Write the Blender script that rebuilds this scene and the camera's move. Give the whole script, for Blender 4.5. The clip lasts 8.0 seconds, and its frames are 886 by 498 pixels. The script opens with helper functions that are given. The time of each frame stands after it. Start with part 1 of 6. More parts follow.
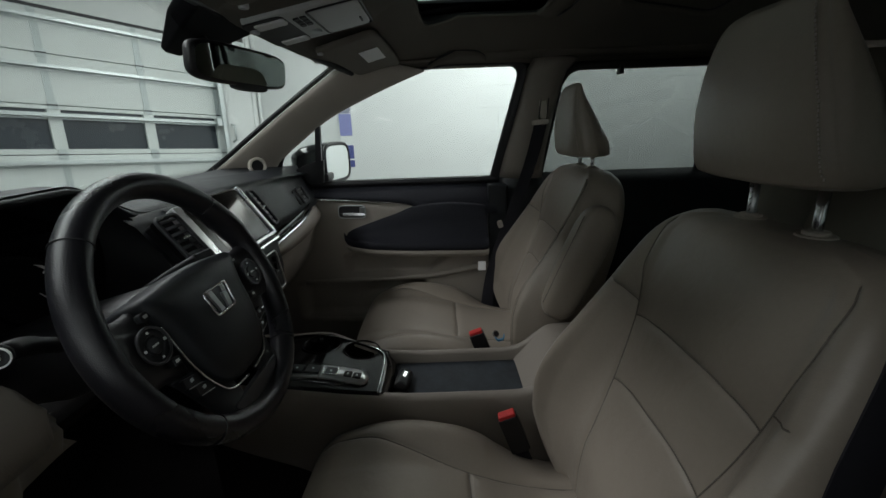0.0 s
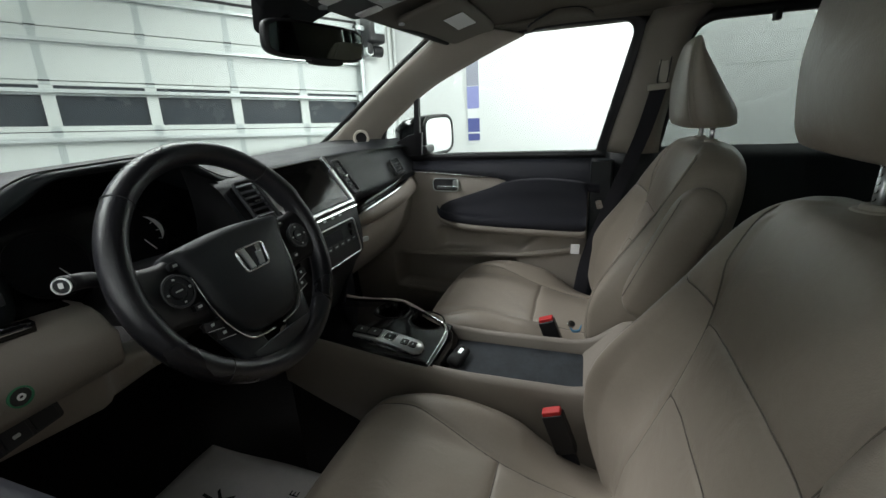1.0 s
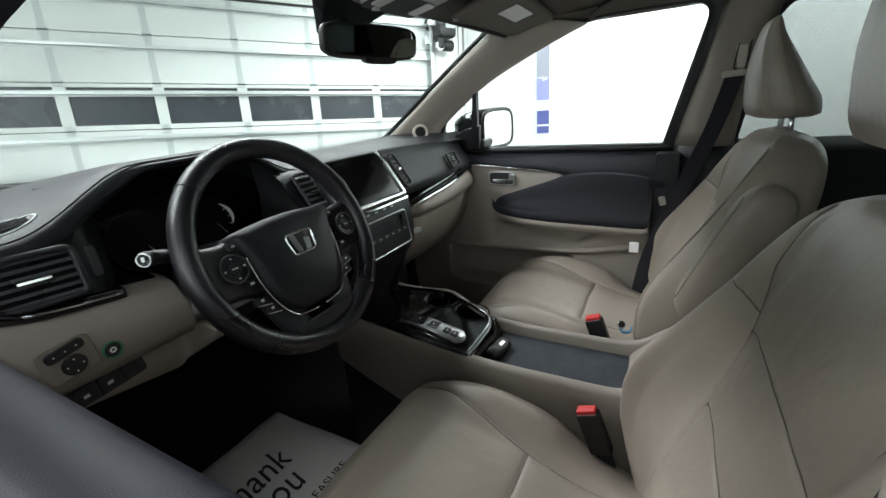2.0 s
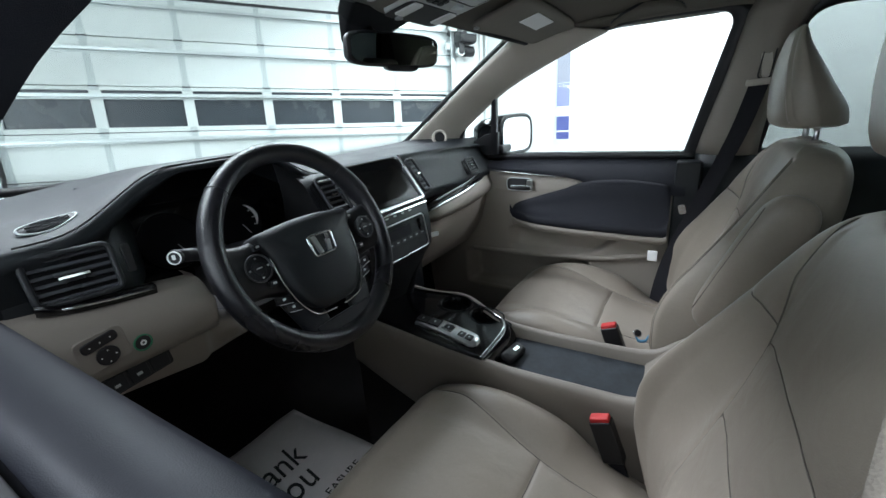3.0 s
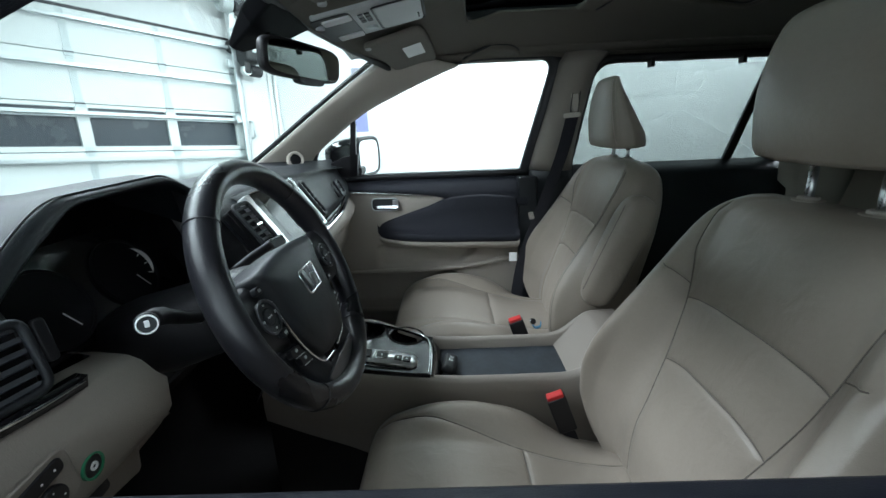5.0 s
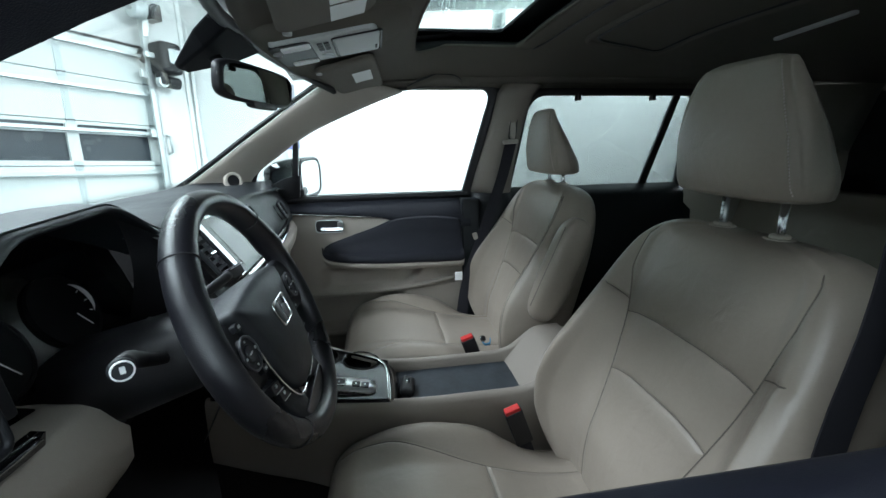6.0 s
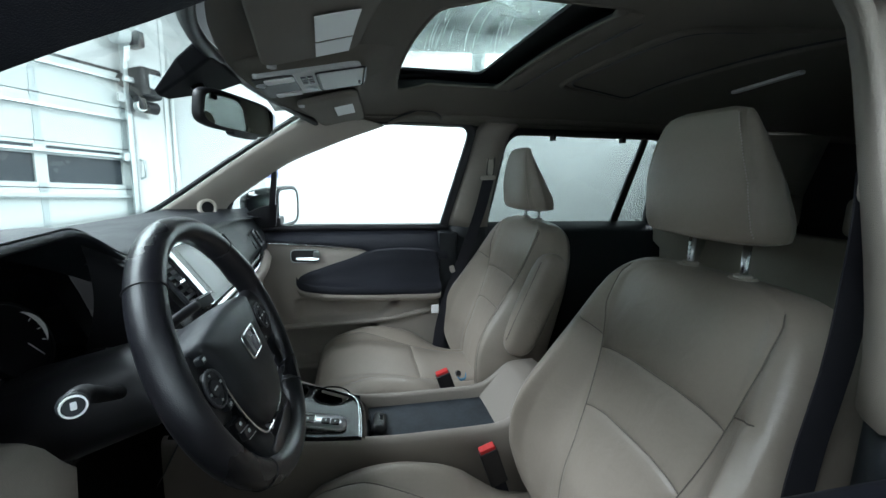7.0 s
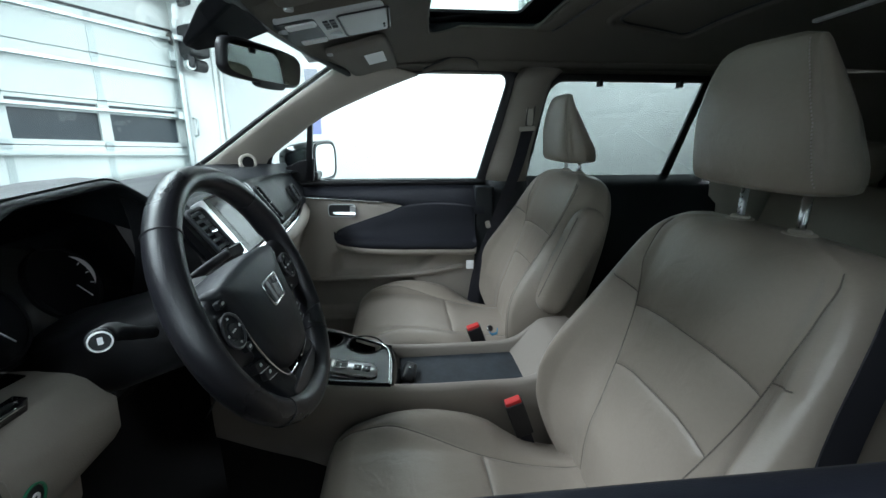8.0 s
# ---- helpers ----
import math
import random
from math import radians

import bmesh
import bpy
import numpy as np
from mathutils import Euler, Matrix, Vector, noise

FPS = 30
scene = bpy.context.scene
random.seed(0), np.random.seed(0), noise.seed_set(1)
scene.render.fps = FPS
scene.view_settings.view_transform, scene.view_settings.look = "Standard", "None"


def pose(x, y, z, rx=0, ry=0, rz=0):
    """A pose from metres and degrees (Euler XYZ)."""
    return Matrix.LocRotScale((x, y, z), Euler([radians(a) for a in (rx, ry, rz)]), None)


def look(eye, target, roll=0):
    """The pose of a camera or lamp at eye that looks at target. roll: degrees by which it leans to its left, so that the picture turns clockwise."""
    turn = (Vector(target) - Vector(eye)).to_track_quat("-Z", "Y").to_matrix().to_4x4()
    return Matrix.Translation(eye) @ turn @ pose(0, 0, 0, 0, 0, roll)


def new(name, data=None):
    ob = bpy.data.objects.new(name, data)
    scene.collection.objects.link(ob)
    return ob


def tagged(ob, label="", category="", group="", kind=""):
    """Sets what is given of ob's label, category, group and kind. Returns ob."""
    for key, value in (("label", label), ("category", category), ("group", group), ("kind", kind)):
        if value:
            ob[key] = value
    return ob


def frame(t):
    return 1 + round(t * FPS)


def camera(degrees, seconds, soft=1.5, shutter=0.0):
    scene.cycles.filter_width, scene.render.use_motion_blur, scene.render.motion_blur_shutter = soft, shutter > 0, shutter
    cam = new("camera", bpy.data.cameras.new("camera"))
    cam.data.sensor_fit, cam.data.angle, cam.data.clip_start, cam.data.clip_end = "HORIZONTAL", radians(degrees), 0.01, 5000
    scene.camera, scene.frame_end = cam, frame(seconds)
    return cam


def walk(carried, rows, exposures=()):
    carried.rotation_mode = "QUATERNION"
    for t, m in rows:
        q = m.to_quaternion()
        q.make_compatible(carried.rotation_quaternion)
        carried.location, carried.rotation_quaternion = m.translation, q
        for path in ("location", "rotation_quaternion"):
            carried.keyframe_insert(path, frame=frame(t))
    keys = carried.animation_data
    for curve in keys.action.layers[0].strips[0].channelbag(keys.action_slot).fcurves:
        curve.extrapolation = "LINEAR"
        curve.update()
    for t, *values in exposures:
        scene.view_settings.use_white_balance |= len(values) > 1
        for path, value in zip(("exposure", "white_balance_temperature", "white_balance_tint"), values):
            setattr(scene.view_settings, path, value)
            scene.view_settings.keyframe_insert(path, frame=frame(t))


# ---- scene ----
cam = camera(93.6, 8.0)
PATH = [
    (0, (-0.051, -0.071, 1.396), (-0.055, 1.848, 0.834), -2.0),
    (0.5, (0.034, -0.019, 1.387), (-0.281, 1.848, 0.743), -2.4),
    (1, (0.115, -0.011, 1.381), (-0.516, 1.773, 0.734), -3.4),
    (1.5, (0.164, -0.008, 1.379), (-0.663, 1.686, 0.709), -4.5),
    (3, (0.186, -0.02, 1.386), (-0.816, 1.592, 0.755), -4.1),
    (3.5, (0.169, -0.032, 1.386), (-0.818, 1.597, 0.776), -4.7),
    (4, (0.119, -0.048, 1.377), (-0.693, 1.683, 0.791), -6.1),
    (4.5, (-0.012, -0.082, 1.38), (-0.417, 1.788, 0.796), -5.3),
    (5, (-0.154, -0.112, 1.389), (-0.186, 1.803, 0.814), -2.4),
    (5.2, (-0.179, -0.124, 1.393), (-0.106, 1.794, 0.829), -2.6),
    (6.3, (-0.225, -0.126, 1.415), (0.128, 1.791, 0.968), 0.0),
    (6.5, (-0.227, -0.124, 1.41), (0.155, 1.799, 1.016), 0.4),
    (7, (-0.22, -0.127, 1.414), (0.199, 1.797, 1.058), 1.0),
    (7.5, (-0.204, -0.128, 1.408), (0.179, 1.783, 0.961), 0.4),
    (8, (-0.178, -0.117, 1.401), (0.022, 1.794, 0.845), 0.1),
]
EXPOSURES = [(0.0, -1.44, 7150, 20), (0.5, -0.99, 7150, 20), (1.0, -0.45, 7250, 20), (1.5, -0.08, 7250, 21), (3.0, 0.18, 6500, 20), (4.2, 0.19, 6480, 18), (5.0, 0.04, 6350, 15), (6.5, 0.06, 6330, 15), (8.0, -0.05, 6350, 15)]
walk(cam, [(t, look(eye, target, roll)) for t, eye, target, roll in PATH], EXPOSURES)

# ---- light ----
world = bpy.data.worlds.new("garage_air")
world.use_nodes = True
world.node_tree.nodes["Background"].inputs[0].default_value = (0.9, 1.0, 1.0, 1)
world.node_tree.nodes["Background"].inputs[1].default_value = 0.02
scene.world = world


def strip_lamp(name, eye, target, long, wide, watts, colour=(0.85, 1.0, 1.05)):
    data = bpy.data.lights.new(name, "AREA")
    data.shape, data.size, data.size_y, data.energy, data.color = "RECTANGLE", long, wide, watts, colour
    lamp = new(name, data)
    lamp.matrix_world = look(eye, target)
    return lamp


# unseen lamps added at ceiling height: passenger side, over the bonnet, driver side far and near, behind the car
strip_lamp("fill_light_passenger", (2.1, 2.55, 2.98), (2.3, 4.0, 1.1), 4.4, 0.3, 270)
strip_lamp("fill_light_front", (-2.0, 0.85, 2.95), (-0.6, 0.8, 0.6), 4.5, 0.4, 155)
strip_lamp("fill_light_driver", (0.0, -3.0, 2.95), (0.0, -5.0, 1.4), 5.0, 0.4, 400)
strip_lamp("fill_light_near", (-0.4, -0.85, 2.95), (-0.5, 0.45, 0.5), 3.0, 0.2, 26)
strip_lamp("fill_light_rear", (3.6, 1.0, 2.95), (3.2, 1.0, 0.0), 3.0, 0.4, 100)

# ---- materials ----


def material(name, colour, rough=0.5, metal=0.0, spread=0.08, grain=200.0, bump=0.0, bump_scale=400.0, stain=6.0, spec=0.5, coat=0.0, wrinkle=0.0):
    """Principled paint with variation at two scales, grain relief and uneven gloss."""
    m = bpy.data.materials.new(name)
    m.use_nodes = True
    nt = m.node_tree
    p = nt.nodes["Principled BSDF"]
    p.inputs["Metallic"].default_value = metal
    p.inputs["Specular IOR Level"].default_value = spec
    p.inputs["Coat Weight"].default_value = coat
    co = nt.nodes.new("ShaderNodeTexCoord")
    fine, wide = nt.nodes.new("ShaderNodeTexNoise"), nt.nodes.new("ShaderNodeTexNoise")
    fine.inputs["Scale"].default_value, wide.inputs["Scale"].default_value = grain, stain
    fine.inputs["Detail"].default_value, wide.inputs["Detail"].default_value = 3, 5
    both = nt.nodes.new("ShaderNodeMath")
    both.operation = "MULTIPLY_ADD"
    both.inputs[1].default_value = 0.4
    ramp = nt.nodes.new("ShaderNodeMapRange")
    ramp.inputs["From Min"].default_value, ramp.inputs["From Max"].default_value = 0.35, 1.05
    ramp.inputs["To Min"].default_value, ramp.inputs["To Max"].default_value = 1 - spread, 1 + spread
    mix = nt.nodes.new("ShaderNodeVectorMath")
    mix.operation = "SCALE"
    mix.inputs[0].default_value = colour
    link = nt.links.new
    for tex in (fine, wide):
        link(co.outputs["Object"], tex.inputs["Vector"])
    link(fine.outputs["Fac"], both.inputs[0])
    link(wide.outputs["Fac"], both.inputs[2])
    link(both.outputs[0], ramp.inputs["Value"])
    link(ramp.outputs[0], mix.inputs["Scale"])
    link(mix.outputs[0], p.inputs["Base Color"])
    gloss = nt.nodes.new("ShaderNodeMapRange")
    gloss.inputs["From Min"].default_value, gloss.inputs["From Max"].default_value = 0.3, 0.7
    gloss.inputs["To Min"].default_value, gloss.inputs["To Max"].default_value = max(rough - 0.06, 0.02), min(rough + 0.06, 1)
    link(wide.outputs["Fac"], gloss.inputs["Value"])
    link(gloss.outputs[0], p.inputs["Roughness"])
    if wrinkle:
        folds = nt.nodes.new("ShaderNodeTexNoise")
        folds.inputs["Scale"].default_value, folds.inputs["Detail"].default_value, folds.inputs["Distortion"].default_value = 16, 4, 0.8
        link(co.outputs["Object"], folds.inputs["Vector"])
        soft = nt.nodes.new("ShaderNodeBump")
        soft.inputs["Strength"].default_value, soft.inputs["Distance"].default_value = wrinkle, 0.006
        link(folds.outputs["Fac"], soft.inputs["Height"])
        link(soft.outputs[0], p.inputs["Normal"])
    if bump:
        pores = nt.nodes.new("ShaderNodeTexVoronoi")
        pores.inputs["Scale"].default_value = bump_scale
        link(co.outputs["Object"], pores.inputs["Vector"])
        relief = nt.nodes.new("ShaderNodeBump")
        relief.inputs["Strength"].default_value, relief.inputs["Distance"].default_value = bump, 0.001
        link(pores.outputs["Distance"], relief.inputs["Height"])
        if wrinkle:
            link(soft.outputs[0], relief.inputs["Normal"])
        link(relief.outputs[0], p.inputs["Normal"])
    return m


def plain(name, colour, rough=0.5, metal=0.0, glow=0.0):
    m = bpy.data.materials.new(name)
    m.use_nodes = True
    p = m.node_tree.nodes["Principled BSDF"]
    p.inputs["Base Color"].default_value = (*colour, 1)
    p.inputs["Roughness"].default_value, p.inputs["Metallic"].default_value = rough, metal
    if glow:
        p.inputs["Emission Color"].default_value = (*colour, 1)
        p.inputs["Emission Strength"].default_value = glow
    return m


def glass(name, tint, rough=0.0):
    """A thin pane: see-through with a tint, and a mirror gloss at grazing angles."""
    m = bpy.data.materials.new(name)
    m.use_nodes = True
    nt = m.node_tree
    nt.nodes.remove(nt.nodes["Principled BSDF"])
    clear, shine, mix, face, steep, lift = (nt.nodes.new(k) for k in ("ShaderNodeBsdfTransparent", "ShaderNodeBsdfGlossy", "ShaderNodeMixShader", "ShaderNodeLayerWeight", "ShaderNodeMath", "ShaderNodeMath"))
    clear.inputs[0].default_value = (*tint, 1)
    shine.inputs["Roughness"].default_value = rough
    steep.operation, steep.inputs[1].default_value = "POWER", 4.5
    lift.operation, lift.inputs[1].default_value, lift.inputs[2].default_value = "MULTIPLY_ADD", 0.6, 0.03
    nt.links.new(face.outputs["Facing"], steep.inputs[0])
    nt.links.new(steep.outputs[0], lift.inputs[0])
    nt.links.new(lift.outputs[0], mix.inputs[0])
    nt.links.new(clear.outputs[0], mix.inputs[1])
    nt.links.new(shine.outputs[0], mix.inputs[2])
    nt.links.new(mix.outputs[0], nt.nodes["Material Output"].inputs[0])
    return m


LEATHER = material("leather_beige", (0.280, 0.240, 0.200), 0.40, spread=0.09, bump=0.14, bump_scale=620, grain=160, wrinkle=0.35)
VINYL = material("vinyl_beige", (0.25, 0.218, 0.188), 0.55, spread=0.06, bump=0.3, bump_scale=700)
TRIM_BEIGE = material("trim_beige", (0.47, 0.425, 0.37), 0.6, spread=0.05, bump=0.2, bump_scale=800)
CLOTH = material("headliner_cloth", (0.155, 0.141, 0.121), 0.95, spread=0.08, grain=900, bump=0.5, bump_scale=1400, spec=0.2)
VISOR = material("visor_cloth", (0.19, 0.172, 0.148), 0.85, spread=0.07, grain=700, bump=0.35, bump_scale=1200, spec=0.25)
BLACK = material("dash_black", (0.011, 0.013, 0.016), 0.45, spread=0.2, bump=0.3, bump_scale=900, spec=0.4)
SOFT_BLACK = material("soft_black", (0.009, 0.012, 0.015), 0.48, spread=0.18, bump=0.3, bump_scale=800, spec=0.36)
VENT_BLACK = material("vent_black", (0.040, 0.042, 0.047), 0.32, spread=0.15)
WHEEL_LEATHER = material("wheel_leather", (0.010, 0.010, 0.013), 0.30, spread=0.2, bump=0.22, bump_scale=900)
PIANO = material("piano_black", (0.004, 0.004, 0.005), 0.09, spread=0.2, spec=0.5)
SEAM = material("seam_brown", (0.125, 0.108, 0.093), 0.7, spread=0.1)
THREAD = material("thread_beige", (0.46, 0.40, 0.36), 0.7, spread=0.05)
DECK_BLACK = material("deck_black", (0.005, 0.005, 0.006), 0.10, spread=0.2, spec=0.22)
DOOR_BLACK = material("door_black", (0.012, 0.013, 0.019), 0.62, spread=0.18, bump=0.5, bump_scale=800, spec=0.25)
DARK = material("dark_plastic", (0.008, 0.008, 0.010), 0.45, spread=0.2)
CARPET = material("carpet_dark", (0.022, 0.021, 0.021), 0.97, spread=0.35, grain=1200, bump=1.0, bump_scale=900, spec=0.1)
WEBBING = material("belt_webbing", (0.012, 0.012, 0.018), 0.8, spread=0.2, bump=0.6, bump_scale=1500)
CHROME = material("chrome", (0.82, 0.83, 0.84), 0.12, metal=1.0, spread=0.03)
SATIN = material("satin_silver", (0.66, 0.67, 0.68), 0.3, metal=1.0, spread=0.04)
STEEL = material("post_steel", (0.6, 0.61, 0.62), 0.25, metal=1.0, spread=0.05)
TRAY_WEAVE = material("tray_grain", (0.030, 0.036, 0.042), 0.6, spread=0.5, grain=90, stain=25, spec=0.3)
SILL_GREY = material("sill_grey", (0.008, 0.009, 0.015), 0.5, spread=0.15, bump=0.14, bump_scale=800, spec=0.25)
GREEN = plain("ring_green", (0.02, 0.20, 0.10), 0.4)
PALE_GREY = material("lamp_grey", (0.50, 0.51, 0.51), 0.5, spread=0.05)
SCREEN = material("screen_black", (0.006, 0.006, 0.007), 0.22, spread=0.1, spec=0.35)
RED = plain("buckle_red", (0.55, 0.018, 0.018), 0.5)
GAUGE_DARK = material("gauge_dark", (0.004, 0.004, 0.005), 0.6, spread=0.2, spec=0.12)
WHITE_MARK = plain("mark_white", (0.82, 0.82, 0.82), 0.5)
WHITE_PAINT = material("wall_white", (0.80, 0.82, 0.81), 0.55, spread=0.04, grain=30, bump=0.2, bump_scale=60, stain=0.8)
DOOR_WHITE = material("door_white", (0.76, 0.80, 0.78), 0.45, spread=0.05, grain=12, stain=1.2)
GALV = material("galvanised", (0.62, 0.66, 0.66), 0.35, metal=0.7, spread=0.12, grain=40)
STILE = material("stile_grey", (0.55, 0.60, 0.60), 0.45, metal=0.2, spread=0.1, grain=20)
CONCRETE = material("garage_concrete", (0.16, 0.16, 0.155), 0.8, spread=0.2, grain=20, stain=1.5)
CEILING_GREY = material("garage_ceiling", (0.55, 0.57, 0.56), 0.8, spread=0.1, grain=8, stain=0.7)
NIGHT_PANE = material("night_pane", (0.035, 0.045, 0.055), 0.25, spread=0.25, stain=3)
TUBE_GLOW = plain("tube_glow", (0.95, 1.0, 0.99), 0.4, glow=6.0)
GLASS_CLEAR = glass("clear_glass", (0.93, 0.965, 0.95))
GLASS_TINT = glass("privacy_glass", (0.40, 0.425, 0.415))
MIRROR_DIM = plain("dimming_mirror", (0.42, 0.46, 0.44), 0.02, 1.0)
COVER_BLACK = material("cover_black", (0.008, 0.008, 0.010), 0.75, spread=0.2, spec=0.2)
SPOKE_GREY = material("spoke_grey", (0.035, 0.036, 0.040), 0.32, spread=0.15)
GLASS_DARK = glass("dark_privacy_glass", (0.10, 0.11, 0.11))
GLASS_SUN = glass("sunroof_glass", (0.36, 0.40, 0.385))
MIRROR = plain("mirror_silver", (0.85, 0.87, 0.87), 0.01, 1.0)
BLUE = plain("banner_blue", (0.08, 0.10, 0.30), 0.5)
LAVENDER = plain("banner_lavender", (0.26, 0.28, 0.55), 0.5)
PALE_PRINT = plain("banner_grey", (0.30, 0.31, 0.37), 0.5)
SKY_BLUE = plain("strap_blue", (0.06, 0.22, 0.38), 0.5)
PAPER = material("mat_paper", (0.80, 0.77, 0.75), 0.85, spread=0.08, grain=60, stain=9)
INK = plain("ink_black", (0.02, 0.02, 0.02), 0.7)

# ---- building helpers ----
C = 0.865  # the car's middle line


def world_of(ob):
    place = Vector((0, 0, 0))
    while ob is not None:
        place += ob.location
        ob = ob.parent
    return place


def thing(name, at, label, category, group="", kind=""):
    ob = new(name)
    ob.location = at
    ob.empty_display_size = 0.05
    return tagged(ob, label, category, group, kind)


def part(name, bm, mat, parent=None, label="", smooth=True, bevel=0.0, subdiv=0, angle=40):
    """Links a bmesh, built in world metres, as one mesh object under a thing or a part."""
    if parent is not None:
        bmesh.ops.translate(bm, verts=bm.verts, vec=-world_of(parent))
    bmesh.ops.recalc_face_normals(bm, faces=bm.faces)
    data = bpy.data.meshes.new(name)
    bm.to_mesh(data)
    bm.free()
    data.materials.append(mat)
    ob = new(name, data)
    ob.parent = parent
    if smooth:
        data.shade_smooth()
    if bevel:
        mod = ob.modifiers.new("edge", "BEVEL")
        mod.width, mod.segments, mod.limit_method, mod.angle_limit = bevel, 3, "ANGLE", radians(angle)
        mod.harden_normals = True
    if subdiv:
        mod = ob.modifiers.new("round", "SUBSURF")
        mod.levels = mod.render_levels = subdiv
    return tagged(ob, label)


def structure(name, bm, mat, label, category, **more):
    return tagged(part(name, bm, mat, None, "", **more), label, category, "", "structure")


def box(x0, x1, y0, y1, z0, z1, m=None):
    bm = bmesh.new()
    bmesh.ops.create_cube(bm, size=1)
    bmesh.ops.transform(bm, verts=bm.verts, matrix=Matrix.LocRotScale(((x0 + x1) / 2, (y0 + y1) / 2, (z0 + z1) / 2), None, (x1 - x0, y1 - y0, z1 - z0)))
    if m is not None:
        bmesh.ops.transform(bm, verts=bm.verts, matrix=m)
    return bm


def merge(*meshes):
    bm = meshes[0]
    for other in meshes[1:]:
        data = bpy.data.meshes.new("join")
        other.to_mesh(data)
        other.free()
        bm.from_mesh(data)
        bpy.data.meshes.remove(data)
    return bm


def turned(bm, m):
    bmesh.ops.transform(bm, verts=bm.verts, matrix=m)
    return bm


def flipped(bm):
    """Mirrored across the car's middle line."""
    for v in bm.verts:
        v.co.y = 2 * C - v.co.y
    return bm


def grid(rows, closed=False, caps=False, wrap=False):
    """A skin over rows of points; closed: each row is a ring; wrap: the last row joins the first."""
    bm = bmesh.new()
    made = [[bm.verts.new(p) for p in row] for row in rows]
    n = len(made[0])
    pairs = list(zip(made, made[1:])) + ([(made[-1], made[0])] if wrap else [])
    for a, b in pairs:
        for i in range(n if closed else n - 1):
            j = (i + 1) % n
            bm.faces.new((a[i], a[j], b[j], b[i]))
    if caps:
        bm.faces.new(made[0][::-1])
        bm.faces.new(made[-1])
    return bm


def thick(bm, depth):
    """Gives an open skin a back side, depth metres along its normals."""
    bmesh.ops.recalc_face_normals(bm, faces=bm.faces)
    bm.normal_update()
    bmesh.ops.solidify(bm, geom=bm.faces[:], thickness=depth)
    return bm


def curve(xs, ys):
    """A smooth curve through control values (Hermite with limited slopes)."""
    xs, ys = np.array(xs, float), np.array(ys, float)
    d = np.diff(ys) / np.diff(xs)
    slope = np.zeros(len(xs))
    slope[1:-1] = np.where(d[1:] * d[:-1] > 0, 2 * d[1:] * d[:-1] / np.where(d[1:] + d[:-1] == 0, 1, d[1:] + d[:-1]), 0)
    slope[0], slope[-1] = d[0], d[-1]

    def at(x):
        x = np.clip(np.asarray(x, float), xs[0], xs[-1])
        i = np.clip(np.searchsorted(xs, x) - 1, 0, len(xs) - 2)
        h = xs[i + 1] - xs[i]
        t = (x - xs[i]) / h
        return (2 * t**3 - 3 * t**2 + 1) * ys[i] + (t**3 - 2 * t**2 + t) * h * slope[i] + (3 * t**2 - 2 * t**3) * ys[i + 1] + (t**3 - t**2) * h * slope[i + 1]
    return at


def line(points, n=24):
    """Points evenly along a smooth line through control points."""
    p = np.array(points, float)
    s = np.r_[0, np.cumsum(np.linalg.norm(np.diff(p, axis=0), axis=1))]
    t = np.linspace(0, s[-1], n)
    return np.stack([curve(s, p[:, k])(t) for k in range(p.shape[1])], axis=1)


def tube(points, radius, sides=10, closed=False):
    """A round bar along a line; radius may be one number or one for each point."""
    pts = [Vector(p) for p in points]
    radii = [float(r) for r in radius] if hasattr(radius, "__len__") else [radius] * len(pts)
    rows, side = [], None
    for i, p in enumerate(pts):
        a, b = (pts[i - 1], pts[(i + 1) % len(pts)]) if closed else (pts[max(i - 1, 0)], pts[min(i + 1, len(pts) - 1)])
        way = (b - a).normalized()
        if side is None:
            side = way.orthogonal().normalized()
        side = (side - side.dot(way) * way).normalized()
        up = way.cross(side)
        rows.append([p + radii[i] * (math.cos(k) * side + math.sin(k) * up) for k in [2 * math.pi * i / sides for i in range(sides)]])
    return grid(rows, closed=True, caps=not closed, wrap=closed)


def ribbon(points, width_way, width, depth):
    """A flat strap along points: width across width_way, with thickness."""
    pts = [Vector(p) for p in points]
    w = Vector(width_way).normalized() * width / 2
    rows = []
    for i, p in enumerate(pts):
        way = (pts[min(i + 1, len(pts) - 1)] - pts[max(i - 1, 0)]).normalized()
        up = way.cross(w).normalized() * depth / 2
        rows.append([p - w - up, p + w - up, p + w + up, p - w + up])
    return grid(rows, closed=True, caps=True)


def rounded(points, radius, n=6):
    """A closed outline with its corners rounded; radius: one number or one for each corner."""
    pts = [Vector(p) for p in points]
    out = []
    for i, p in enumerate(pts):
        r = radius[i] if hasattr(radius, "__len__") else radius
        a, b = (pts[i - 1] - p), (pts[(i + 1) % len(pts)] - p)
        cut = min(r, a.length * 0.48, b.length * 0.48)
        a, b = p + a.normalized() * cut, p + b.normalized() * cut
        for k in [i / (n - 1) for i in range(n)]:
            out.append((1 - k) ** 2 * a + 2 * k * (1 - k) * p + k**2 * b)
    return out


def slab(outline, depth, way):
    """A plate: a flat outline of 3D points pushed depth metres along way."""
    w = Vector(way).normalized() * depth
    return grid([[Vector(p) for p in outline], [Vector(p) + w for p in outline]], closed=True, caps=True)


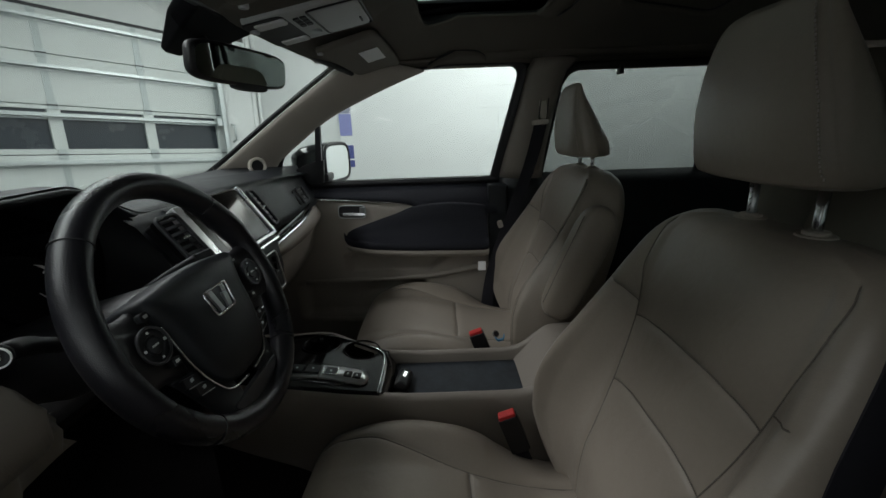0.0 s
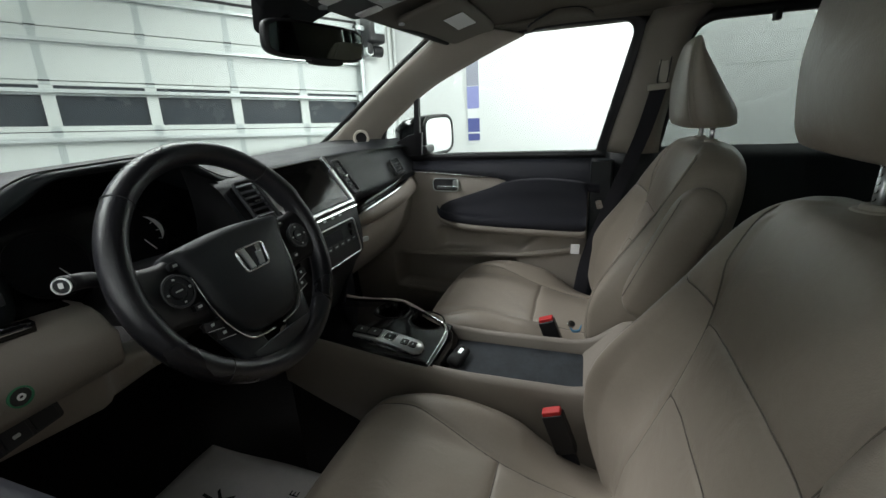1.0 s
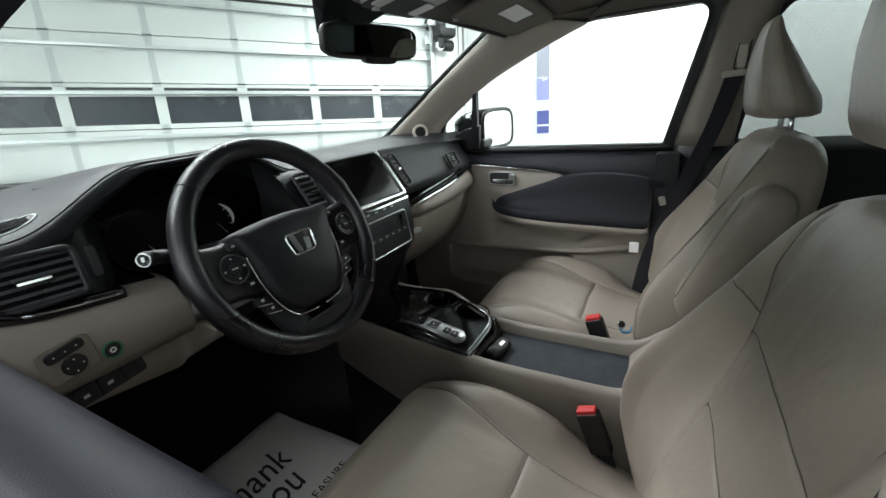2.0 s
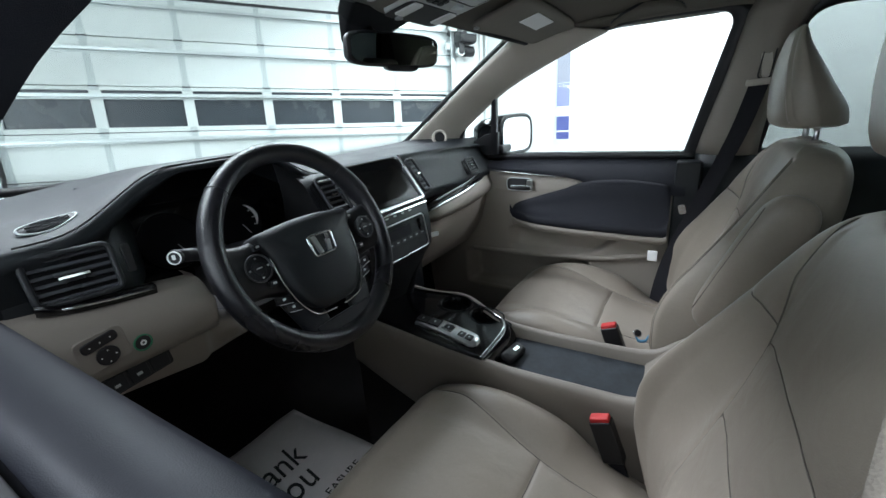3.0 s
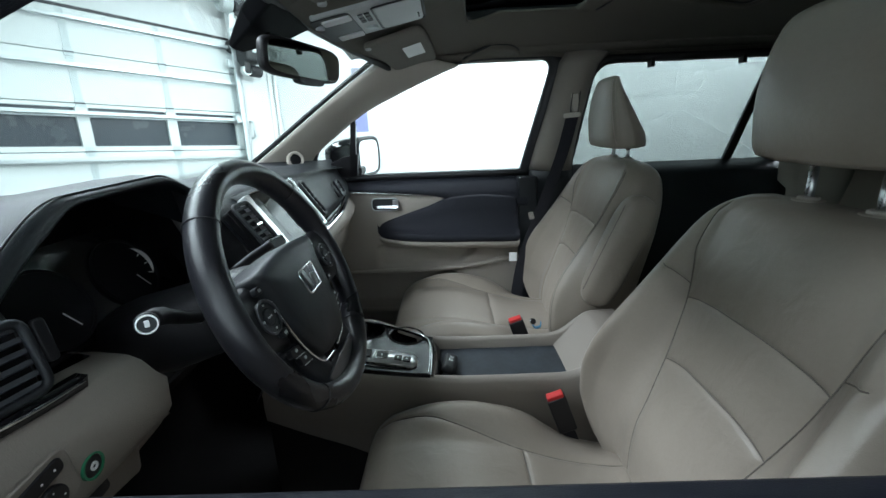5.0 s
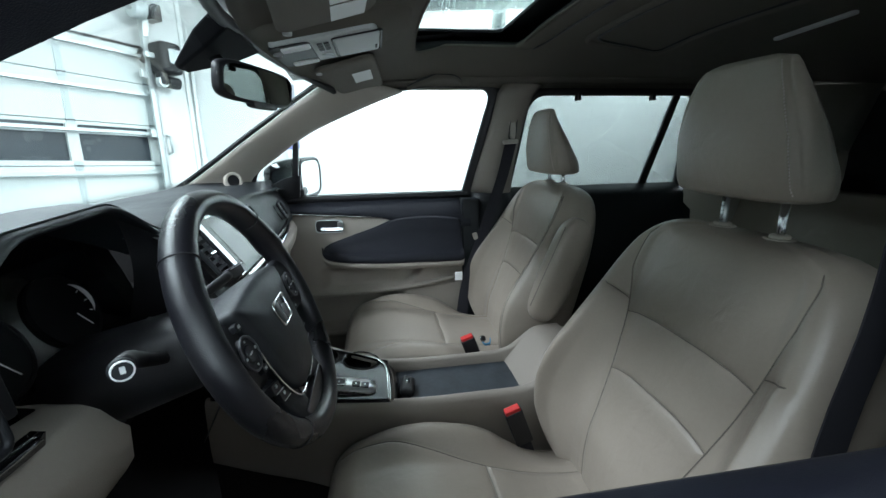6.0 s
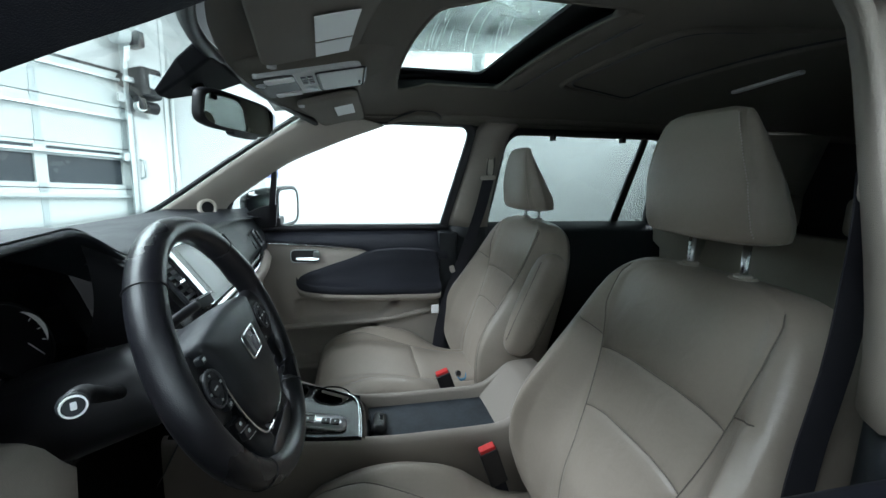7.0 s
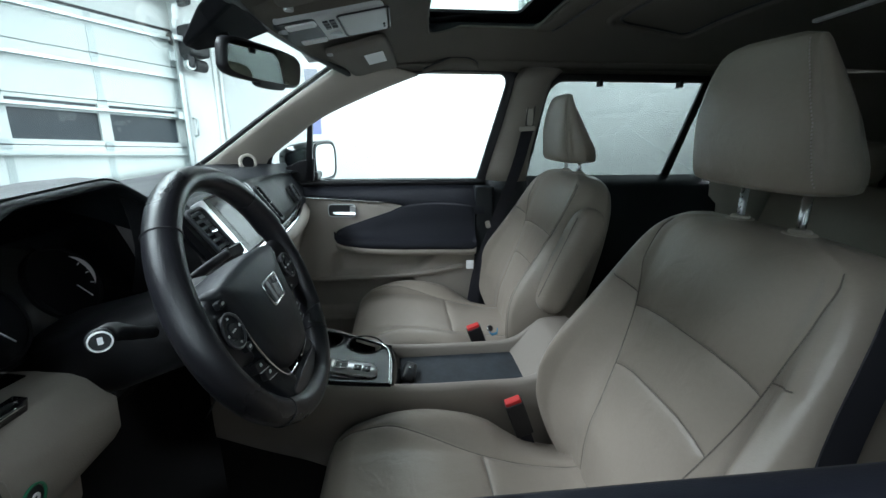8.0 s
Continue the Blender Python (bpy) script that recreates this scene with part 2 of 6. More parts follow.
def plate(centre, right, up, w, h, depth, radius=0.004):
    """A rounded plate of w by h whose front faces right x up; it goes depth metres back."""
    c, r, u = Vector(centre), Vector(right).normalized(), Vector(up).normalized()
    u = (u - u.dot(r) * r).normalized()
    out = rounded([c + a * r * w / 2 + b * u * h / 2 for a, b in ((-1, -1), (1, -1), (1, 1), (-1, 1))], radius, 5)
    return slab(out, depth, -(r.cross(u)))


def disc(centre, normal, radius, depth, sides=28, hole=0.0):
    """A round plate or ring whose face is at centre and looks along normal."""
    n = Vector(normal).normalized()
    a = n.orthogonal().normalized()
    b = n.cross(a)
    ring = lambda r, d: [Vector(centre) - n * d + r * (math.cos(k) * a + math.sin(k) * b) for k in [2 * math.pi * i / sides for i in range(sides)]]
    if hole:
        return grid([ring(hole, depth), ring(hole, 0), ring(radius, 0), ring(radius, depth)], closed=True, wrap=True)
    return grid([ring(radius, depth), ring(radius, 0)], closed=True, caps=True)


def ellipse_ring(n, power):
    """Unit superellipse, denser in no place than needed: pairs of (across, along)."""
    k = np.linspace(0, 2 * math.pi, n, endpoint=False)
    c, s = np.cos(k), np.sin(k)
    return (np.sign(c) * np.abs(c) ** (2 / power), np.sign(s) * np.abs(s) ** (2 / power))


def ring_of(n, power):
    """The same as plain floats, one pair for each point."""
    c, s = ellipse_ring(n, power)
    return [(float(a), float(b)) for a, b in zip(c, s)]


def smooth_step(a, b, x):
    t = np.clip((x - a) / (b - a), 0, 1)
    return t * t * (3 - 2 * t)


def seam_depth(p, q, seams, depth=0.0064, wide=0.004):
    """Groove depth at (p, q) from the nearest of the sewn lines."""
    near = np.full(p.shape, 9.0)
    for seam in seams:
        for a, b in zip(seam, seam[1:]):
            a, b = np.array(a), np.array(b)
            t = np.clip(((p - a[0]) * (b - a)[0] + (q - a[1]) * (b - a)[1]) / ((b - a) @ (b - a)), 0, 1)
            near = np.minimum(near, np.hypot(p - a[0] - t * (b - a)[0], q - a[1] - t * (b - a)[1]))
    return depth * (0.62 * np.exp(-((near / wide) ** 2)) + 0.5 * np.exp(-((near / (wide * 3.2)) ** 2)) + 0.35 * np.exp(-((near / (wide * 9)) ** 2)))


def lettering(body, place, right, up, size, mat, parent, name="lettering", squeeze=1.0):
    """Raised letters in the built-in font, as a mesh."""
    data = bpy.data.curves.new("text", "FONT")
    data.body, data.size, data.extrude, data.resolution_u, data.shear = body, size, 0.0004, 3, 0.25 if size > 0.1 else 0.0
    ob = new("text", data)
    flat = bpy.data.meshes.new_from_object(ob.evaluated_get(bpy.context.evaluated_depsgraph_get()))
    bpy.data.objects.remove(ob)
    bm = bmesh.new()
    bm.from_mesh(flat)
    r, u = Vector(right).normalized(), Vector(up).normalized()
    n = r.cross(u)
    m = Matrix((r * squeeze, u, n)).transposed().to_4x4()
    turned(bm, Matrix.Translation(place) @ m)
    return part(name, bm, mat, parent, smooth=False)

# ---- the garage round the car ----
G = Matrix(((0.5372, -0.8434, -0.0101, -2.83), (0.8416, 0.5352, 0.072, 3.106), (-0.0553, -0.0472, 0.9974, 1.577), (0, 0, 0, 1)))
FLOOR_Z = -0.02

structure("ground", box(-6, 8, -7, 7, FLOOR_Z - 0.3, FLOOR_Z), CONCRETE, "grey concrete garage floor under the car", "floor", smooth=False)
structure("wall_side", slab([(-1.95, 4.50, -0.1), (6.0, 3.0, -0.1), (6.0, 3.0, 3.4), (-1.95, 4.50, 3.4)], 0.2, (0.19, 0.98, 0)), WHITE_PAINT, "white painted block wall of the garage", "wall", smooth=False)
# unseen wall, white so that it throws the driver-side fill light into the cabin
structure("wall_driver_side", box(-6, 8, -5.2, -5.0, -0.1, 3.4), WHITE_PAINT, "white painted garage wall", "wall", smooth=False)
structure("wall_rear", box(6.0, 6.2, -6, 6, -0.1, 3.4), WHITE_PAINT, "white painted garage wall", "wall", smooth=False)
structure("wall_front", merge(box(1.25, 1.72, -0.06, 0.25, -1.75, 1.9, G), box(-2.54, 1.25, 0.01, 0.25, 0.738, 1.45, G), box(-9.0, 1.75, -0.06, 0.25, 1.45, 2.6, G), box(-9, -2.54, -0.06, 0.25, -1.75, 1.45, G)), WHITE_PAINT, "white painted wall round the garage door", "wall", smooth=False)
structure("garage_ceiling", box(-7, 8, -7, 7, 3.3, 3.5), CEILING_GREY, "grey painted garage ceiling", "ceiling", smooth=False)

garage_door = thing("garage_door", G @ Vector((-0.6, 0, -1.6)), "white sectional overhead garage door with a row of dark windows", "garage door")
PITCH = 0.614
for lo, hi in ((-1.62, -1.327), (-1.327, -0.979), (-0.979, -0.631), (-0.631, -0.283), (0.065, 0.417), (0.417, 0.716)):
    part("panel", box(-2.485, 1.25, 0.0, 0.045, lo + 0.003, hi - 0.003, G), DOOR_WHITE, garage_door, smooth=False, bevel=0.003)
# window section: rails above and below the panes, stiles between them
part("window_rail", box(-2.485, 1.25, 0.0, 0.045, 0.036, 0.062, G), DOOR_WHITE, garage_door, smooth=False)
part("window_rail", box(-2.485, 1.25, 0.0, 0.045, -0.280, -0.243, G), DOOR_WHITE, garage_door, smooth=False)
for k in range(-4, 3):
    a = k * PITCH
    if k > -4:
        part("pane", box(a - PITCH + 0.03, a - 0.03, 0.02, 0.028, -0.25, 0.045, G), NIGHT_PANE, garage_door, "dark window pane", smooth=False)
    part("window_stile", box(a - 0.038, a + 0.038, -0.006, 0.045, -0.243, 0.036, G), DOOR_WHITE, garage_door, smooth=False)
    for lo, hi in ((-1.6, -0.245), (0.04, 0.71)):
        part("stile", box(a - 0.022, a + 0.022, -0.004, 0.0, lo, hi, G), STILE, garage_door, "grey steel stile", smooth=False)
    for z in (0.417, 0.065, -0.283, -0.631):
        part("hinge", box(a - 0.030, a + 0.030, -0.010, -0.004, z - 0.028, z + 0.024, G), STILE, garage_door, "galvanised hinge plate", smooth=False, bevel=0.002)
        part("hinge_pin", box(a - 0.032, a + 0.032, -0.014, -0.0095, z - 0.004, z + 0.004, G), DARK, garage_door, "dark hinge knuckle", smooth=False)
for z in (-1.36, -1.02, -0.68, -0.345, -0.008, 0.325, 0.645):
    part("strut", merge(box(-2.485, 1.24, -0.05, -0.008, z - 0.012, z + 0.012, G), box(-2.485, 1.24, -0.008, -0.003, z - 0.026, z + 0.020, G)), GALV, garage_door, "galvanised steel strut", smooth=False, bevel=0.003)
# dark strip put in for the black gap along the door's top
part("top_gap_strip", box(-2.485, 1.25, 0.005, 0.05, 0.716, 0.738, G), DARK, garage_door, "dark strip in the gap over the door", smooth=False)
shaft = thing("door_shaft", G @ Vector((1.1, -0.12, 0.98)), "grey spring shaft with a cable drum over the garage door", "door shaft")
part("bar", tube([G @ Vector((-2.6, -0.14, 0.99)), G @ Vector((1.36, -0.14, 0.99))], 0.016, 10), GALV, shaft)
part("drum", turned(disc((0, 0, 0), (1, 0, 0), 0.075, 0.10, 24), G @ Matrix.Translation((1.22, -0.14, 0.99))), STILE, shaft, "grey cable drum", smooth=False, bevel=0.006)
part("bracket", box(1.24, 1.34, -0.20, -0.06, 0.93, 1.06, G), DARK, shaft, "dark bearing bracket", smooth=False, bevel=0.01)

track = thing("door_track", G @ Vector((1.24, 0, -1.6)), "galvanised vertical track beside the garage door", "door track")
part("rail", merge(box(1.205, 1.255, -0.10, -0.085, -1.6, 0.80, G), box(1.24, 1.255, -0.10, -0.02, -1.6, 0.80, G)), GALV, track, smooth=False)
bend = [G @ Vector((1.23, -0.09 - 0.42 * (1 - math.cos(a)), 0.80 + 0.42 * math.sin(a))) for a in np.linspace(0, math.pi / 2, 12)]
part("curved_rail", ribbon(bend + [G @ Vector((1.23, -1.8, 1.22))], G.to_3x3() @ Vector((1, 0, 0)), 0.05, 0.05), GALV, track, smooth=False)
for z in (-1.2, -0.6, 0.0, 0.5):
    part("roller_bracket", box(1.16, 1.25, -0.085, -0.05, z - 0.04, z + 0.03, G), GALV, track, smooth=False, bevel=0.004)
far_track = thing("door_track", G @ Vector((-2.5, 0, -1.6)), "galvanised vertical track at the garage door's other edge", "door track")
part("rail", merge(box(-2.535, -2.485, -0.10, -0.085, -1.6, 0.80, G), box(-2.535, -2.52, -0.10, -0.02, -1.6, 0.80, G)), GALV, far_track, smooth=False)

# the opener hung beside the door's shaft
opener = thing("door_opener", G @ Vector((1.32, -0.06, 0.55)), "dark grey door opener motor on the wall", "door opener")
part("housing", box(1.24, 1.43, -0.26, -0.06, 0.50, 0.76, G), DARK, opener, bevel=0.03, smooth=False)
part("cover", box(1.30, 1.41, -0.272, -0.26, 0.58, 0.70, G), STILE, opener, "grey cover plate", bevel=0.006, smooth=False)
part("motor", turned(disc((0, 0, 0), (0, -1, 0), 0.062, 0.2, 22), G @ Matrix.Translation((1.26, -0.09, 0.66))), DARK, opener, smooth=False, bevel=0.008)
part("gear", turned(disc((0, 0, 0), (1, 0, 0), 0.052, 0.11, 20), G @ Matrix.Translation((1.42, -0.17, 0.435))), DARK, opener, smooth=False, bevel=0.008)
part("neck", box(1.24, 1.31, -0.21, -0.12, 0.40, 0.52, G), DARK, opener, bevel=0.02, smooth=False)
part("pulley", turned(disc((0, 0, 0), (0, -1, 0), 0.045, 0.05, 20, hole=0.018), G @ Matrix.Translation((1.27, -0.20, 0.43))), GALV, opener, smooth=False)
part("arm", box(1.16, 1.25, -0.17, -0.14, 0.62, 0.66, G), GALV, opener, smooth=False)
pipe = thing("conduit", G @ Vector((1.62, -0.08, 0)), "white painted conduit down the garage wall", "conduit")
part("pipe", tube([G @ Vector((1.63, -0.09, -1.5)), G @ Vector((1.63, -0.09, 1.3))], 0.016, 10), WHITE_PAINT, pipe)
part("clip", box(1.60, 1.66, -0.11, -0.06, -0.3, -0.27, G), GALV, pipe, smooth=False)
latch = thing("pull_handle", G @ Vector((1.31, -0.08, -0.1)), "steel pull handle on the door jamb", "handle")
part("bow", tube([G @ Vector(p) for p in ((1.31, -0.06, -0.18), (1.31, -0.11, -0.17), (1.31, -0.11, -0.03), (1.31, -0.06, -0.02))], 0.012, 8), GALV, latch)
structure("trim_jamb", merge(box(1.255, 1.29, -0.075, -0.06, -1.6, 1.4, G), box(1.56, 1.60, -0.08, -0.06, -1.6, 1.4, G)), WHITE_PAINT, "white timber jamb trim", "trim", smooth=False, bevel=0.004)

# banner on the side wall
def wall_y(x):
    return 4.50 - (x + 1.95) * 1.5 / 7.95


banner = thing("wall_banner", (-1.0, wall_y(-1.0) - 0.01, 1.4), "narrow blue and white printed banner on the white wall", "banner")
for name, z0, z1, mat, label in (("sheet", 1.0, 2.2, WHITE_PAINT, "white sheet"), ("print", 1.345, 1.555, LAVENDER, "pale blue print"), ("print", 1.56, 1.95, PALE_PRINT, "grey print"), ("print", 1.03, 1.25, BLUE, "dark blue print"), ("print_line", 1.10, 1.115, WHITE_PAINT, "white line")):
    off = {"sheet": 0.004, "print": 0.008, "print_line": 0.012}[name]
    part(name, box(-1.06, -0.93, wall_y(-1) - off - 0.004, wall_y(-1) - off, z0, z1), mat, banner, label, smooth=False)

# tube fixture along the passenger side
fixture = thing("tube_fixture", (1.0, 3.85, 2.44), "long white fluorescent tube fixtures, lit, on the block wall", "wall light")
RUN = Matrix.Translation((-1.95, 4.50, 0)) @ Matrix.Rotation(math.atan2(-1.5, 7.95), 4, "Z")
for s0 in (0.66, 3.00):
    part("tray", box(s0, s0 + 2.28, -0.11, -0.07, 2.35, 2.53, RUN), WHITE_PAINT, fixture, smooth=False)
    part("diffuser", box(s0 + 0.03, s0 + 2.25, -0.17, -0.11, 2.365, 2.515, RUN), TUBE_GLOW, fixture, "glowing diffuser", smooth=False, bevel=0.02)
    for a in (0.3, 1.98):
        part("bracket", box(s0 + a, s0 + a + 0.05, -0.07, 0.0, 2.40, 2.48, RUN), GALV, fixture, smooth=False)
    for z in (2.40, 2.45, 2.49):
        part("screw", box(s0 - 0.035, s0 - 0.015, -0.10, -0.07, z, z + 0.015, RUN), GALV, fixture, smooth=False)
cable_run = thing("conduit", (0, 3.0, 3.25), "grey conduit under the garage ceiling", "conduit")
part("pipe", tube([(-3, 2.9, 3.2), (4, 2.6, 3.2)], 0.03, 8), STILE, cable_run)


# the side wall's painted blocks, laid in courses
side_wall = bpy.data.objects["wall_side"]
along_wall = Vector((7.95, -1.5, 0)).normalized()
out_wall = Vector((-along_wall.y, along_wall.x, 0)) * -1
bm = box(0.002, 0.394, 0, 0.004, 0.0015, 0.1945)
bmesh.ops.bevel(bm, geom=[e for e in bm.edges if all(v.co.y > 0.002 for v in e.verts)], offset=0.0015, segments=1, affect="EDGES")
turned(bm, Matrix((along_wall, out_wall, Vector((0, 0, 1)))).transposed().to_4x4())
bmesh.ops.recalc_face_normals(bm, faces=bm.faces)
block_mesh = bpy.data.meshes.new("block")
bm.to_mesh(block_mesh)
bm.free()
block_mesh.materials.append(WHITE_PAINT)
for r in range(16):
    for k in range(13):
        d = 2.3 + 0.396 * k + (0.198 if r % 2 else 0.0)
        block = new("block", block_mesh)
        block.parent = side_wall
        block.location = Vector((-1.95, 4.50, 0)) + along_wall * d + Vector((0, 0, 0.196 * r - 0.01))

# ---- the car's shell ----


def side_y(z):
    """Inner face of the passenger side glass at height z."""
    return 1.605 - 0.23 * (z - 1.20)


def frame_ring(inner, outer, inset=0.0, depth=0.03):
    """A window surround between two outlines in (x, z), on the leaning side face."""
    rows = []
    for f, push in ((0.0, 0.0), (0.0, -depth), (0.5, -depth - 0.006), (1.0, -depth), (1.0, 0.0)):
        rows.append([Vector((a[0] + (b[0] - a[0]) * f, side_y(a[1] + (b[1] - a[1]) * f) + push - inset, a[1] + (b[1] - a[1]) * f)) for a, b in zip(inner, outer)])
    return grid(rows, closed=True, wrap=True)


def outline(points, radius, n=7):
    return [(p.x, p.y) for p in rounded([(x, z, 0) for x, z in points], radius, n)]


WIN_F = outline([(-0.70, 1.20), (0.145, 1.20), (0.243, 1.598), (-0.06, 1.605), (-0.34, 1.547), (-0.668, 1.318)], [0.01, 0.008, 0.05, 0.16, 0.2, 0.03])
WIN_F_OUT = outline([(-0.73, 1.17), (0.208, 1.17), (0.300, 1.61), (-0.06, 1.615), (-0.35, 1.558), (-0.695, 1.33)], [0.01, 0.008, 0.06, 0.16, 0.2, 0.04])
WIN_R = outline([(0.35, 1.20), (1.14, 1.20), (1.11, 1.575), (0.40, 1.575)], [0.02, 0.01, 0.02, 0.07])
WIN_R_OUT = outline([(0.325, 1.17), (1.175, 1.17), (1.14, 1.60), (0.375, 1.60)], [0.02, 0.02, 0.03, 0.08])


def pane(loop, mat_side=0.012):
    return slab([Vector((x, side_y(z) + mat_side, z)) for x, z in loop], 0.004, (0, 1, 0.2))


# carpet floor, firewall and closing walls of the cabin
floor_rows = [[(x, y, z) for y in np.linspace(0.05, 1.68, 14)] for x, z in ((-1.35, 0.80), (-1.22, 0.72), (-1.13, 0.47), (-1.02, 0.376), (-0.7, 0.37), (0.2, 0.37), (0.45, 0.42), (1.0, 0.42), (1.3, 0.5), (2.6, 0.7))]
structure("floor", thick(grid(floor_rows), 0.03), CARPET, "dark carpet on the car floor", "floor")
for y0, y1 in ((0.0, 0.085), (1.605, 1.69)):
    structure("wall_kick", box(-1.38, -0.80, y0, y1, 0.3, 1.17), CARPET, "dark kick panel beside the footwell", "wall", smooth=False)
structure("wall_firewall", box(-1.4, -1.34, 0.02, 1.71, 0.3, 1.15), CARPET, "dark firewall lining under the dashboard", "wall", smooth=False)
structure("wall_tail", merge(box(2.5, 2.56, 0.02, 1.71, 0.3, 1.18), box(2.5, 2.56, 0.02, 1.71, 1.60, 1.74), box(2.5, 2.56, 0.02, 0.22, 1.18, 1.60), box(2.5, 2.56, 1.51, 1.71, 1.18, 1.60)), DARK, "dark tailgate trim round the rear window", "wall", smooth=False)
rear_window = thing("window_2", (2.52, C, 1.2), "tinted rear window in the tailgate", "rear window", kind="structure")
part("pane", box(2.525, 2.53, 0.22, 1.51, 1.18, 1.60), GLASS_DARK, rear_window, "tinted glass", smooth=False)


# headliner with the sunroof opening
def roof_z(x, y):
    x, y = np.asarray(x, float), np.asarray(y, float)
    ahead = np.clip((-0.02 - x) / 0.23, 0, 1)
    return 1.70 - (0.085 - 0.045 * ahead * ahead * (3 - 2 * ahead)) * np.abs((y - C) / 0.63) ** 2.6 - 0.080 * np.clip((0.01 - x) / 0.37, 0, 1.3) ** 0.8 - 0.02 * np.clip((x - 0.9) / 1.2, 0, 2) ** 2


SUN = (-0.084, 0.240, 0.53, 1.20)  # the opening: x from, to, y from, to
sun_hole = rounded([(SUN[0], SUN[2], 0), (SUN[1], SUN[2], 0), (SUN[1], SUN[3], 0), (SUN[0], SUN[3], 0)], 0.035, 9)


def dense(loop, corner, extra=12):
    """Adds points along the straight sides of a rounded outline (corner points a corner)."""
    out = []
    for i, p in enumerate(loop):
        out.append(p)
        if i % corner == corner - 1:
            q = loop[(i + 1) % len(loop)]
            out += [p.lerp(q, k / (extra + 1)) for k in range(1, extra + 1)]
    return out


sun_hole = dense(sun_hole, 9)
for p in sun_hole:
    if p.x < 0.0:  # the front edge bows forward
        p.x -= 0.018 * (1 - min(abs(p.y - C) / 0.335, 1.0) ** 2)
roof_edge = dense(rounded([(-0.45, 0.23, 0), (2.5, 0.23, 0), (2.5, 1.50, 0), (-0.45, 1.50, 0)], 0.002, 9), 9)
for p in roof_edge:
    if p.x < -0.3:
        p.x = -0.445 + (0.20 if p.y > C else 0.35) * (p.y - C) ** 2
roof_rows = []
for f in (0, 0.01, 0.03, 0.06, 0.10, 0.15, 0.21, 0.28, 0.36, 0.45, 0.55, 0.66, 0.78, 0.9, 1.0):
    mid = [a.lerp(b, f) for a, b in zip(sun_hole, roof_edge)]
    roof_rows.append([(q.x, q.y, float(roof_z(q.x, q.y))) for q in mid])
sun_out = dense(rounded([(-0.15, 0.44, 0), (0.37, 0.44, 0), (0.37, 1.40, 0), (-0.15, 1.40, 0)], 0.06, 9), 9)
rim_up = [[(p.x, p.y, 1.742) for p in sun_out], [(p.x, p.y, float(roof_z(p.x, p.y)) + 0.010) for p in sun_hole]]
roof_bm = grid(roof_rows, closed=True)
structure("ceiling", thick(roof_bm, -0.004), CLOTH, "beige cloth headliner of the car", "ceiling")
roof_outer = [[(x, y, float(roof_z(x, C + (y - C) * 0.84)) + 0.075) for y in np.linspace(0.13, 1.60, 12)] for x in (0.30, 0.6, 1.2, 1.8, 2.5)]
structure("roof_panel", thick(grid(roof_outer), 0.004), DARK, "dark painted roof panel over the cabin", "roof")
roof_front = [[(x, y, float(roof_z(x, C + (y - C) * 0.84)) + 0.075) for y in np.linspace(0.13, 1.60, 12)] for x in (-0.5, -0.4, -0.3, -0.2, -0.1)]
structure("roof_panel_front", thick(grid(roof_front), 0.004), DARK, "dark painted roof edge over the windscreen", "roof")
for y0, y1 in ((0.13, 0.42), (1.31, 1.60)):
    side = [[(x, y, float(roof_z(x, C + (y - C) * 0.84)) + 0.075) for y in np.linspace(y0, y1, 5)] for x in (-0.1, 0.1, 0.30)]
    structure("roof_panel_side", thick(grid(side), 0.004), DARK, "dark painted roof panel beside the sunroof", "roof")

sunroof = thing("sunroof", (0.1, C, 1.74), "sunroof glass with a black frame and dust specks", "sunroof")
part("pane", slab([(p.x, p.y, 1.752) for p in rounded([(-0.13, 0.40, 0), (0.34, 0.40, 0), (0.34, 1.33, 0), (-0.13, 1.33, 0)], 0.06)], 0.005, (0, 0, 1)), GLASS_SUN, sunroof, "tinted glass")
inner = dense(rounded([(-0.125, 0.46, 0), (0.205, 0.46, 0), (0.205, 1.29, 0), (-0.125, 1.29, 0)], 0.03, 9), 9)
part("frame", grid([[(p.x, p.y, 1.742) for p in sun_out], [(p.x, p.y, 1.742) for p in inner], [(p.x, p.y, 1.750) for p in inner], [(p.x, p.y, 1.750) for p in sun_out]], closed=True, wrap=True), DARK, sunroof, "black frame", smooth=False)
part("well", grid(rim_up + [roof_rows[0]], closed=True), DARK, sunroof, "black opening wall")
rng = random.Random(5)


def ball(at, r):
    bm = bmesh.new()
    bmesh.ops.create_icosphere(bm, subdivisions=1, radius=r, matrix=Matrix.Translation(at))
    return bm


specks = [ball((rng.uniform(-0.08, 0.19), rng.uniform(0.50, 1.25), 1.7508), rng.choice((0.0006, 0.0008, 0.0013))) for i in range(60)]
tagged(part("dust_specks", merge(*specks), WHITE_MARK, sunroof, "pale dust specks", smooth=False), "pale dust specks", "", "", "stuff")
part("rim", tube([(p.x, p.y, float(roof_z(p.x, p.y)) + 0.001) for p in sun_hole], 0.004, 8, closed=True), CLOTH, sunroof, "beige rim")
lip = line([(0.250, 0.55, 1.694), (0.274, 0.62, 1.698), (0.278, C, 1.702), (0.274, 1.12, 1.694), (0.252, 1.19, 1.684)], 24)
part("rear_lip", grid([[(x + 0.030 * math.cos(k), y, z + 0.012 * math.sin(k)) for k in [2 * math.pi * i / 14 for i in range(14)]] for x, y, z in lip], closed=True, caps=True), CLOTH, sunroof, "padded beige lip")
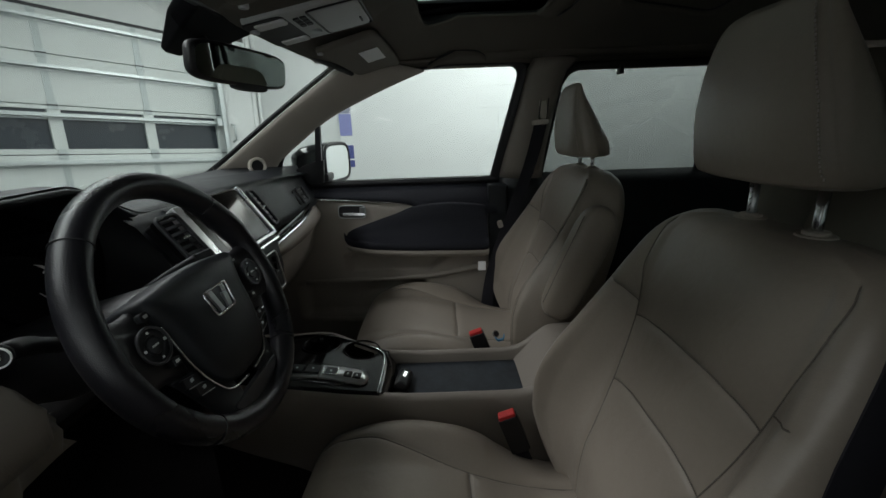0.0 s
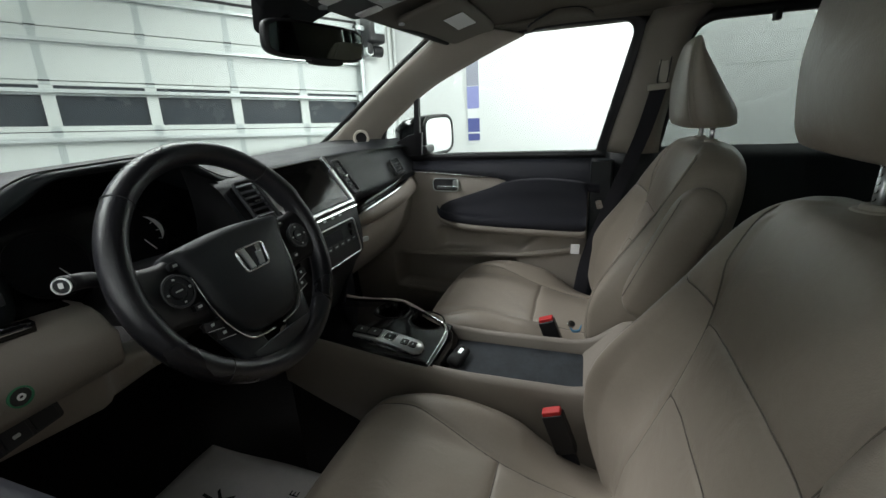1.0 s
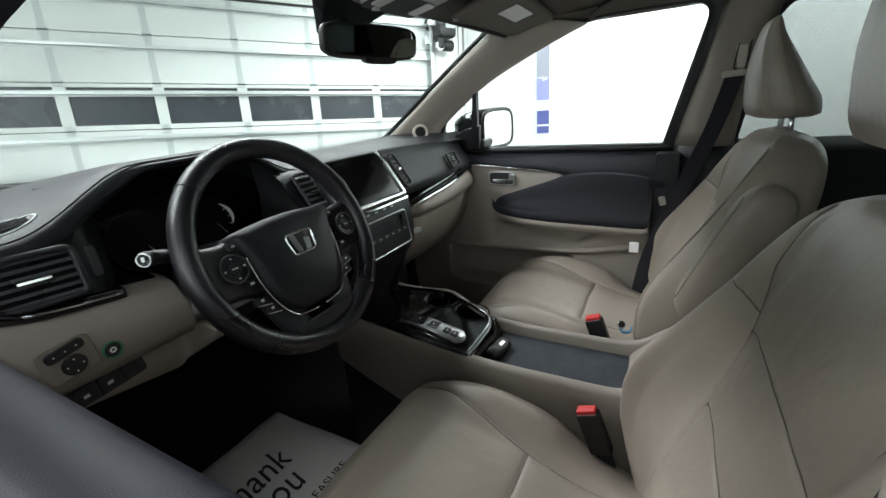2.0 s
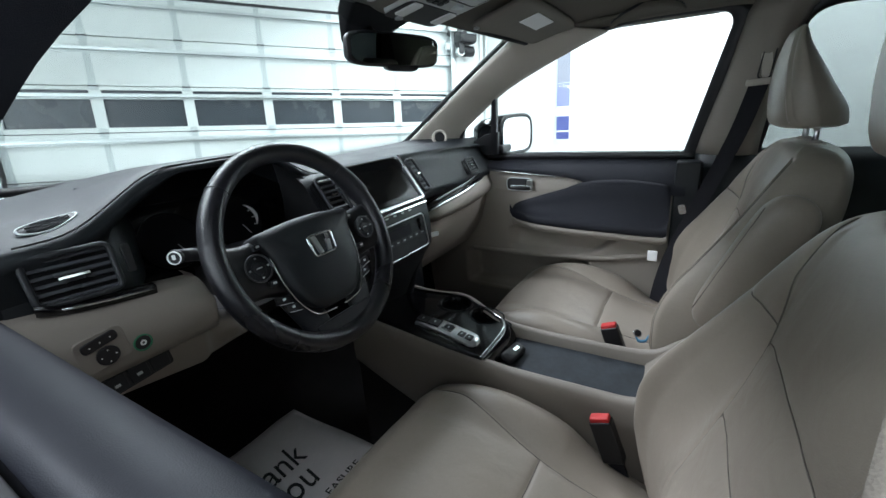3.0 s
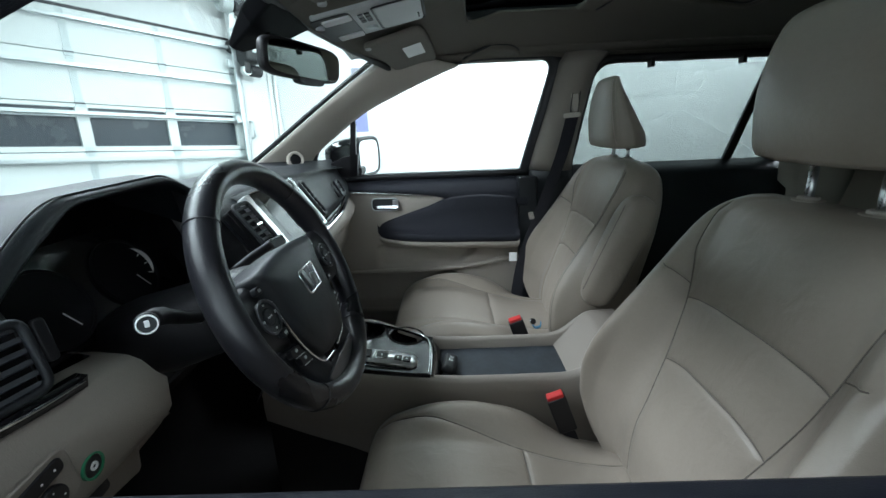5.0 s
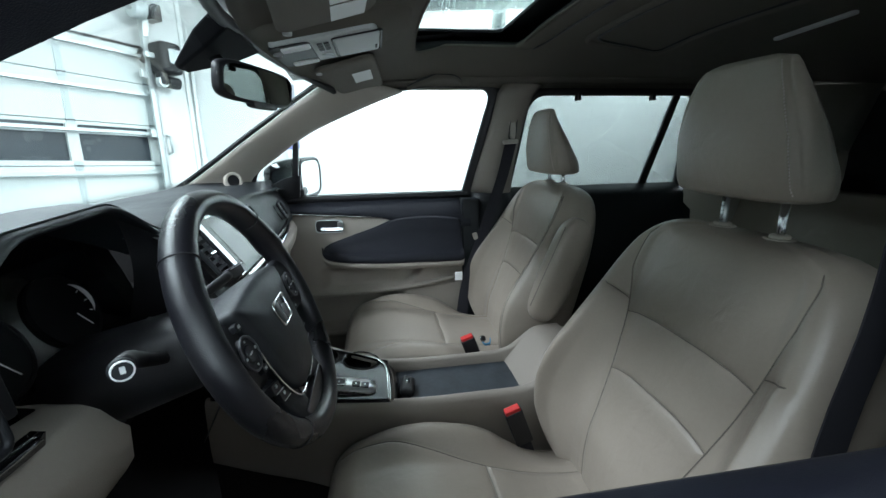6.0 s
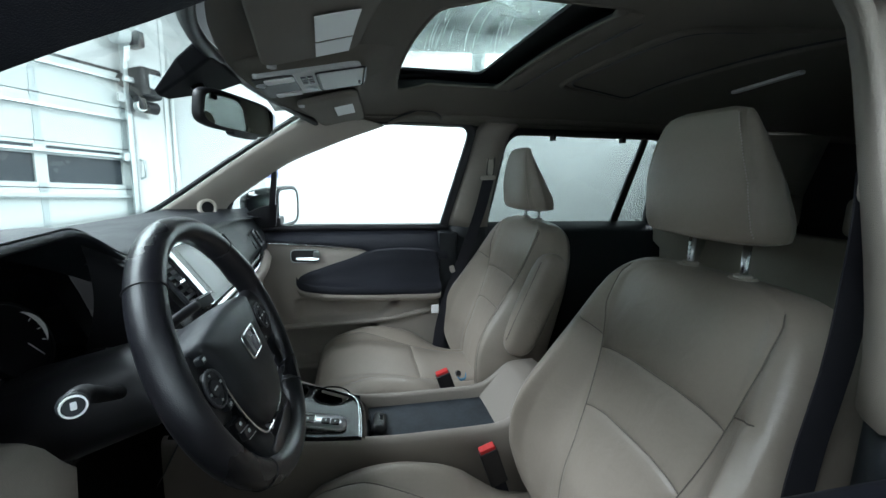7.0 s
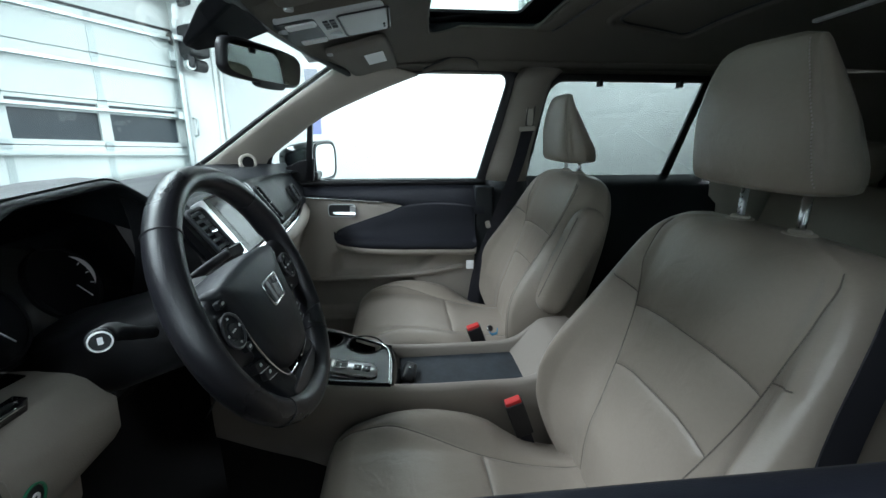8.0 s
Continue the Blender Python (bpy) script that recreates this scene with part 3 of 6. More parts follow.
part("lip_groove", tube([(x + 0.034, y + (0.02 if y > C else -0.02), z - 0.004) for x, y, z in lip], 0.0035, 6), DARK, sunroof, "dark groove behind the lip")


# pillars: strips between the windscreen edge and the side window, bulging into the cabin
def pillar_rows(front, rear, bulge, way, n=9):
    rows = []
    for a, b in zip(front, rear):
        a, b = Vector(a), Vector(b)
        rows.append([a.lerp(b, w) + Vector(way) * bulge * math.sin(math.pi * w) ** 0.7 for w in [i / (n - 1) for i in range(n)]])
    return rows


A_FRONT = line([(-1.02, 1.50, 1.19), (-0.877, 1.47, 1.268), (-0.62, 1.445, 1.442), (-0.41, 1.428, 1.580), (-0.33, 1.40, 1.625)], 24)
A_REAR = line([(-0.82, 1.60, 1.12), (-0.715, 1.595, 1.20), (-0.672, 1.58, 1.29), (-0.566, 1.565, 1.374), (-0.449, 1.555, 1.451), (-0.306, 1.538, 1.514), (-0.19, 1.53, 1.560), (-0.10, 1.525, 1.592)], 24)
a_bm = lambda: thick(grid(pillar_rows(A_FRONT, A_REAR, 0.016, (0.35, -0.9, 0.1))), 0.006)
structure("trim_pillar_front", a_bm(), TRIM_BEIGE, "beige windscreen pillar trim with a tweeter grille", "pillar trim")
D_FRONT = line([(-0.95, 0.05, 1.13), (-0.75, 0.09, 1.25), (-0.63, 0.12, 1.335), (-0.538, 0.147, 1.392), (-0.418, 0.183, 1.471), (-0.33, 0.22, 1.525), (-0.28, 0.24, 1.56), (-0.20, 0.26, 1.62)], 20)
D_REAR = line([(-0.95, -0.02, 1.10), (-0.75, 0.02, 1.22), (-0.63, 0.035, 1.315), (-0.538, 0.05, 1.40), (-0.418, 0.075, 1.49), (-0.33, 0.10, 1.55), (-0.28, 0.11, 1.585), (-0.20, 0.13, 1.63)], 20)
# black stands in for the shade on this pillar's trim
structure("trim_pillar_front_driver", grid(pillar_rows(D_FRONT, D_REAR, 0.004, (0.3, 0.2, -0.3))), DOOR_BLACK, "windscreen pillar trim beside the driver, blackened for the shade on it", "pillar trim")
tweeter = thing("tweeter", (-0.72, 1.47, 1.28), "round black tweeter grille in the beige pillar", "speaker")
TW = Vector((0.62, -0.75, 0.15)).normalized()
part("ring", disc(Vector((-0.712, 1.462, 1.284)), TW, 0.031, 0.02, 30, hole=0.021), TRIM_BEIGE, tweeter, bevel=0.003, smooth=False)
part("grille", disc(Vector((-0.712, 1.462, 1.284)) - TW * 0.006, TW, 0.0215, 0.01, 24), DARK, tweeter, "black mesh grille", smooth=False)

B_FRONT = line([(0.17, 1.62, 0.60), (0.185, 1.62, 0.95), (0.190, 1.615, 1.20), (0.245, 1.565, 1.45), (0.274, 1.53, 1.585), (0.29, 1.51, 1.615)], 22)
B_REAR = line([(0.37, 1.58, 0.60), (0.36, 1.58, 0.95), (0.335, 1.575, 1.20), (0.365, 1.54, 1.45), (0.40, 1.512, 1.585), (0.43, 1.50, 1.615)], 22)
b_rows = pillar_rows(B_FRONT, B_REAR, 0.035, (0.0, -1.0, 0.0))
waist = max(i for i, row in enumerate(b_rows) if row[0].z < 1.215)
b_bm = lambda: thick(grid(b_rows[waist:]), 0.012)
low_bm = lambda: thick(grid([[p + Vector((0, -0.004, 0)) for p in row] for row in b_rows[: waist + 1]]), 0.012)
structure("trim_pillar_foot", low_bm(), SOFT_BLACK, "dark lower trim of the middle pillar", "pillar trim")
structure("trim_pillar_middle", b_bm(), VINYL, "beige middle pillar trim behind the front door", "pillar trim")
BD_FRONT = line([(0.248, 0.115, 0.60), (0.248, 0.115, 0.95), (0.250, 0.115, 1.20), (0.256, 0.165, 1.45), (0.250, 0.20, 1.585), (0.245, 0.22, 1.615)], 22)
BD_REAR = line([(0.37, 0.15, 0.60), (0.36, 0.15, 0.95), (0.36, 0.155, 1.20), (0.36, 0.19, 1.45), (0.37, 0.218, 1.585), (0.38, 0.23, 1.615)], 22)
bd_rows = pillar_rows(BD_FRONT, BD_REAR, 0.032, (0.0, 1.0, 0.0))
structure("trim_pillar_middle_driver", thick(grid(bd_rows[waist:]), 0.012), VINYL, "beige middle pillar trim behind the driver", "pillar trim")
structure("trim_pillar_foot_driver", thick(grid([[p + Vector((0, 0.004, 0)) for p in row] for row in bd_rows[: waist + 1]]), 0.012), SOFT_BLACK, "dark lower trim of the middle pillar behind the driver", "pillar trim")
C_FRONT = line([(1.16, 1.58, 0.7), (1.165, 1.575, 1.20), (1.14, 1.50, 1.60)], 8)
C_REAR = line([(1.95, 1.56, 0.7), (1.95, 1.55, 1.20), (1.95, 1.45, 1.62)], 8)
c_bm = lambda: thick(grid(pillar_rows(C_FRONT, C_REAR, 0.02, (0, -1, 0))), 0.012)
structure("trim_pillar_rear", c_bm(), TRIM_BEIGE, "beige rear side trim of the cabin", "pillar trim")
structure("trim_pillar_rear_driver", flipped(c_bm()), TRIM_BEIGE, "beige rear side trim of the cabin", "pillar trim")
tail_bm = lambda: box(1.9, 2.55, 1.55, 1.6, 0.4, 1.68)
structure("trim_tail", tail_bm(), DARK, "dark side lining of the boot", "trim", smooth=False)
structure("trim_tail_driver", flipped(tail_bm()), DARK, "dark side lining of the boot", "trim", smooth=False)
rail_rows = lambda: [[(x, 1.44, float(roof_z(x, 1.44)) - 0.004), (x, 1.49, 1.628), (x, 1.525, 1.60), (x, 1.56, 1.598), (x, 1.60, 1.64), (x, 1.57, 1.70)] for x in np.linspace(-0.22, 2.5, 20)]
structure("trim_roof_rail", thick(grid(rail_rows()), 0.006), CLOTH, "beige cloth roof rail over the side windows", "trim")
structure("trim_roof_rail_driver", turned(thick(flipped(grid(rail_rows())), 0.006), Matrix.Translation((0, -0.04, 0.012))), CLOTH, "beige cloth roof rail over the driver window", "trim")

# windscreen
WS_BASE = [(-1.08 + 0.20 * ((y - C) / 0.62) ** 2, y, 1.235 + 0.03 * ((y - C) / 0.62) ** 2 + 0.034 * float(1 - smooth_step(0.35, 0.75, y))) for y in np.linspace(0.12, 1.56, 19)]
WS_TOP = [(-0.470 + 0.125 * ((y - C) / 0.60) ** 2, C + (y - C) * 0.93, 1.640 - 0.045 * ((y - C) / 0.62) ** 2) for y in np.linspace(0.12, 1.56, 19)]
ws_rows = [[Vector(a).lerp(Vector(b), f) + Vector((-0.035, 0, 0.045)) * math.sin(math.pi * f) * 0.5 for a, b in zip(WS_BASE, WS_TOP)] for f in [i / 8 for i in range(9)]]
windscreen = thing("window_1", (-0.9, C, 1.3), "raked car windscreen with a black edge band", "windscreen", kind="structure")
part("pane", thick(grid(ws_rows), 0.004), GLASS_CLEAR, windscreen, "clear glass").visible_shadow = False
for edge in ([Vector(p) + Vector((-0.008, 0.0, 0.007)) for p in A_FRONT], [Vector(p) + Vector((-0.02, -0.01, 0.01)) for p in D_FRONT]):
    part("edge_band", tube(edge, 0.0085, 8), DARK, windscreen, "black edge seal")
part("edge_band", tube([Vector(p) + Vector((0.006, 0, -0.002)) for p in WS_BASE], 0.008, 8), DARK, windscreen, "black edge seal")
part("edge_band", tube([Vector(p) + Vector((-0.006, 0, -0.012)) for p in WS_TOP], 0.012, 8), DARK, windscreen, "black edge seal")


# ---- doors ----
def door_lower(x0, x1, rows):
    """Door lining below the window: rows of (z, inset from the glass line)."""
    return [[(x, 1.605 - inset - 0.012 * math.sin(math.pi * (x - x0) / (x1 - x0)) * (z < 1.15), z) for x in np.linspace(x0, x1, 18)] for z, inset in rows]


def front_door(name, flip, label):
    """The front door: dark upper lining, beige middle, armrest, pocket, window surround and panes."""
    ob = thing(name, (-0.25, (2 * C - 1.62) if flip else 1.62, 0.45), label, "car door")
    f = flipped if flip else (lambda bm: bm)
    part("outer_skin", f(grid([[(x, y, z) for x in (-1.0, -0.6, -0.2, 0.2, 0.36)] for y, z in ((1.70, 1.195), (1.745, 1.17), (1.80, 1.08), (1.83, 0.85), (1.80, 0.40))])), PIANO, ob, "dark painted outer skin")
    if not flip:
        low = curve([-0.86, -0.60, -0.30, -0.20, -0.12, 0.165], [1.148, 1.143, 1.122, 1.11, 1.085, 1.06])
        cols = []
        for x in np.linspace(-0.86, 0.165, 40):
            zl = float(low(x))
            inset = 0.02 + 0.24 * max(1.15 - zl, 0)
            cols.append([(x, 1.590 - inset, zl), (x, 1.578 - inset, zl + 0.004), (x, 1.575 - 0.5 * inset, 0.5 * (zl + 1.160)), (x, 1.590, 1.160), (x, 1.612, 1.172), (x, 1.645, 1.186), (x, 1.66, 1.191), (x, 1.69, 1.19), (x, 1.70, 1.17)])
        part("upper_lining", grid(cols), DOOR_BLACK, ob, "dark soft upper lining")
    if flip:
        skin = ((1.08, -0.004), (1.06, 0.004), (0.98, 0.012), (0.9, 0.02), (0.72, 0.03), (0.6, 0.03), (0.45, 0.02))
        part("lining", thick(f(grid(door_lower(-0.86, 0.165, skin))), 0.006), VINYL, ob, "beige vinyl lining")
    else:
        inset = curve([0.45, 0.6, 0.72, 0.82, 0.9, 0.98, 1.06, 1.13, 1.15], [0.02, 0.05, 0.06, 0.055, 0.05, 0.05, 0.045, 0.024, 0.0])
        xs = np.linspace(-0.86, 0.135, 110)
        skin = []
        for z in np.linspace(0.45, 1.15, 90):
            y = 1.605 - inset(z) - 0.012 * np.sin(math.pi * (xs + 0.86) / 1.04)
            rear = -0.03 - 1.2 * max(0.895 - z, 0.0)
            pull = smooth_step(0.815, 0.835, z) * (1 - smooth_step(0.905, 0.915, z)) * smooth_step(-0.46, -0.42, xs) * (1 - smooth_step(rear - 0.015, rear, xs))
            pocket = smooth_step(0.635, 0.655, z) * (1 - smooth_step(0.785, 0.80, z)) * smooth_step(-0.66, -0.62, xs) * (1 - smooth_step(-0.16, -0.12, xs))
            y = y + 0.034 * pull + 0.07 * pocket
            skin.append([(float(a), float(b), float(z)) for a, b in zip(xs, y)])
        part("lining", grid(skin), VINYL, ob, "beige vinyl lining with a pull recess and a map pocket")
    if not flip:
        part("window_frame", frame_ring(WIN_F, WIN_F_OUT, -0.03, 0.02), DARK, ob, "black window frame")
    return ob, f


p_door, keep = front_door("passenger_door", False, "closed front passenger door with dark and beige lining")
part("pane", pane(WIN_F), GLASS_CLEAR, p_door, "clear glass").visible_shadow = False
part("edge_trim", box(0.130, 0.205, 1.548, 1.62, 0.45, 1.175), SOFT_BLACK, p_door, "dark door edge", bevel=0.008, smooth=False)
d_door, flip = front_door("driver_door", True, "driver door with its window down and dark sill")

rear_door = thing("rear_door", (0.7, 1.62, 0.45), "closed rear passenger door with a privacy window", "car door")
part("window_frame", frame_ring(WIN_R, WIN_R_OUT, -0.02, 0.03), DARK, rear_door, "black window frame")
part("pane", pane(WIN_R), GLASS_TINT, rear_door, "dark privacy glass")
part("divider", slab([Vector((x, side_y(z) - 0.004, z)) for x, z in ((0.952, 1.19), (0.985, 1.19), (1.050, 1.585), (1.022, 1.585))], 0.012, (0, 1, 0)), DARK, rear_door, "black divider bar", smooth=False)
part("lining", thick(grid(door_lower(0.34, 1.2, ((1.208, 0.0), (1.16, 0.03), (1.0, 0.05), (0.8, 0.05), (0.5, 0.04)))), 0.006), SOFT_BLACK, rear_door, "dark lining")
part("outer_skin", grid([[(x, y, z) for x in (0.37, 0.8, 1.3, 1.95, 2.5)] for y, z in ((1.66, 1.195), (1.745, 1.17), (1.80, 1.08), (1.83, 0.85), (1.80, 0.40))]), PIANO, rear_door, "dark painted outer skin")
rear_door_d = thing("rear_door", (0.7, 2 * C - 1.62, 0.45), "closed rear door behind the driver, dark lining", "car door")
part("window_frame", flipped(frame_ring(WIN_R, WIN_R_OUT, -0.02, 0.03)), DARK, rear_door_d, "black window frame")
part("pane", flipped(pane(WIN_R)), GLASS_TINT, rear_door_d, "dark privacy glass")
part("lining", thick(flipped(grid(door_lower(0.34, 1.2, ((1.208, 0.0), (1.16, 0.03), (1.0, 0.05), (0.8, 0.05), (0.5, 0.04))))), 0.006), SOFT_BLACK, rear_door_d, "dark lining")
part("outer_skin", flipped(grid([[(x, y, z) for x in (0.37, 0.8, 1.3, 1.95, 2.5)] for y, z in ((1.66, 1.195), (1.745, 1.17), (1.80, 1.08), (1.83, 0.85), (1.80, 0.40))])), PIANO, rear_door_d, "dark painted outer skin")

for x in (0.595, 0.92):
    part("blind_hook", box(x - 0.008, x + 0.008, side_y(1.57) - 0.02, side_y(1.57) + 0.01, 1.555, 1.585), DARK, rear_door, "black blind hook", smooth=False, bevel=0.004)
part("pull_handle", plate((0.52, 1.552, 1.09), (1, 0, 0), (0, 0, 1), 0.09, 0.016, 0.012, 0.006), SATIN, rear_door, "satin inside handle", smooth=False)

# passenger door details
D_ARM = line([(-0.441, 0.985), (-0.430, 1.003), (-0.343, 1.037), (-0.232, 1.072), (-0.138, 1.103), (-0.032, 1.109), (0.06, 1.103), (0.118, 1.092), (0.126, 1.07)], 30)
D_ARM_LOW = line([(-0.441, 0.978), (-0.432, 0.962), (-0.399, 0.953), (-0.30, 0.945), (-0.175, 0.938), (-0.05, 0.935), (0.06, 0.932), (0.118, 0.932), (0.126, 0.94)], 30)
arm_rows = []
for (x, zt), (_, zb) in zip(D_ARM, D_ARM_LOW):
    out = 0.042 * smooth_step(-0.49, -0.30, x) + 0.014
    arm_rows.append([(x, 1.562, zt + 0.004), (x, 1.545, zt + 0.003), (x, 1.538, zt - 0.004), (x, 1.542 - out * 0.10, zt - 0.3 * (zt - zb)), (x, 1.540 - out * 0.40, zb + 0.30 * (zt - zb)), (x, 1.536 - out * 0.75, zb + 0.034), (x, 1.540 - out, zb + 0.026), (x, 1.538 - out, zb + 0.006), (x, 1.542 - out, zb), (x, 1.562, zb - 0.004)])
part("armrest", grid(arm_rows), DOOR_BLACK, p_door, "dark padded armrest and insert")
part("armrest_edge", grid([[(x, 1.56, zb - 0.002), (x, 1.540 - 0.045 * smooth_step(-0.47, -0.30, x) - 0.012, zb - 0.002), (x, 1.545 - 0.045 * smooth_step(-0.47, -0.30, x) - 0.008, zb - 0.028), (x, 1.56, zb - 0.034)] for x, zb in D_ARM_LOW]), VINYL, p_door, "beige armrest underside")
part("trim_strip", ribbon(line([(-0.62, 1.567, 1.146), (-0.45, 1.562, 1.138), (-0.30, 1.56, 1.127), (-0.16, 1.559, 1.112)], 14), (0, 0.2, 1), 0.012, 0.006), PIANO, p_door, "glossy black strip")
part("trim_strip", ribbon(line([(-0.60, 1.562, 1.142), (-0.45, 1.556, 1.133), (-0.24, 1.553, 1.117)], 14), (0, 0, 1), 0.0045, 0.006), CHROME, p_door, "thin chrome strip")
handle = part("handle", plate((-0.407, 1.543, 1.088), (1, 0, -0.03), (0, 0, 1), 0.105, 0.044, 0.02, 0.018), DARK, p_door, "dark handle recess", smooth=False)
part("lever", plate((-0.398, 1.531, 1.079), (1, 0, -0.03), (0, 0.2, 1), 0.088, 0.014, 0.012, 0.006), CHROME, handle, "chrome lever", smooth=False, bevel=0.002)
part("pivot", plate((-0.366, 1.534, 1.088), (1, 0, 0), (0, 0, 1), 0.020, 0.036, 0.012, 0.006), SATIN, handle, "satin pivot", smooth=False, bevel=0.002)
part("rim", tube([p for p in rounded([(-0.460, 1.543, 1.064), (-0.354, 1.543, 1.062), (-0.354, 1.543, 1.112), (-0.460, 1.543, 1.114)], 0.018)], 0.0014, 6, closed=True), STILE, handle)
part("ledge", tube(line([(-0.62, 1.545, 0.80), (-0.40, 1.538, 0.806), (-0.12, 1.535, 0.815), (0.10, 1.538, 0.85)], 20), 0.011, 8), VINYL, p_door, "beige ledge")
part("ledge", tube(line([(-0.60, 1.535, 0.635), (-0.40, 1.53, 0.632), (-0.12, 1.532, 0.64)], 14), 0.012, 8), VINYL, p_door, "beige pocket lip")
part("mirror_base", slab([Vector((x, side_y(z) - 0.028, z)) for x, z in ((-0.735, 1.20), (-0.515, 1.20), (-0.500, 1.29), (-0.56, 1.28), (-0.68, 1.225))], 0.02, (0, 1, 0)), DARK, p_door, "black mirror base", smooth=False, bevel=0.003)
part("quarter_seal", ribbon([(-0.712, 1.578, 1.19), (-0.690, 1.580, 1.25), (-0.668, 1.574, 1.305)], (1, 0.2, -0.2), 0.026, 0.01), DARK, p_door, "black quarter window seal", smooth=False)
part("quarter_bar", slab([Vector((x, side_y(z) - 0.028, z)) for x, z in ((-0.545, 1.20), (-0.520, 1.20), (-0.493, 1.415), (-0.512, 1.405))], 0.02, (0, 1, 0)), DARK, p_door, "black quarter window bar", smooth=False)

side_mirror = thing("side_mirror", (-0.50, 1.78, 1.25), "black door mirror with a chrome-edged glass", "door mirror")
mc = Vector((-0.495, 1.735, 1.268))
shell = []
for f, s in ((0.0, 0.97), (0.03, 1.0), (0.3, 0.97), (0.65, 0.82), (0.9, 0.55), (1.0, 0.2)):
    shell.append([mc + Vector((-0.165 * f, -0.02 * f, 0.004 * f)) + Vector((0.025 * a * s, a * 0.115 * s, b * 0.084 * s)) for a, b in ring_of(32, 3.6)])
part("housing", grid(shell, closed=True, caps=True), PIANO, side_mirror, "glossy black housing")
part("glass", slab([mc + Vector((0.006 + 0.025 * a, a * 0.097, b * 0.070)) for a, b in ring_of(32, 4.0)], 0.004, (-1, 0, 0)), MIRROR, side_mirror, "mirror glass", smooth=False)
part("rim", tube([mc + Vector((0.004 + 0.025 * a, a * 0.106, b * 0.077)) for a, b in ring_of(40, 3.8)], 0.0085, 6, closed=True), DARK, side_mirror, "black rim")
part("foot", box(-0.58, -0.50, 1.60, 1.72, 1.20, 1.235), DARK, side_mirror, bevel=0.01, smooth=False)

# dark door frame beside the windscreen pillar, driver side
fr_in = line([(-0.95, -0.01, 1.11), (-0.75, 0.03, 1.23), (-0.538, 0.06, 1.41), (-0.33, 0.105, 1.56), (-0.05, 0.15, 1.61), (0.25, 0.165, 1.615)], 24)
fr_out = line([(-0.98, -0.06, 1.12), (-0.80, -0.04, 1.24), (-0.60, -0.02, 1.43), (-0.36, 0.02, 1.60), (-0.05, 0.05, 1.66), (0.25, 0.05, 1.665)], 24)
part("upper_frame", thick(grid(pillar_rows(fr_in, fr_out, 0.012, (0.1, -0.2, -0.9), 6)), 0.01), DARK, d_door, "black upper door frame")

# driver door sill: soft top, glass slot with its rubber lips
sill_rows = []
for x in np.linspace(-0.95, 0.40, 24):
    sill_rows.append([(x, 0.122, 1.06), (x, 0.112, 1.12), (x, 0.096, 1.16), (x, 0.087, 1.179), (x, 0.076, 1.189), (x, 0.055, 1.194), (x, 0.03, 1.195), (x, 0.012, 1.19), (x, 0.008, 1.165)])
part("sill", grid(sill_rows), SILL_GREY, d_door, "dark soft window sill")
part("sill_seal", box(-0.95, 0.36, -0.004, 0.006, 1.15, 1.192), DARK, d_door, "black rubber lip", smooth=False, bevel=0.003)
part("sill_seal", box(-0.95, 0.36, -0.028, -0.016, 1.15, 1.187), DARK, d_door, "black rubber lip", smooth=False, bevel=0.003)
part("outer_sill", grid([[(x, -0.03, 1.175), (x, -0.05, 1.18), (x, -0.09, 1.18), (x, -0.12, 1.16)] for x in np.linspace(-0.95, 0.36, 8)]), SATIN, d_door, "bright outer sill strip")

# ---- dashboard ----
dash = thing("dashboard", (-0.85, C, 0.75), "black dashboard with a beige lower panel", "dashboard")
YS = np.linspace(0.096, 1.60, 92)


def hood(y):
    """How far the gauge hood rises over the pad."""
    return smooth_step(0.165, 0.365, y) * (1 - smooth_step(0.55, 0.70, y))


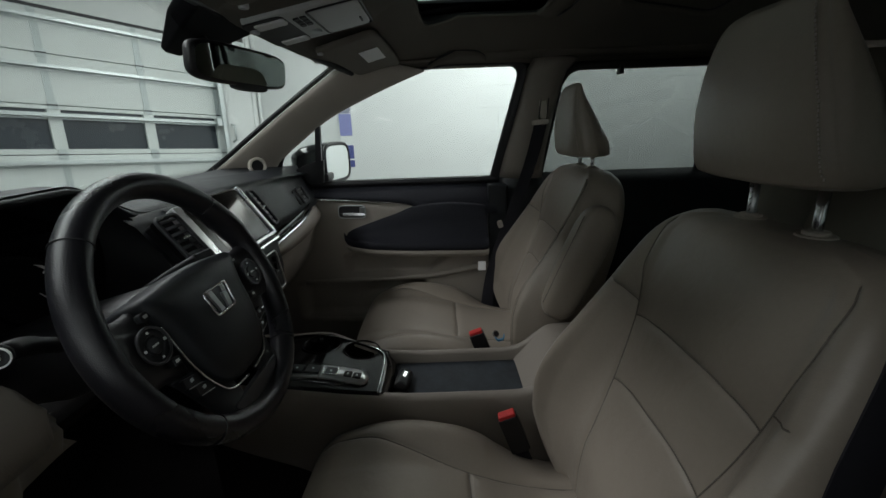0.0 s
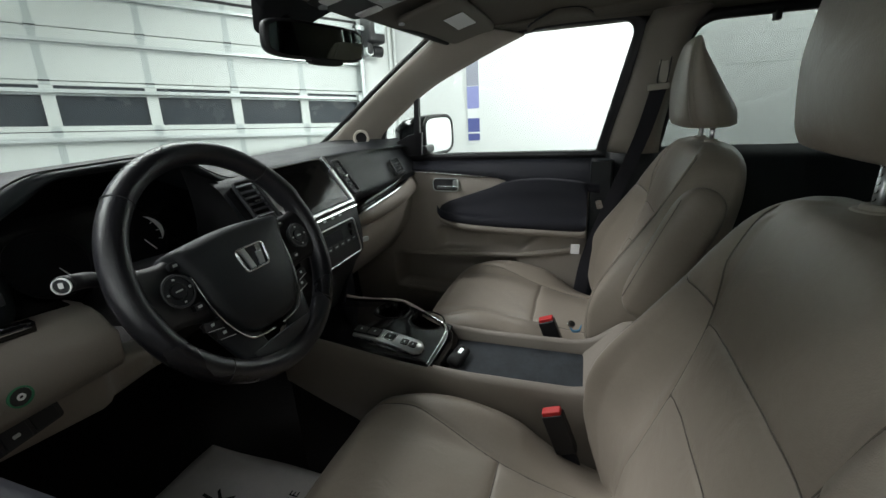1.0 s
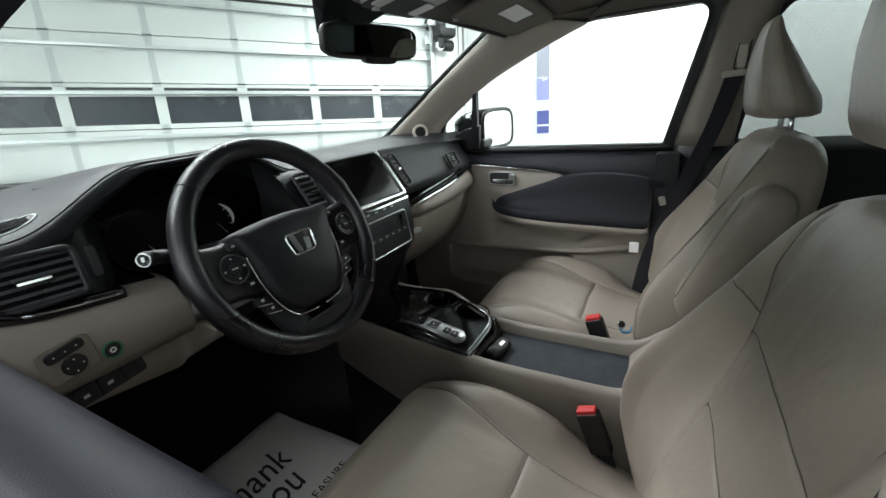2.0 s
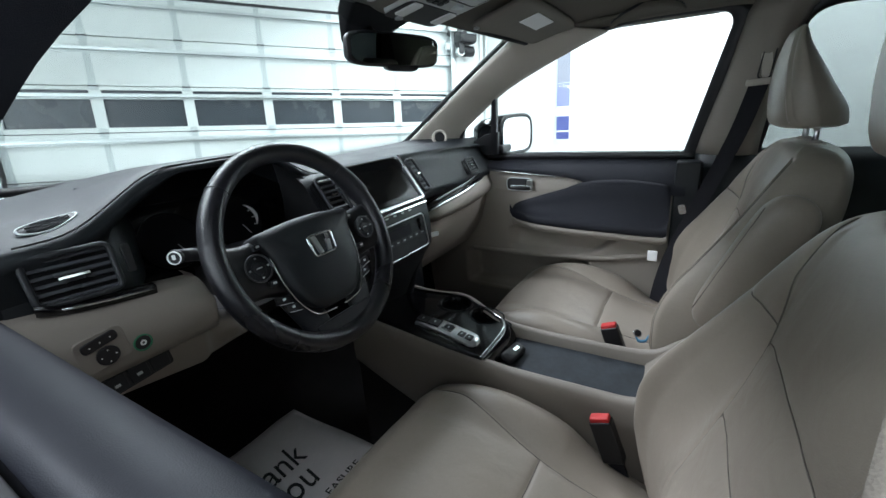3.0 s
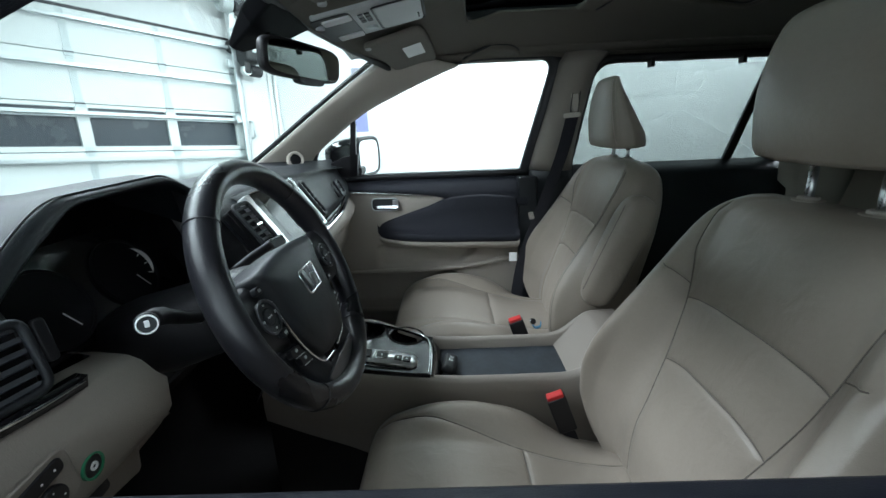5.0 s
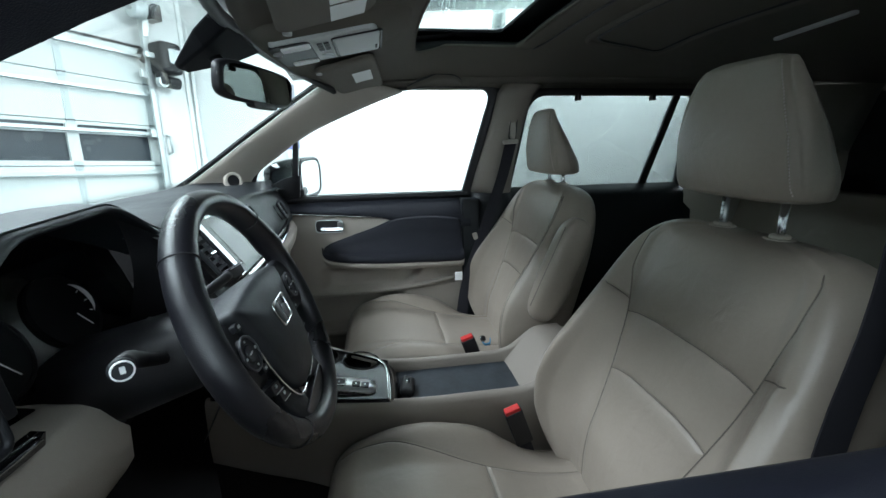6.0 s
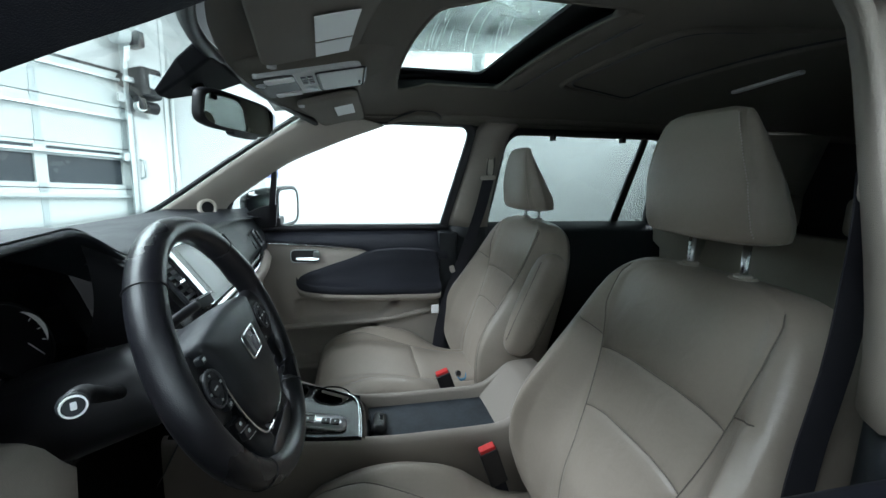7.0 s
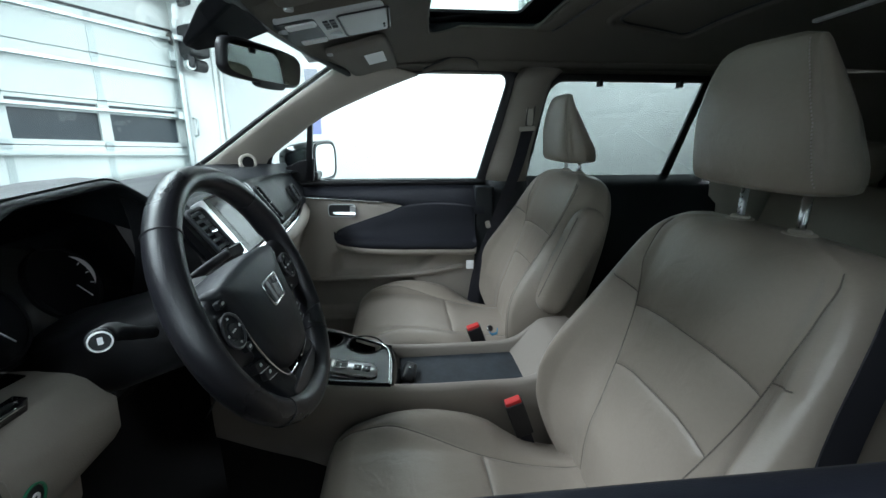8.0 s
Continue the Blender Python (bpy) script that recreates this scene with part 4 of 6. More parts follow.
def pad_row(y):
    e = ((y - C) / 0.62) ** 2
    g = 1 - float(smooth_step(0.45, 0.75, y))
    x0, z0 = -1.11 + 0.21 * e, (1.222 + 0.03 * e) * (1 - g) + (1.288 + 0.05 * (y - 0.2)) * g
    h = float(hood(y))
    deep = float(smooth_step(0.20, 0.31, y) * (1 - smooth_step(0.55, 0.70, y)))
    xr = -0.605 + 0.035 * min(e, 1.2) - 0.02 * h
    zr = 1.262 - 0.018 * e * (y > C) - 0.006 * e * (y < C) + 0.068 * h
    span = xr - x0
    mid = [(x0, y, z0), (x0 + 0.20 * span, y, z0 + 0.028 - 0.020 * g), (x0 + 0.60 * span, y, 1.268 + 0.036 * h + 0.010 * g), (x0 + 0.77 * span, y, 1.272 + 0.054 * h), (xr - 0.04, y, zr + 0.003), (xr - 0.004, y, zr)]
    lip = [(xr, y, zr - 0.008), (xr + 0.002, y, zr - 0.02), (xr - 0.012, y, zr - 0.036), (xr - 0.03, y, zr - 0.045), (xr - 0.05, y, zr - 0.048), (xr - 0.06, y, zr - 0.05)]
    d = 0.026 - 0.017 * float(smooth_step(0.32, 0.385, y))
    brow = [(xr + 0.006, y, zr - 0.25 * d), (xr + 0.012, y, zr - 0.75 * d), (xr + 0.004, y, zr - d - 0.004), (xr - 0.02 - 0.08 * deep, y, zr - d - 0.010), (xr - 0.05 - 0.09 * deep, y, zr - d - 0.016), (xr - 0.06 - 0.09 * deep, y, zr - d - 0.022)]
    w = 1 - float(smooth_step(0.60, 0.72, y))
    lip = [tuple(a + (b - a) * w for a, b in zip(u, v)) for u, v in zip(lip, brow)]
    p = float(smooth_step(0.96, 1.03, y))
    if p:
        bow = 0.012 * math.sin(math.pi * min(max((y - 1.0) / 0.6, 0), 1))
        soft = [(-0.602, y, 1.2465), (-0.590 + 0.5 * bow, y, 1.224), (-0.572 + bow, y, 1.188), (-0.556 + bow, y, 1.150), (-0.549 + bow, y, 1.124), (-0.575, y, 1.112)]
        lip = [tuple(a + (b - a) * p for a, b in zip(u, v)) for u, v in zip(lip, soft)]
    q = 1 - float(smooth_step(0.22, 0.29, y))
    if q:
        soft = [(xr + 0.006, y, zr - 0.008), (xr + 0.012, y, zr - 0.02), (xr + 0.002, y, zr - 0.034), (xr - 0.010, y, zr - 0.06), (xr - 0.016, y, zr - 0.09), (xr - 0.03, y, zr - 0.11)]
        lip = [tuple(a + (b - a) * q for a, b in zip(u, v)) for u, v in zip(lip, soft)]
    return mid + lip


def pad_z(x, y):
    """Height of the pad's top at a place."""
    row = pad_row(y)[:6]
    return float(np.interp(x, [q[0] for q in row], [q[2] for q in row]))


part("top_pad", grid([pad_row(float(y)) for y in YS]), SOFT_BLACK, dash, "soft black top pad")
part("stitch_line", tube([(pad_row(float(y))[5][0] + 0.004, float(y), pad_row(float(y))[5][2] + 0.0005) for y in np.linspace(0.13, 0.78, 60)], 0.0016, 5), DARK, dash)


# upper face below the pad (black), recessed behind the wheel for the gauges
def face_row(y, x_top, x_bot, z_top, z_bot):
    return [(x_top + (x_bot - x_top) * f + 0.012 * math.sin(math.pi * f), y, z_top + (z_bot - z_top) * f) for f in [i / 6 for i in range(7)]]


part("face", grid([face_row(float(y), -0.64, -0.60, 1.22, 1.04) for y in np.linspace(0.98, 1.60, 22)]), BLACK, dash, "black upper face")
left_face = []
for y in np.linspace(0.10, 0.335, 34):
    back = 0.008 + 0.11 * float(smooth_step(0.235, 0.335, y)) ** 1.3
    left_face.append([(a - back, float(y), c + 0.02 * float(hood(y)) * (1 - f)) for f, (a, b, c) in zip([i / 6 for i in range(7)], face_row(float(y), -0.60, -0.568, 1.25, 1.14))])
part("face", grid(left_face), BLACK, dash, "black vent face curving into the gauge recess")
part("face", grid([face_row(float(y), -0.745, -0.665, 1.30, 1.08) for y in np.linspace(0.27, 0.70, 14)]), GAUGE_DARK, dash, "gauge recess back")

# beige lower panels
low_rows = []
for y in np.linspace(1.085, 1.60, 26):
    b = 0.022 * math.sin(math.pi * min((y - 1.085) / 0.5, 1)) - 0.03 * float(smooth_step(1.13, 1.085, y))
    top = float(np.interp(y, [1.085, 1.15, 1.30, 1.48, 1.60], [1.070, 1.086, 1.102, 1.117, 1.122]))
    fold = 1.036 + 0.045 * (y - 1.16)
    low_rows.append([(-0.60, y, top + 0.003), (-0.560 + b, y, top), (-0.545 + b, y, top - 0.012), (-0.535 + b, y, 0.5 * (top + fold)), (-0.540 + b, y, fold + 0.012), (-0.552 + b, y, fold), (-0.60, y, fold - 0.006)])
part("lower_panel", grid(low_rows), VINYL, dash, "beige lower panel")
glove = []
for y in np.linspace(1.085, 1.58, 18):
    fold = 1.036 + 0.045 * (y - 1.16)
    b = -0.03 * float(smooth_step(1.13, 1.085, y))
    glove.append([(-0.60, y, fold - 0.002), (-0.560 + b, y, fold - 0.006), (-0.555 + b, y, fold - 0.02), (-0.572 + b, y, 0.96), (-0.61, y, 0.89), (-0.66, y, 0.83), (-0.74, y, 0.81)])
glove_box = part("glove_box", grid(glove), VINYL, dash, "beige glove box door")
part("latch", plate((-0.562, 1.125, 0.985), (0.5, 1, 0), (0, 0, 1), 0.05, 0.016, 0.01, 0.006), STILE, glove_box, "grey latch", smooth=False, bevel=0.002)
drv = []
for y in np.r_[np.linspace(0.09, 0.33, 12), np.linspace(0.334, 0.354, 9)]:
    drv.append([(-0.60, y, 1.163 - 0.125 * (y - 0.10)), (-0.552, y, 1.162 - 0.125 * (y - 0.10)), (-0.538, y, 1.155 - 0.125 * (y - 0.10)), (-0.523, y, 1.138 - 0.125 * (y - 0.10)), (-0.512, y, 1.10), (-0.515, y, 1.06), (-0.525, y, 1.045), (-0.55, y, 1.04)])
drv = [[(a - 0.05 * float(smooth_step(0.334, 0.354, b)) ** 2, b, c) for a, b, c in row] for row in drv]
part("lower_panel", grid(drv), VINYL, dash, "beige lower panel by the driver door")
drv2 = []
for y in np.r_[np.linspace(0.09, 0.315, 12), np.linspace(0.32, 0.46, 14)]:
    top, bot = 1.041 - 0.035 * float(smooth_step(0.33, 0.46, y)), 0.985 - 0.13 * (y - 0.17) + 0.02 * float(smooth_step(0.33, 0.46, y))
    d = 0.012 + 0.03 * float(smooth_step(0.32, 0.36, y)) + 0.05 * float(smooth_step(0.40, 0.46, y)) ** 2
    drv2.append([(-0.64, y, top + 0.004), (-0.556 - d, y, top), (-0.548 - d, y, top - 0.010), (-0.555 - d, y, bot + 0.008), (-0.566 - d, y, bot), (-0.62, y, bot - 0.012), (-0.70, y, bot - 0.02)])
part("knee_panel", grid(drv2), VINYL, dash, "beige knee panel")
drv3 = [[(-0.62, y, 1.0), (-0.64, y, 0.97), (-0.67, y, 0.95), (-0.71, y, 0.94)] for y in np.linspace(0.09, 0.70, 10)]
part("knee_cover", grid(drv3), CARPET, dash, "black knee cover")
part("under_cover", thick(grid([[(x, y, z) for y in np.linspace(0.09, 1.6, 6)] for x, z in ((-0.70, 0.945), (-0.80, 0.91), (-1.0, 0.88), (-1.33, 0.90))]), 0.01), CARPET, dash, "black under cover")
# column shroud
shroud = []
for x, w, h, z in ((-0.66, 0.075, 0.05, 1.095), (-0.56, 0.072, 0.058, 1.112), (-0.47, 0.062, 0.055, 1.14), (-0.435, 0.05, 0.045, 1.152)):
    shroud.append([(x, 0.462 + a * w, z + b * h) for a, b in ring_of(24, 3)])
part("column_shroud", grid(shroud, closed=True, caps=True), DARK, dash, "black column shroud")

# ---- centre stack ----
part("middle_fascia", grid([[(-0.64, y, 1.262), (-0.585, y, 1.262), (-0.57, y, 1.25), (-0.495, y, 1.135), (-0.485, y, 1.06), (-0.488, y, 1.005), (-0.52, y, 0.96), (-0.56, y, 0.90), (-0.59, y, 0.84), (-0.62, y, 0.78)] for y in np.linspace(0.715, 1.0, 12)]), BLACK, dash, "black centre stack")
SU = Vector((-0.085, 0, 0.125)).normalized()
SR = Vector((0, 1, 0))
sc = Vector((-0.518, 0.852, 1.205))
SN = SR.cross(SU)
screen = part("screen", plate(sc - SR * 0.010 + SU * 0.009, SR, SU, 0.222, 0.128, 0.02, 0.006), SCREEN, dash, "glossy black touch screen", smooth=False)
part("screen_glass", plate(sc - SR * 0.010 + SU * 0.009 + SN * 0.001, SR, SU, 0.178, 0.100, 0.002, 0.003), PIANO, screen, "glossy display glass", smooth=False)
for y, w, h in ((0.711, 0.024, 0.130), (0.966, 0.012, 0.142)):
    part("screen_strip", plate(sc + SR * (y - 0.852) + SU * 0.009 + SN * 0.005, SR, SU, w, h, 0.02, 0.005), SATIN, screen, "bright silver strip", smooth=False, bevel=0.003)
part("screen_strip", plate(sc - SU * 0.063 - SR * 0.010 + SN * 0.006, SR, SU, 0.250, 0.010, 0.02, 0.004), SATIN, screen, "bright silver strip", smooth=False, bevel=0.003)
part("screen_strip", plate(sc - SU * 0.078 - SR * 0.006 + SN * 0.004, SR, SU, 0.236, 0.004, 0.02, 0.002), CHROME, screen, "thin chrome line", smooth=False)
part("screen_strip", plate(sc + SU * 0.0755 - SR * 0.010 + SN * 0.002, SR, SU, 0.216, 0.0025, 0.02, 0.001), CHROME, screen, "thin chrome line", smooth=False)
# panel that leads from the gauge hood down to the vent beside the screen
cowl = []
for f in [i / 10 for i in range(11)]:
    top, foot = Vector((-0.622, 0.590, 1.300)).lerp(Vector((-0.590, 0.640, 1.262)), f), Vector((-0.640, 0.600, 1.130)).lerp(Vector((-0.520, 0.626, 1.120)), f)
    cowl.append([top.lerp(foot, g) + Vector((0.014, 0, 0)) * math.sin(math.pi * g) for g in [i / 8 for i in range(9)]])
part("cowl_panel", grid(cowl), GAUGE_DARK, dash, "black panel beside the gauges")
part("vent_panel", grid([[(-0.64, y, 1.262), (-0.592, y, 1.262), (-0.572, y, 1.248), (-0.506, y, 1.150), (-0.500, y, 1.125), (-0.54, y, 1.10)] for y in np.linspace(0.622, 0.720, 8)]), BLACK, dash, "black panel round the vent")


def vent(name, centre, right, up, w, h, slats, parent):
    c, r, u = Vector(centre), Vector(right).normalized(), Vector(up).normalized()
    n = r.cross(u)
    body = part(name, plate(c - n * 0.014, r, u, w, h, 0.015, 0.01), GAUGE_DARK, parent, "dark air vent", smooth=False)
    out = rounded([c + a * r * w / 2 + b * u * h / 2 for a, b in ((-1, -1), (1, -1), (1, 1), (-1, 1))], 0.012)
    part("surround", tube(out, 0.0045, 6, closed=True), BLACK, body)
    for k in range(slats):
        z = (k + 0.5) / slats - 0.5
        part("slat", turned(plate((0, 0, 0), (1, 0, 0), (0, 0.5, 0.85), w * 0.95, h / slats * 0.46, 0.0025, 0.001), Matrix.Translation(c - n * 0.003 + u * z * h) @ Matrix((r, -n, u)).transposed().to_4x4()), VENT_BLACK, body, smooth=False)
    part("tab", plate(c + n * 0.006, r, u, w * 0.36, 0.0035, 0.014, 0.0015), CHROME, body, "chrome tab", smooth=False)
    return body


vent("vent", (-0.545, 0.176, 1.203), (0.18, 1, 0), (-0.15, 0, 1), 0.097, 0.068, 6, dash)
vent("vent", sc + SR * (0.661 - 0.852) + SU * 0.012 + SN * 0.006, (0, 1, 0), SU, 0.058, 0.098, 7, dash)
vent("vent", sc + SR * (1.002 - 0.852) + SU * 0.006 + SN * 0.004, (-0.15, 1, 0), SU, 0.044, 0.105, 7, dash)
vent("vent", (-0.5475, 1.408, 1.183), (-0.12, 1, 0), (-0.52, 0, 1), 0.085, 0.056, 5, dash)
part("trim_strip", ribbon(line([(-0.560, 1.07, 1.082), (-0.545, 1.15, 1.100), (-0.538, 1.30, 1.115), (-0.556, 1.48, 1.129), (-0.60, 1.59, 1.132)], 20), (0.3, 0, 1), 0.030, 0.012), PIANO, dash, "glossy black strip")
part("trim_strip", ribbon(line([(-0.547, 1.10, 1.080), (-0.537, 1.16, 1.090), (-0.530, 1.30, 1.103), (-0.547, 1.48, 1.117), (-0.59, 1.58, 1.12)], 20), (0.3, 0, 1), 0.003, 0.012), CHROME, dash, "thin chrome strip")
part("trim_strip", ribbon(line([(-0.550, 0.125, 1.170), (-0.545, 0.16, 1.160), (-0.543, 0.21, 1.1535), (-0.548, 0.268, 1.1455)], 12), (0.25, 0, 1), 0.015, 0.012), PIANO, dash, "glossy black strip")
# chrome line, also standing in for the gloss reflection along this strip
part("trim_strip", ribbon(line([(-0.541, 0.150, 1.1615), (-0.537, 0.20, 1.155), (-0.543, 0.262, 1.1465)], 12), (-0.3, -0.6, 1), 0.0045, 0.006), CHROME, dash, "thin chrome strip")

# switches left of the wheel
recess = part("switch_recess", plate((-0.5095, 0.168, 1.096), (0, 1, 0.12), (0.05, 0, 1), 0.062, 0.056, 0.004, 0.012), VINYL, dash, "beige switch recess", smooth=False, bevel=0.002)
part("rocker", plate((-0.5065, 0.166, 1.110), (0, 1, 0.2), (0.05, 0, 1), 0.046, 0.016, 0.006, 0.007), DARK, recess, "black rocker", smooth=False, bevel=0.002)
pad4 = part("mirror_knob", disc((-0.506, 0.171, 1.086), (1, 0, -0.05), 0.0145, 0.008, 24), DARK, recess, "black mirror switch", smooth=False, bevel=0.002)
for dy, dz in ((0.009, 0), (-0.009, 0), (0, 0.009), (0, -0.009)):
    part("mark", disc((-0.5055, 0.171 + dy, 1.086 + dz), (1, 0, 0), 0.001, 0.001, 8), WHITE_MARK, pad4, smooth=False)
for dy in (-0.013, 0.0, 0.013):
    part("mark", disc((-0.506, 0.166 + dy, 1.110 + 0.2 * dy), (1, 0, 0), 0.0011, 0.001, 8), WHITE_MARK, recess, smooth=False)
eco = part("eco_button", disc((-0.512, 0.217, 1.081), (1, 0.05, 0), 0.0115, 0.008, 28), DARK, dash, "dark round button", smooth=False, bevel=0.002)
part("eco_ring", disc((-0.511, 0.217, 1.081), (1, 0.05, 0), 0.0132, 0.004, 28, hole=0.0112), GREEN, eco, "green ring", smooth=False)
part("mark", disc((-0.5105, 0.217, 1.081), (1, 0.05, 0), 0.0045, 0.001, 12, hole=0.002), WHITE_MARK, eco, smooth=False)
row = part("switch_row", plate((-0.553, 0.196, 1.018), (0, 1, 0.1), (-0.1, 0, 1), 0.135, 0.034, 0.006, 0.006), DARK, dash, "black switch row", smooth=False)
for k in range(4):
    at = Vector((-0.550, 0.148 + 0.032 * k, 1.013 + 0.0032 * k))
    part("key", plate(at, (0, 1, 0.1), (-0.1, 0, 1), 0.028, 0.028, 0.006, 0.003), BLACK, row, smooth=False, bevel=0.0015)
    if k < 3:
        part("mark", plate(at + Vector((0.0006, 0, -0.002)), (0, 1, 0.1), (-0.1, 0, 1), 0.008, 0.005, 0.001, 0.001), STILE, row, smooth=False)
# speaker grille on the pad
g0, g1 = Vector((-0.614, 0.155, 0)), Vector((-0.618, 0.220, 0))
ga = (g1 - g0).normalized()
gb = Vector((-ga.y, ga.x, 0))


def on_pad(a, b, lift):
    q = (g0 + g1) / 2 + ga * a + gb * b
    return Vector((q.x, q.y, pad_z(q.x, q.y) + lift))


oval = [(0.037 * a, 0.013 * b * (1 - 0.35 * abs(a))) for a, b in ring_of(28, 2.4)]
gr = part("defrost_grille", slab([on_pad(a * 0.95, b * 0.85, 0.0015) for a, b in oval], 0.01, (0, 0, -1)), DARK, dash, "black defrost grille", smooth=False)
part("grille_rim", tube([on_pad(a, b, 0.0008) for a, b in oval], 0.0017, 6, closed=True), STILE, gr, "grey rim")
for k in range(4):
    b = (k - 1.5) * 0.0045
    half = 0.030 - 0.008 * abs(k - 1.5)
    part("rib", tube([on_pad(a, b, 0.003) for a in (-half, -half / 2, 0, half / 2, half)], 0.0011, 5), VENT_BLACK, gr)
part("vent_wheel", plate((-0.546, 0.246, 1.205), (0.18, 1, 0), (-0.15, 0, 1), 0.012, 0.045, 0.006, 0.005), DARK, dash, "black vent thumbwheel", smooth=False, bevel=0.002)
part("hazard_strip", plate((-0.489, 0.852, 1.128), (0, 1, 0), (-0.3, 0, 1), 0.215, 0.03, 0.012, 0.006), DARK, dash, "dark button strip", smooth=False)
for k in range(4):
    part("strip_mark", plate((-0.4875, 0.80 + 0.035 * k, 1.128), (0, 1, 0), (-0.3, 0, 1), 0.012, 0.003, 0.001, 0.001), STILE, dash, smooth=False)

# climate panel under the screen
CU = Vector((-0.012, 0, 0.075)).normalized()
panel = part("climate_panel", plate((-0.478, 0.852, 1.062), (0, 1, 0), CU, 0.215, 0.096, 0.02, 0.012), BLACK, dash, "black climate panel", smooth=False)
part("rim", tube(rounded([Vector((-0.4765, 0.852, 1.062)) + SR * a + CU * b for a, b in ((-0.107, -0.047), (0.107, -0.047), (0.107, 0.047), (-0.107, 0.047))], 0.014), 0.002, 6, closed=True), SATIN, panel, "silver rim")

part("display", plate((-0.4765, 0.835, 1.083), (0, 1, 0), CU, 0.10, 0.028, 0.004, 0.003), SILL_GREY, panel, "dark climate display", smooth=False)
part("divider", plate((-0.4765, 0.852, 1.044), (0, 1, 0), CU, 0.205, 0.003, 0.004, 0.001), SATIN, panel, "silver line", smooth=False)
for k in range(7):
    part("key", plate((-0.4765, 0.764 + 0.029 * k, 1.058), (0, 1, 0), CU, 0.024, 0.013, 0.005, 0.002), VENT_BLACK, panel, smooth=False, bevel=0.001)
    part("mark", plate((-0.4755, 0.764 + 0.029 * k, 1.058), (0, 1, 0), CU, 0.010, 0.0025, 0.001, 0.001), STILE, panel, smooth=False)
for k in range(6):
    part("key", plate((-0.4745, 0.768 + 0.033 * k, 1.030), (0, 1, 0), CU, 0.028, 0.016, 0.005, 0.002), VENT_BLACK, panel, smooth=False, bevel=0.001)
for k in range(2):
    part("knob", disc((-0.4735, 0.935, 1.072 + 0.02 * k), (1, 0, 0.1), 0.0085, 0.01, 18), DARK, panel, smooth=False, bevel=0.001)
# beige flank between the fascia and the lower panel
part("flank", grid([[(-0.62, 0.995, z), (-0.505 - d, 0.995, z), (-0.500 - d, 1.012, z), (-0.535 - d, 1.06, z), (-0.60, 1.10, z)] for z, d in ((1.14, 0.05), (1.10, 0.02), (1.05, 0.01), (1.0, 0.012), (0.95, 0.03), (0.90, 0.055), (0.80, 0.09))]), BLACK, dash, "black flank")
part("flank_edge", tube(line([(-0.575, 1.092, 1.07), (-0.572, 1.088, 1.02), (-0.585, 1.08, 0.95), (-0.615, 1.07, 0.88), (-0.66, 1.06, 0.82)], 16), 0.007, 8), VINYL, dash, "beige panel edge")

# ---- steering wheel ----
WC = Vector((-0.383, 0.4595, 1.178))
WT = radians(22.6)
WN = Vector((math.cos(WT), 0, math.sin(WT)))
WR = Vector((0, 1, 0))
WU = Vector((-math.sin(WT), 0, math.cos(WT)))
wheel = thing("steering_wheel", WC - WN * 0.1, "black leather steering wheel with a chrome badge", "steering wheel")


def on_wheel(a, b, c=0.0):
    return WC + WR * a + WU * b + WN * c


rim_rows = []
for k in [2 * math.pi * i / 96 for i in range(96)]:
    ctr = 0.1717
    fat = 0.0178 + 0.0025 * math.exp(-((((k - math.radians(20)) % (2 * math.pi)) / 0.25) ** 2))
    out = Vector((math.cos(k), math.sin(k)))
    rim_rows.append([on_wheel(out.x * (ctr + fat * 0.95 * math.cos(j)), out.y * (ctr + fat * 0.95 * math.cos(j)), fat * 1.12 * math.sin(j)) for j in [2 * math.pi * i / 18 for i in range(18)]])
part("rim", grid(rim_rows, closed=True, wrap=True), WHEEL_LEATHER, wheel, "black leather rim")
for deg in (135, 45, 229, 311):
    k = radians(deg)
    ring = [on_wheel(math.cos(k) * (0.1717 + 0.0172 * math.cos(j)), math.sin(k) * (0.1717 + 0.0172 * math.cos(j)), 0.0202 * math.sin(j)) for j in [2 * math.pi * i / 20 for i in range(20)]]
    part("seam", tube(ring, 0.0012, 5, closed=True), DARK, wheel)
half_shield = [(0.0, -0.115), (0.046, -0.111), (0.075, -0.075), (0.086, -0.035), (0.089, 0.0), (0.106, 0.044), (0.0, 0.055)]
shield = [(a, b) for a, b in half_shield] + [(-a, b) for a, b in half_shield[-2:0:-1]]
shield = [(p.x, p.y) for p in rounded([(a, b, 0) for a, b in shield], [0.03, 0.02, 0.02, 0.03, 0.03, 0.012, 0.06, 0.012, 0.03, 0.03, 0.02, 0.02], 6)]
hub_rows = []
for c, s in ((-0.06, 0.9), (-0.03, 0.99), (-0.004, 1.0), (0.004, 0.985), (0.010, 0.95), (0.0145, 0.82), (0.018, 0.55), (0.019, 0.25)):
    hub_rows.append([on_wheel(a * s, -0.02 + (b + 0.02) * s, c) for a, b in shield])
part("airbag_cover", grid(hub_rows, closed=True, caps=True), BLACK, wheel, "black airbag cover")
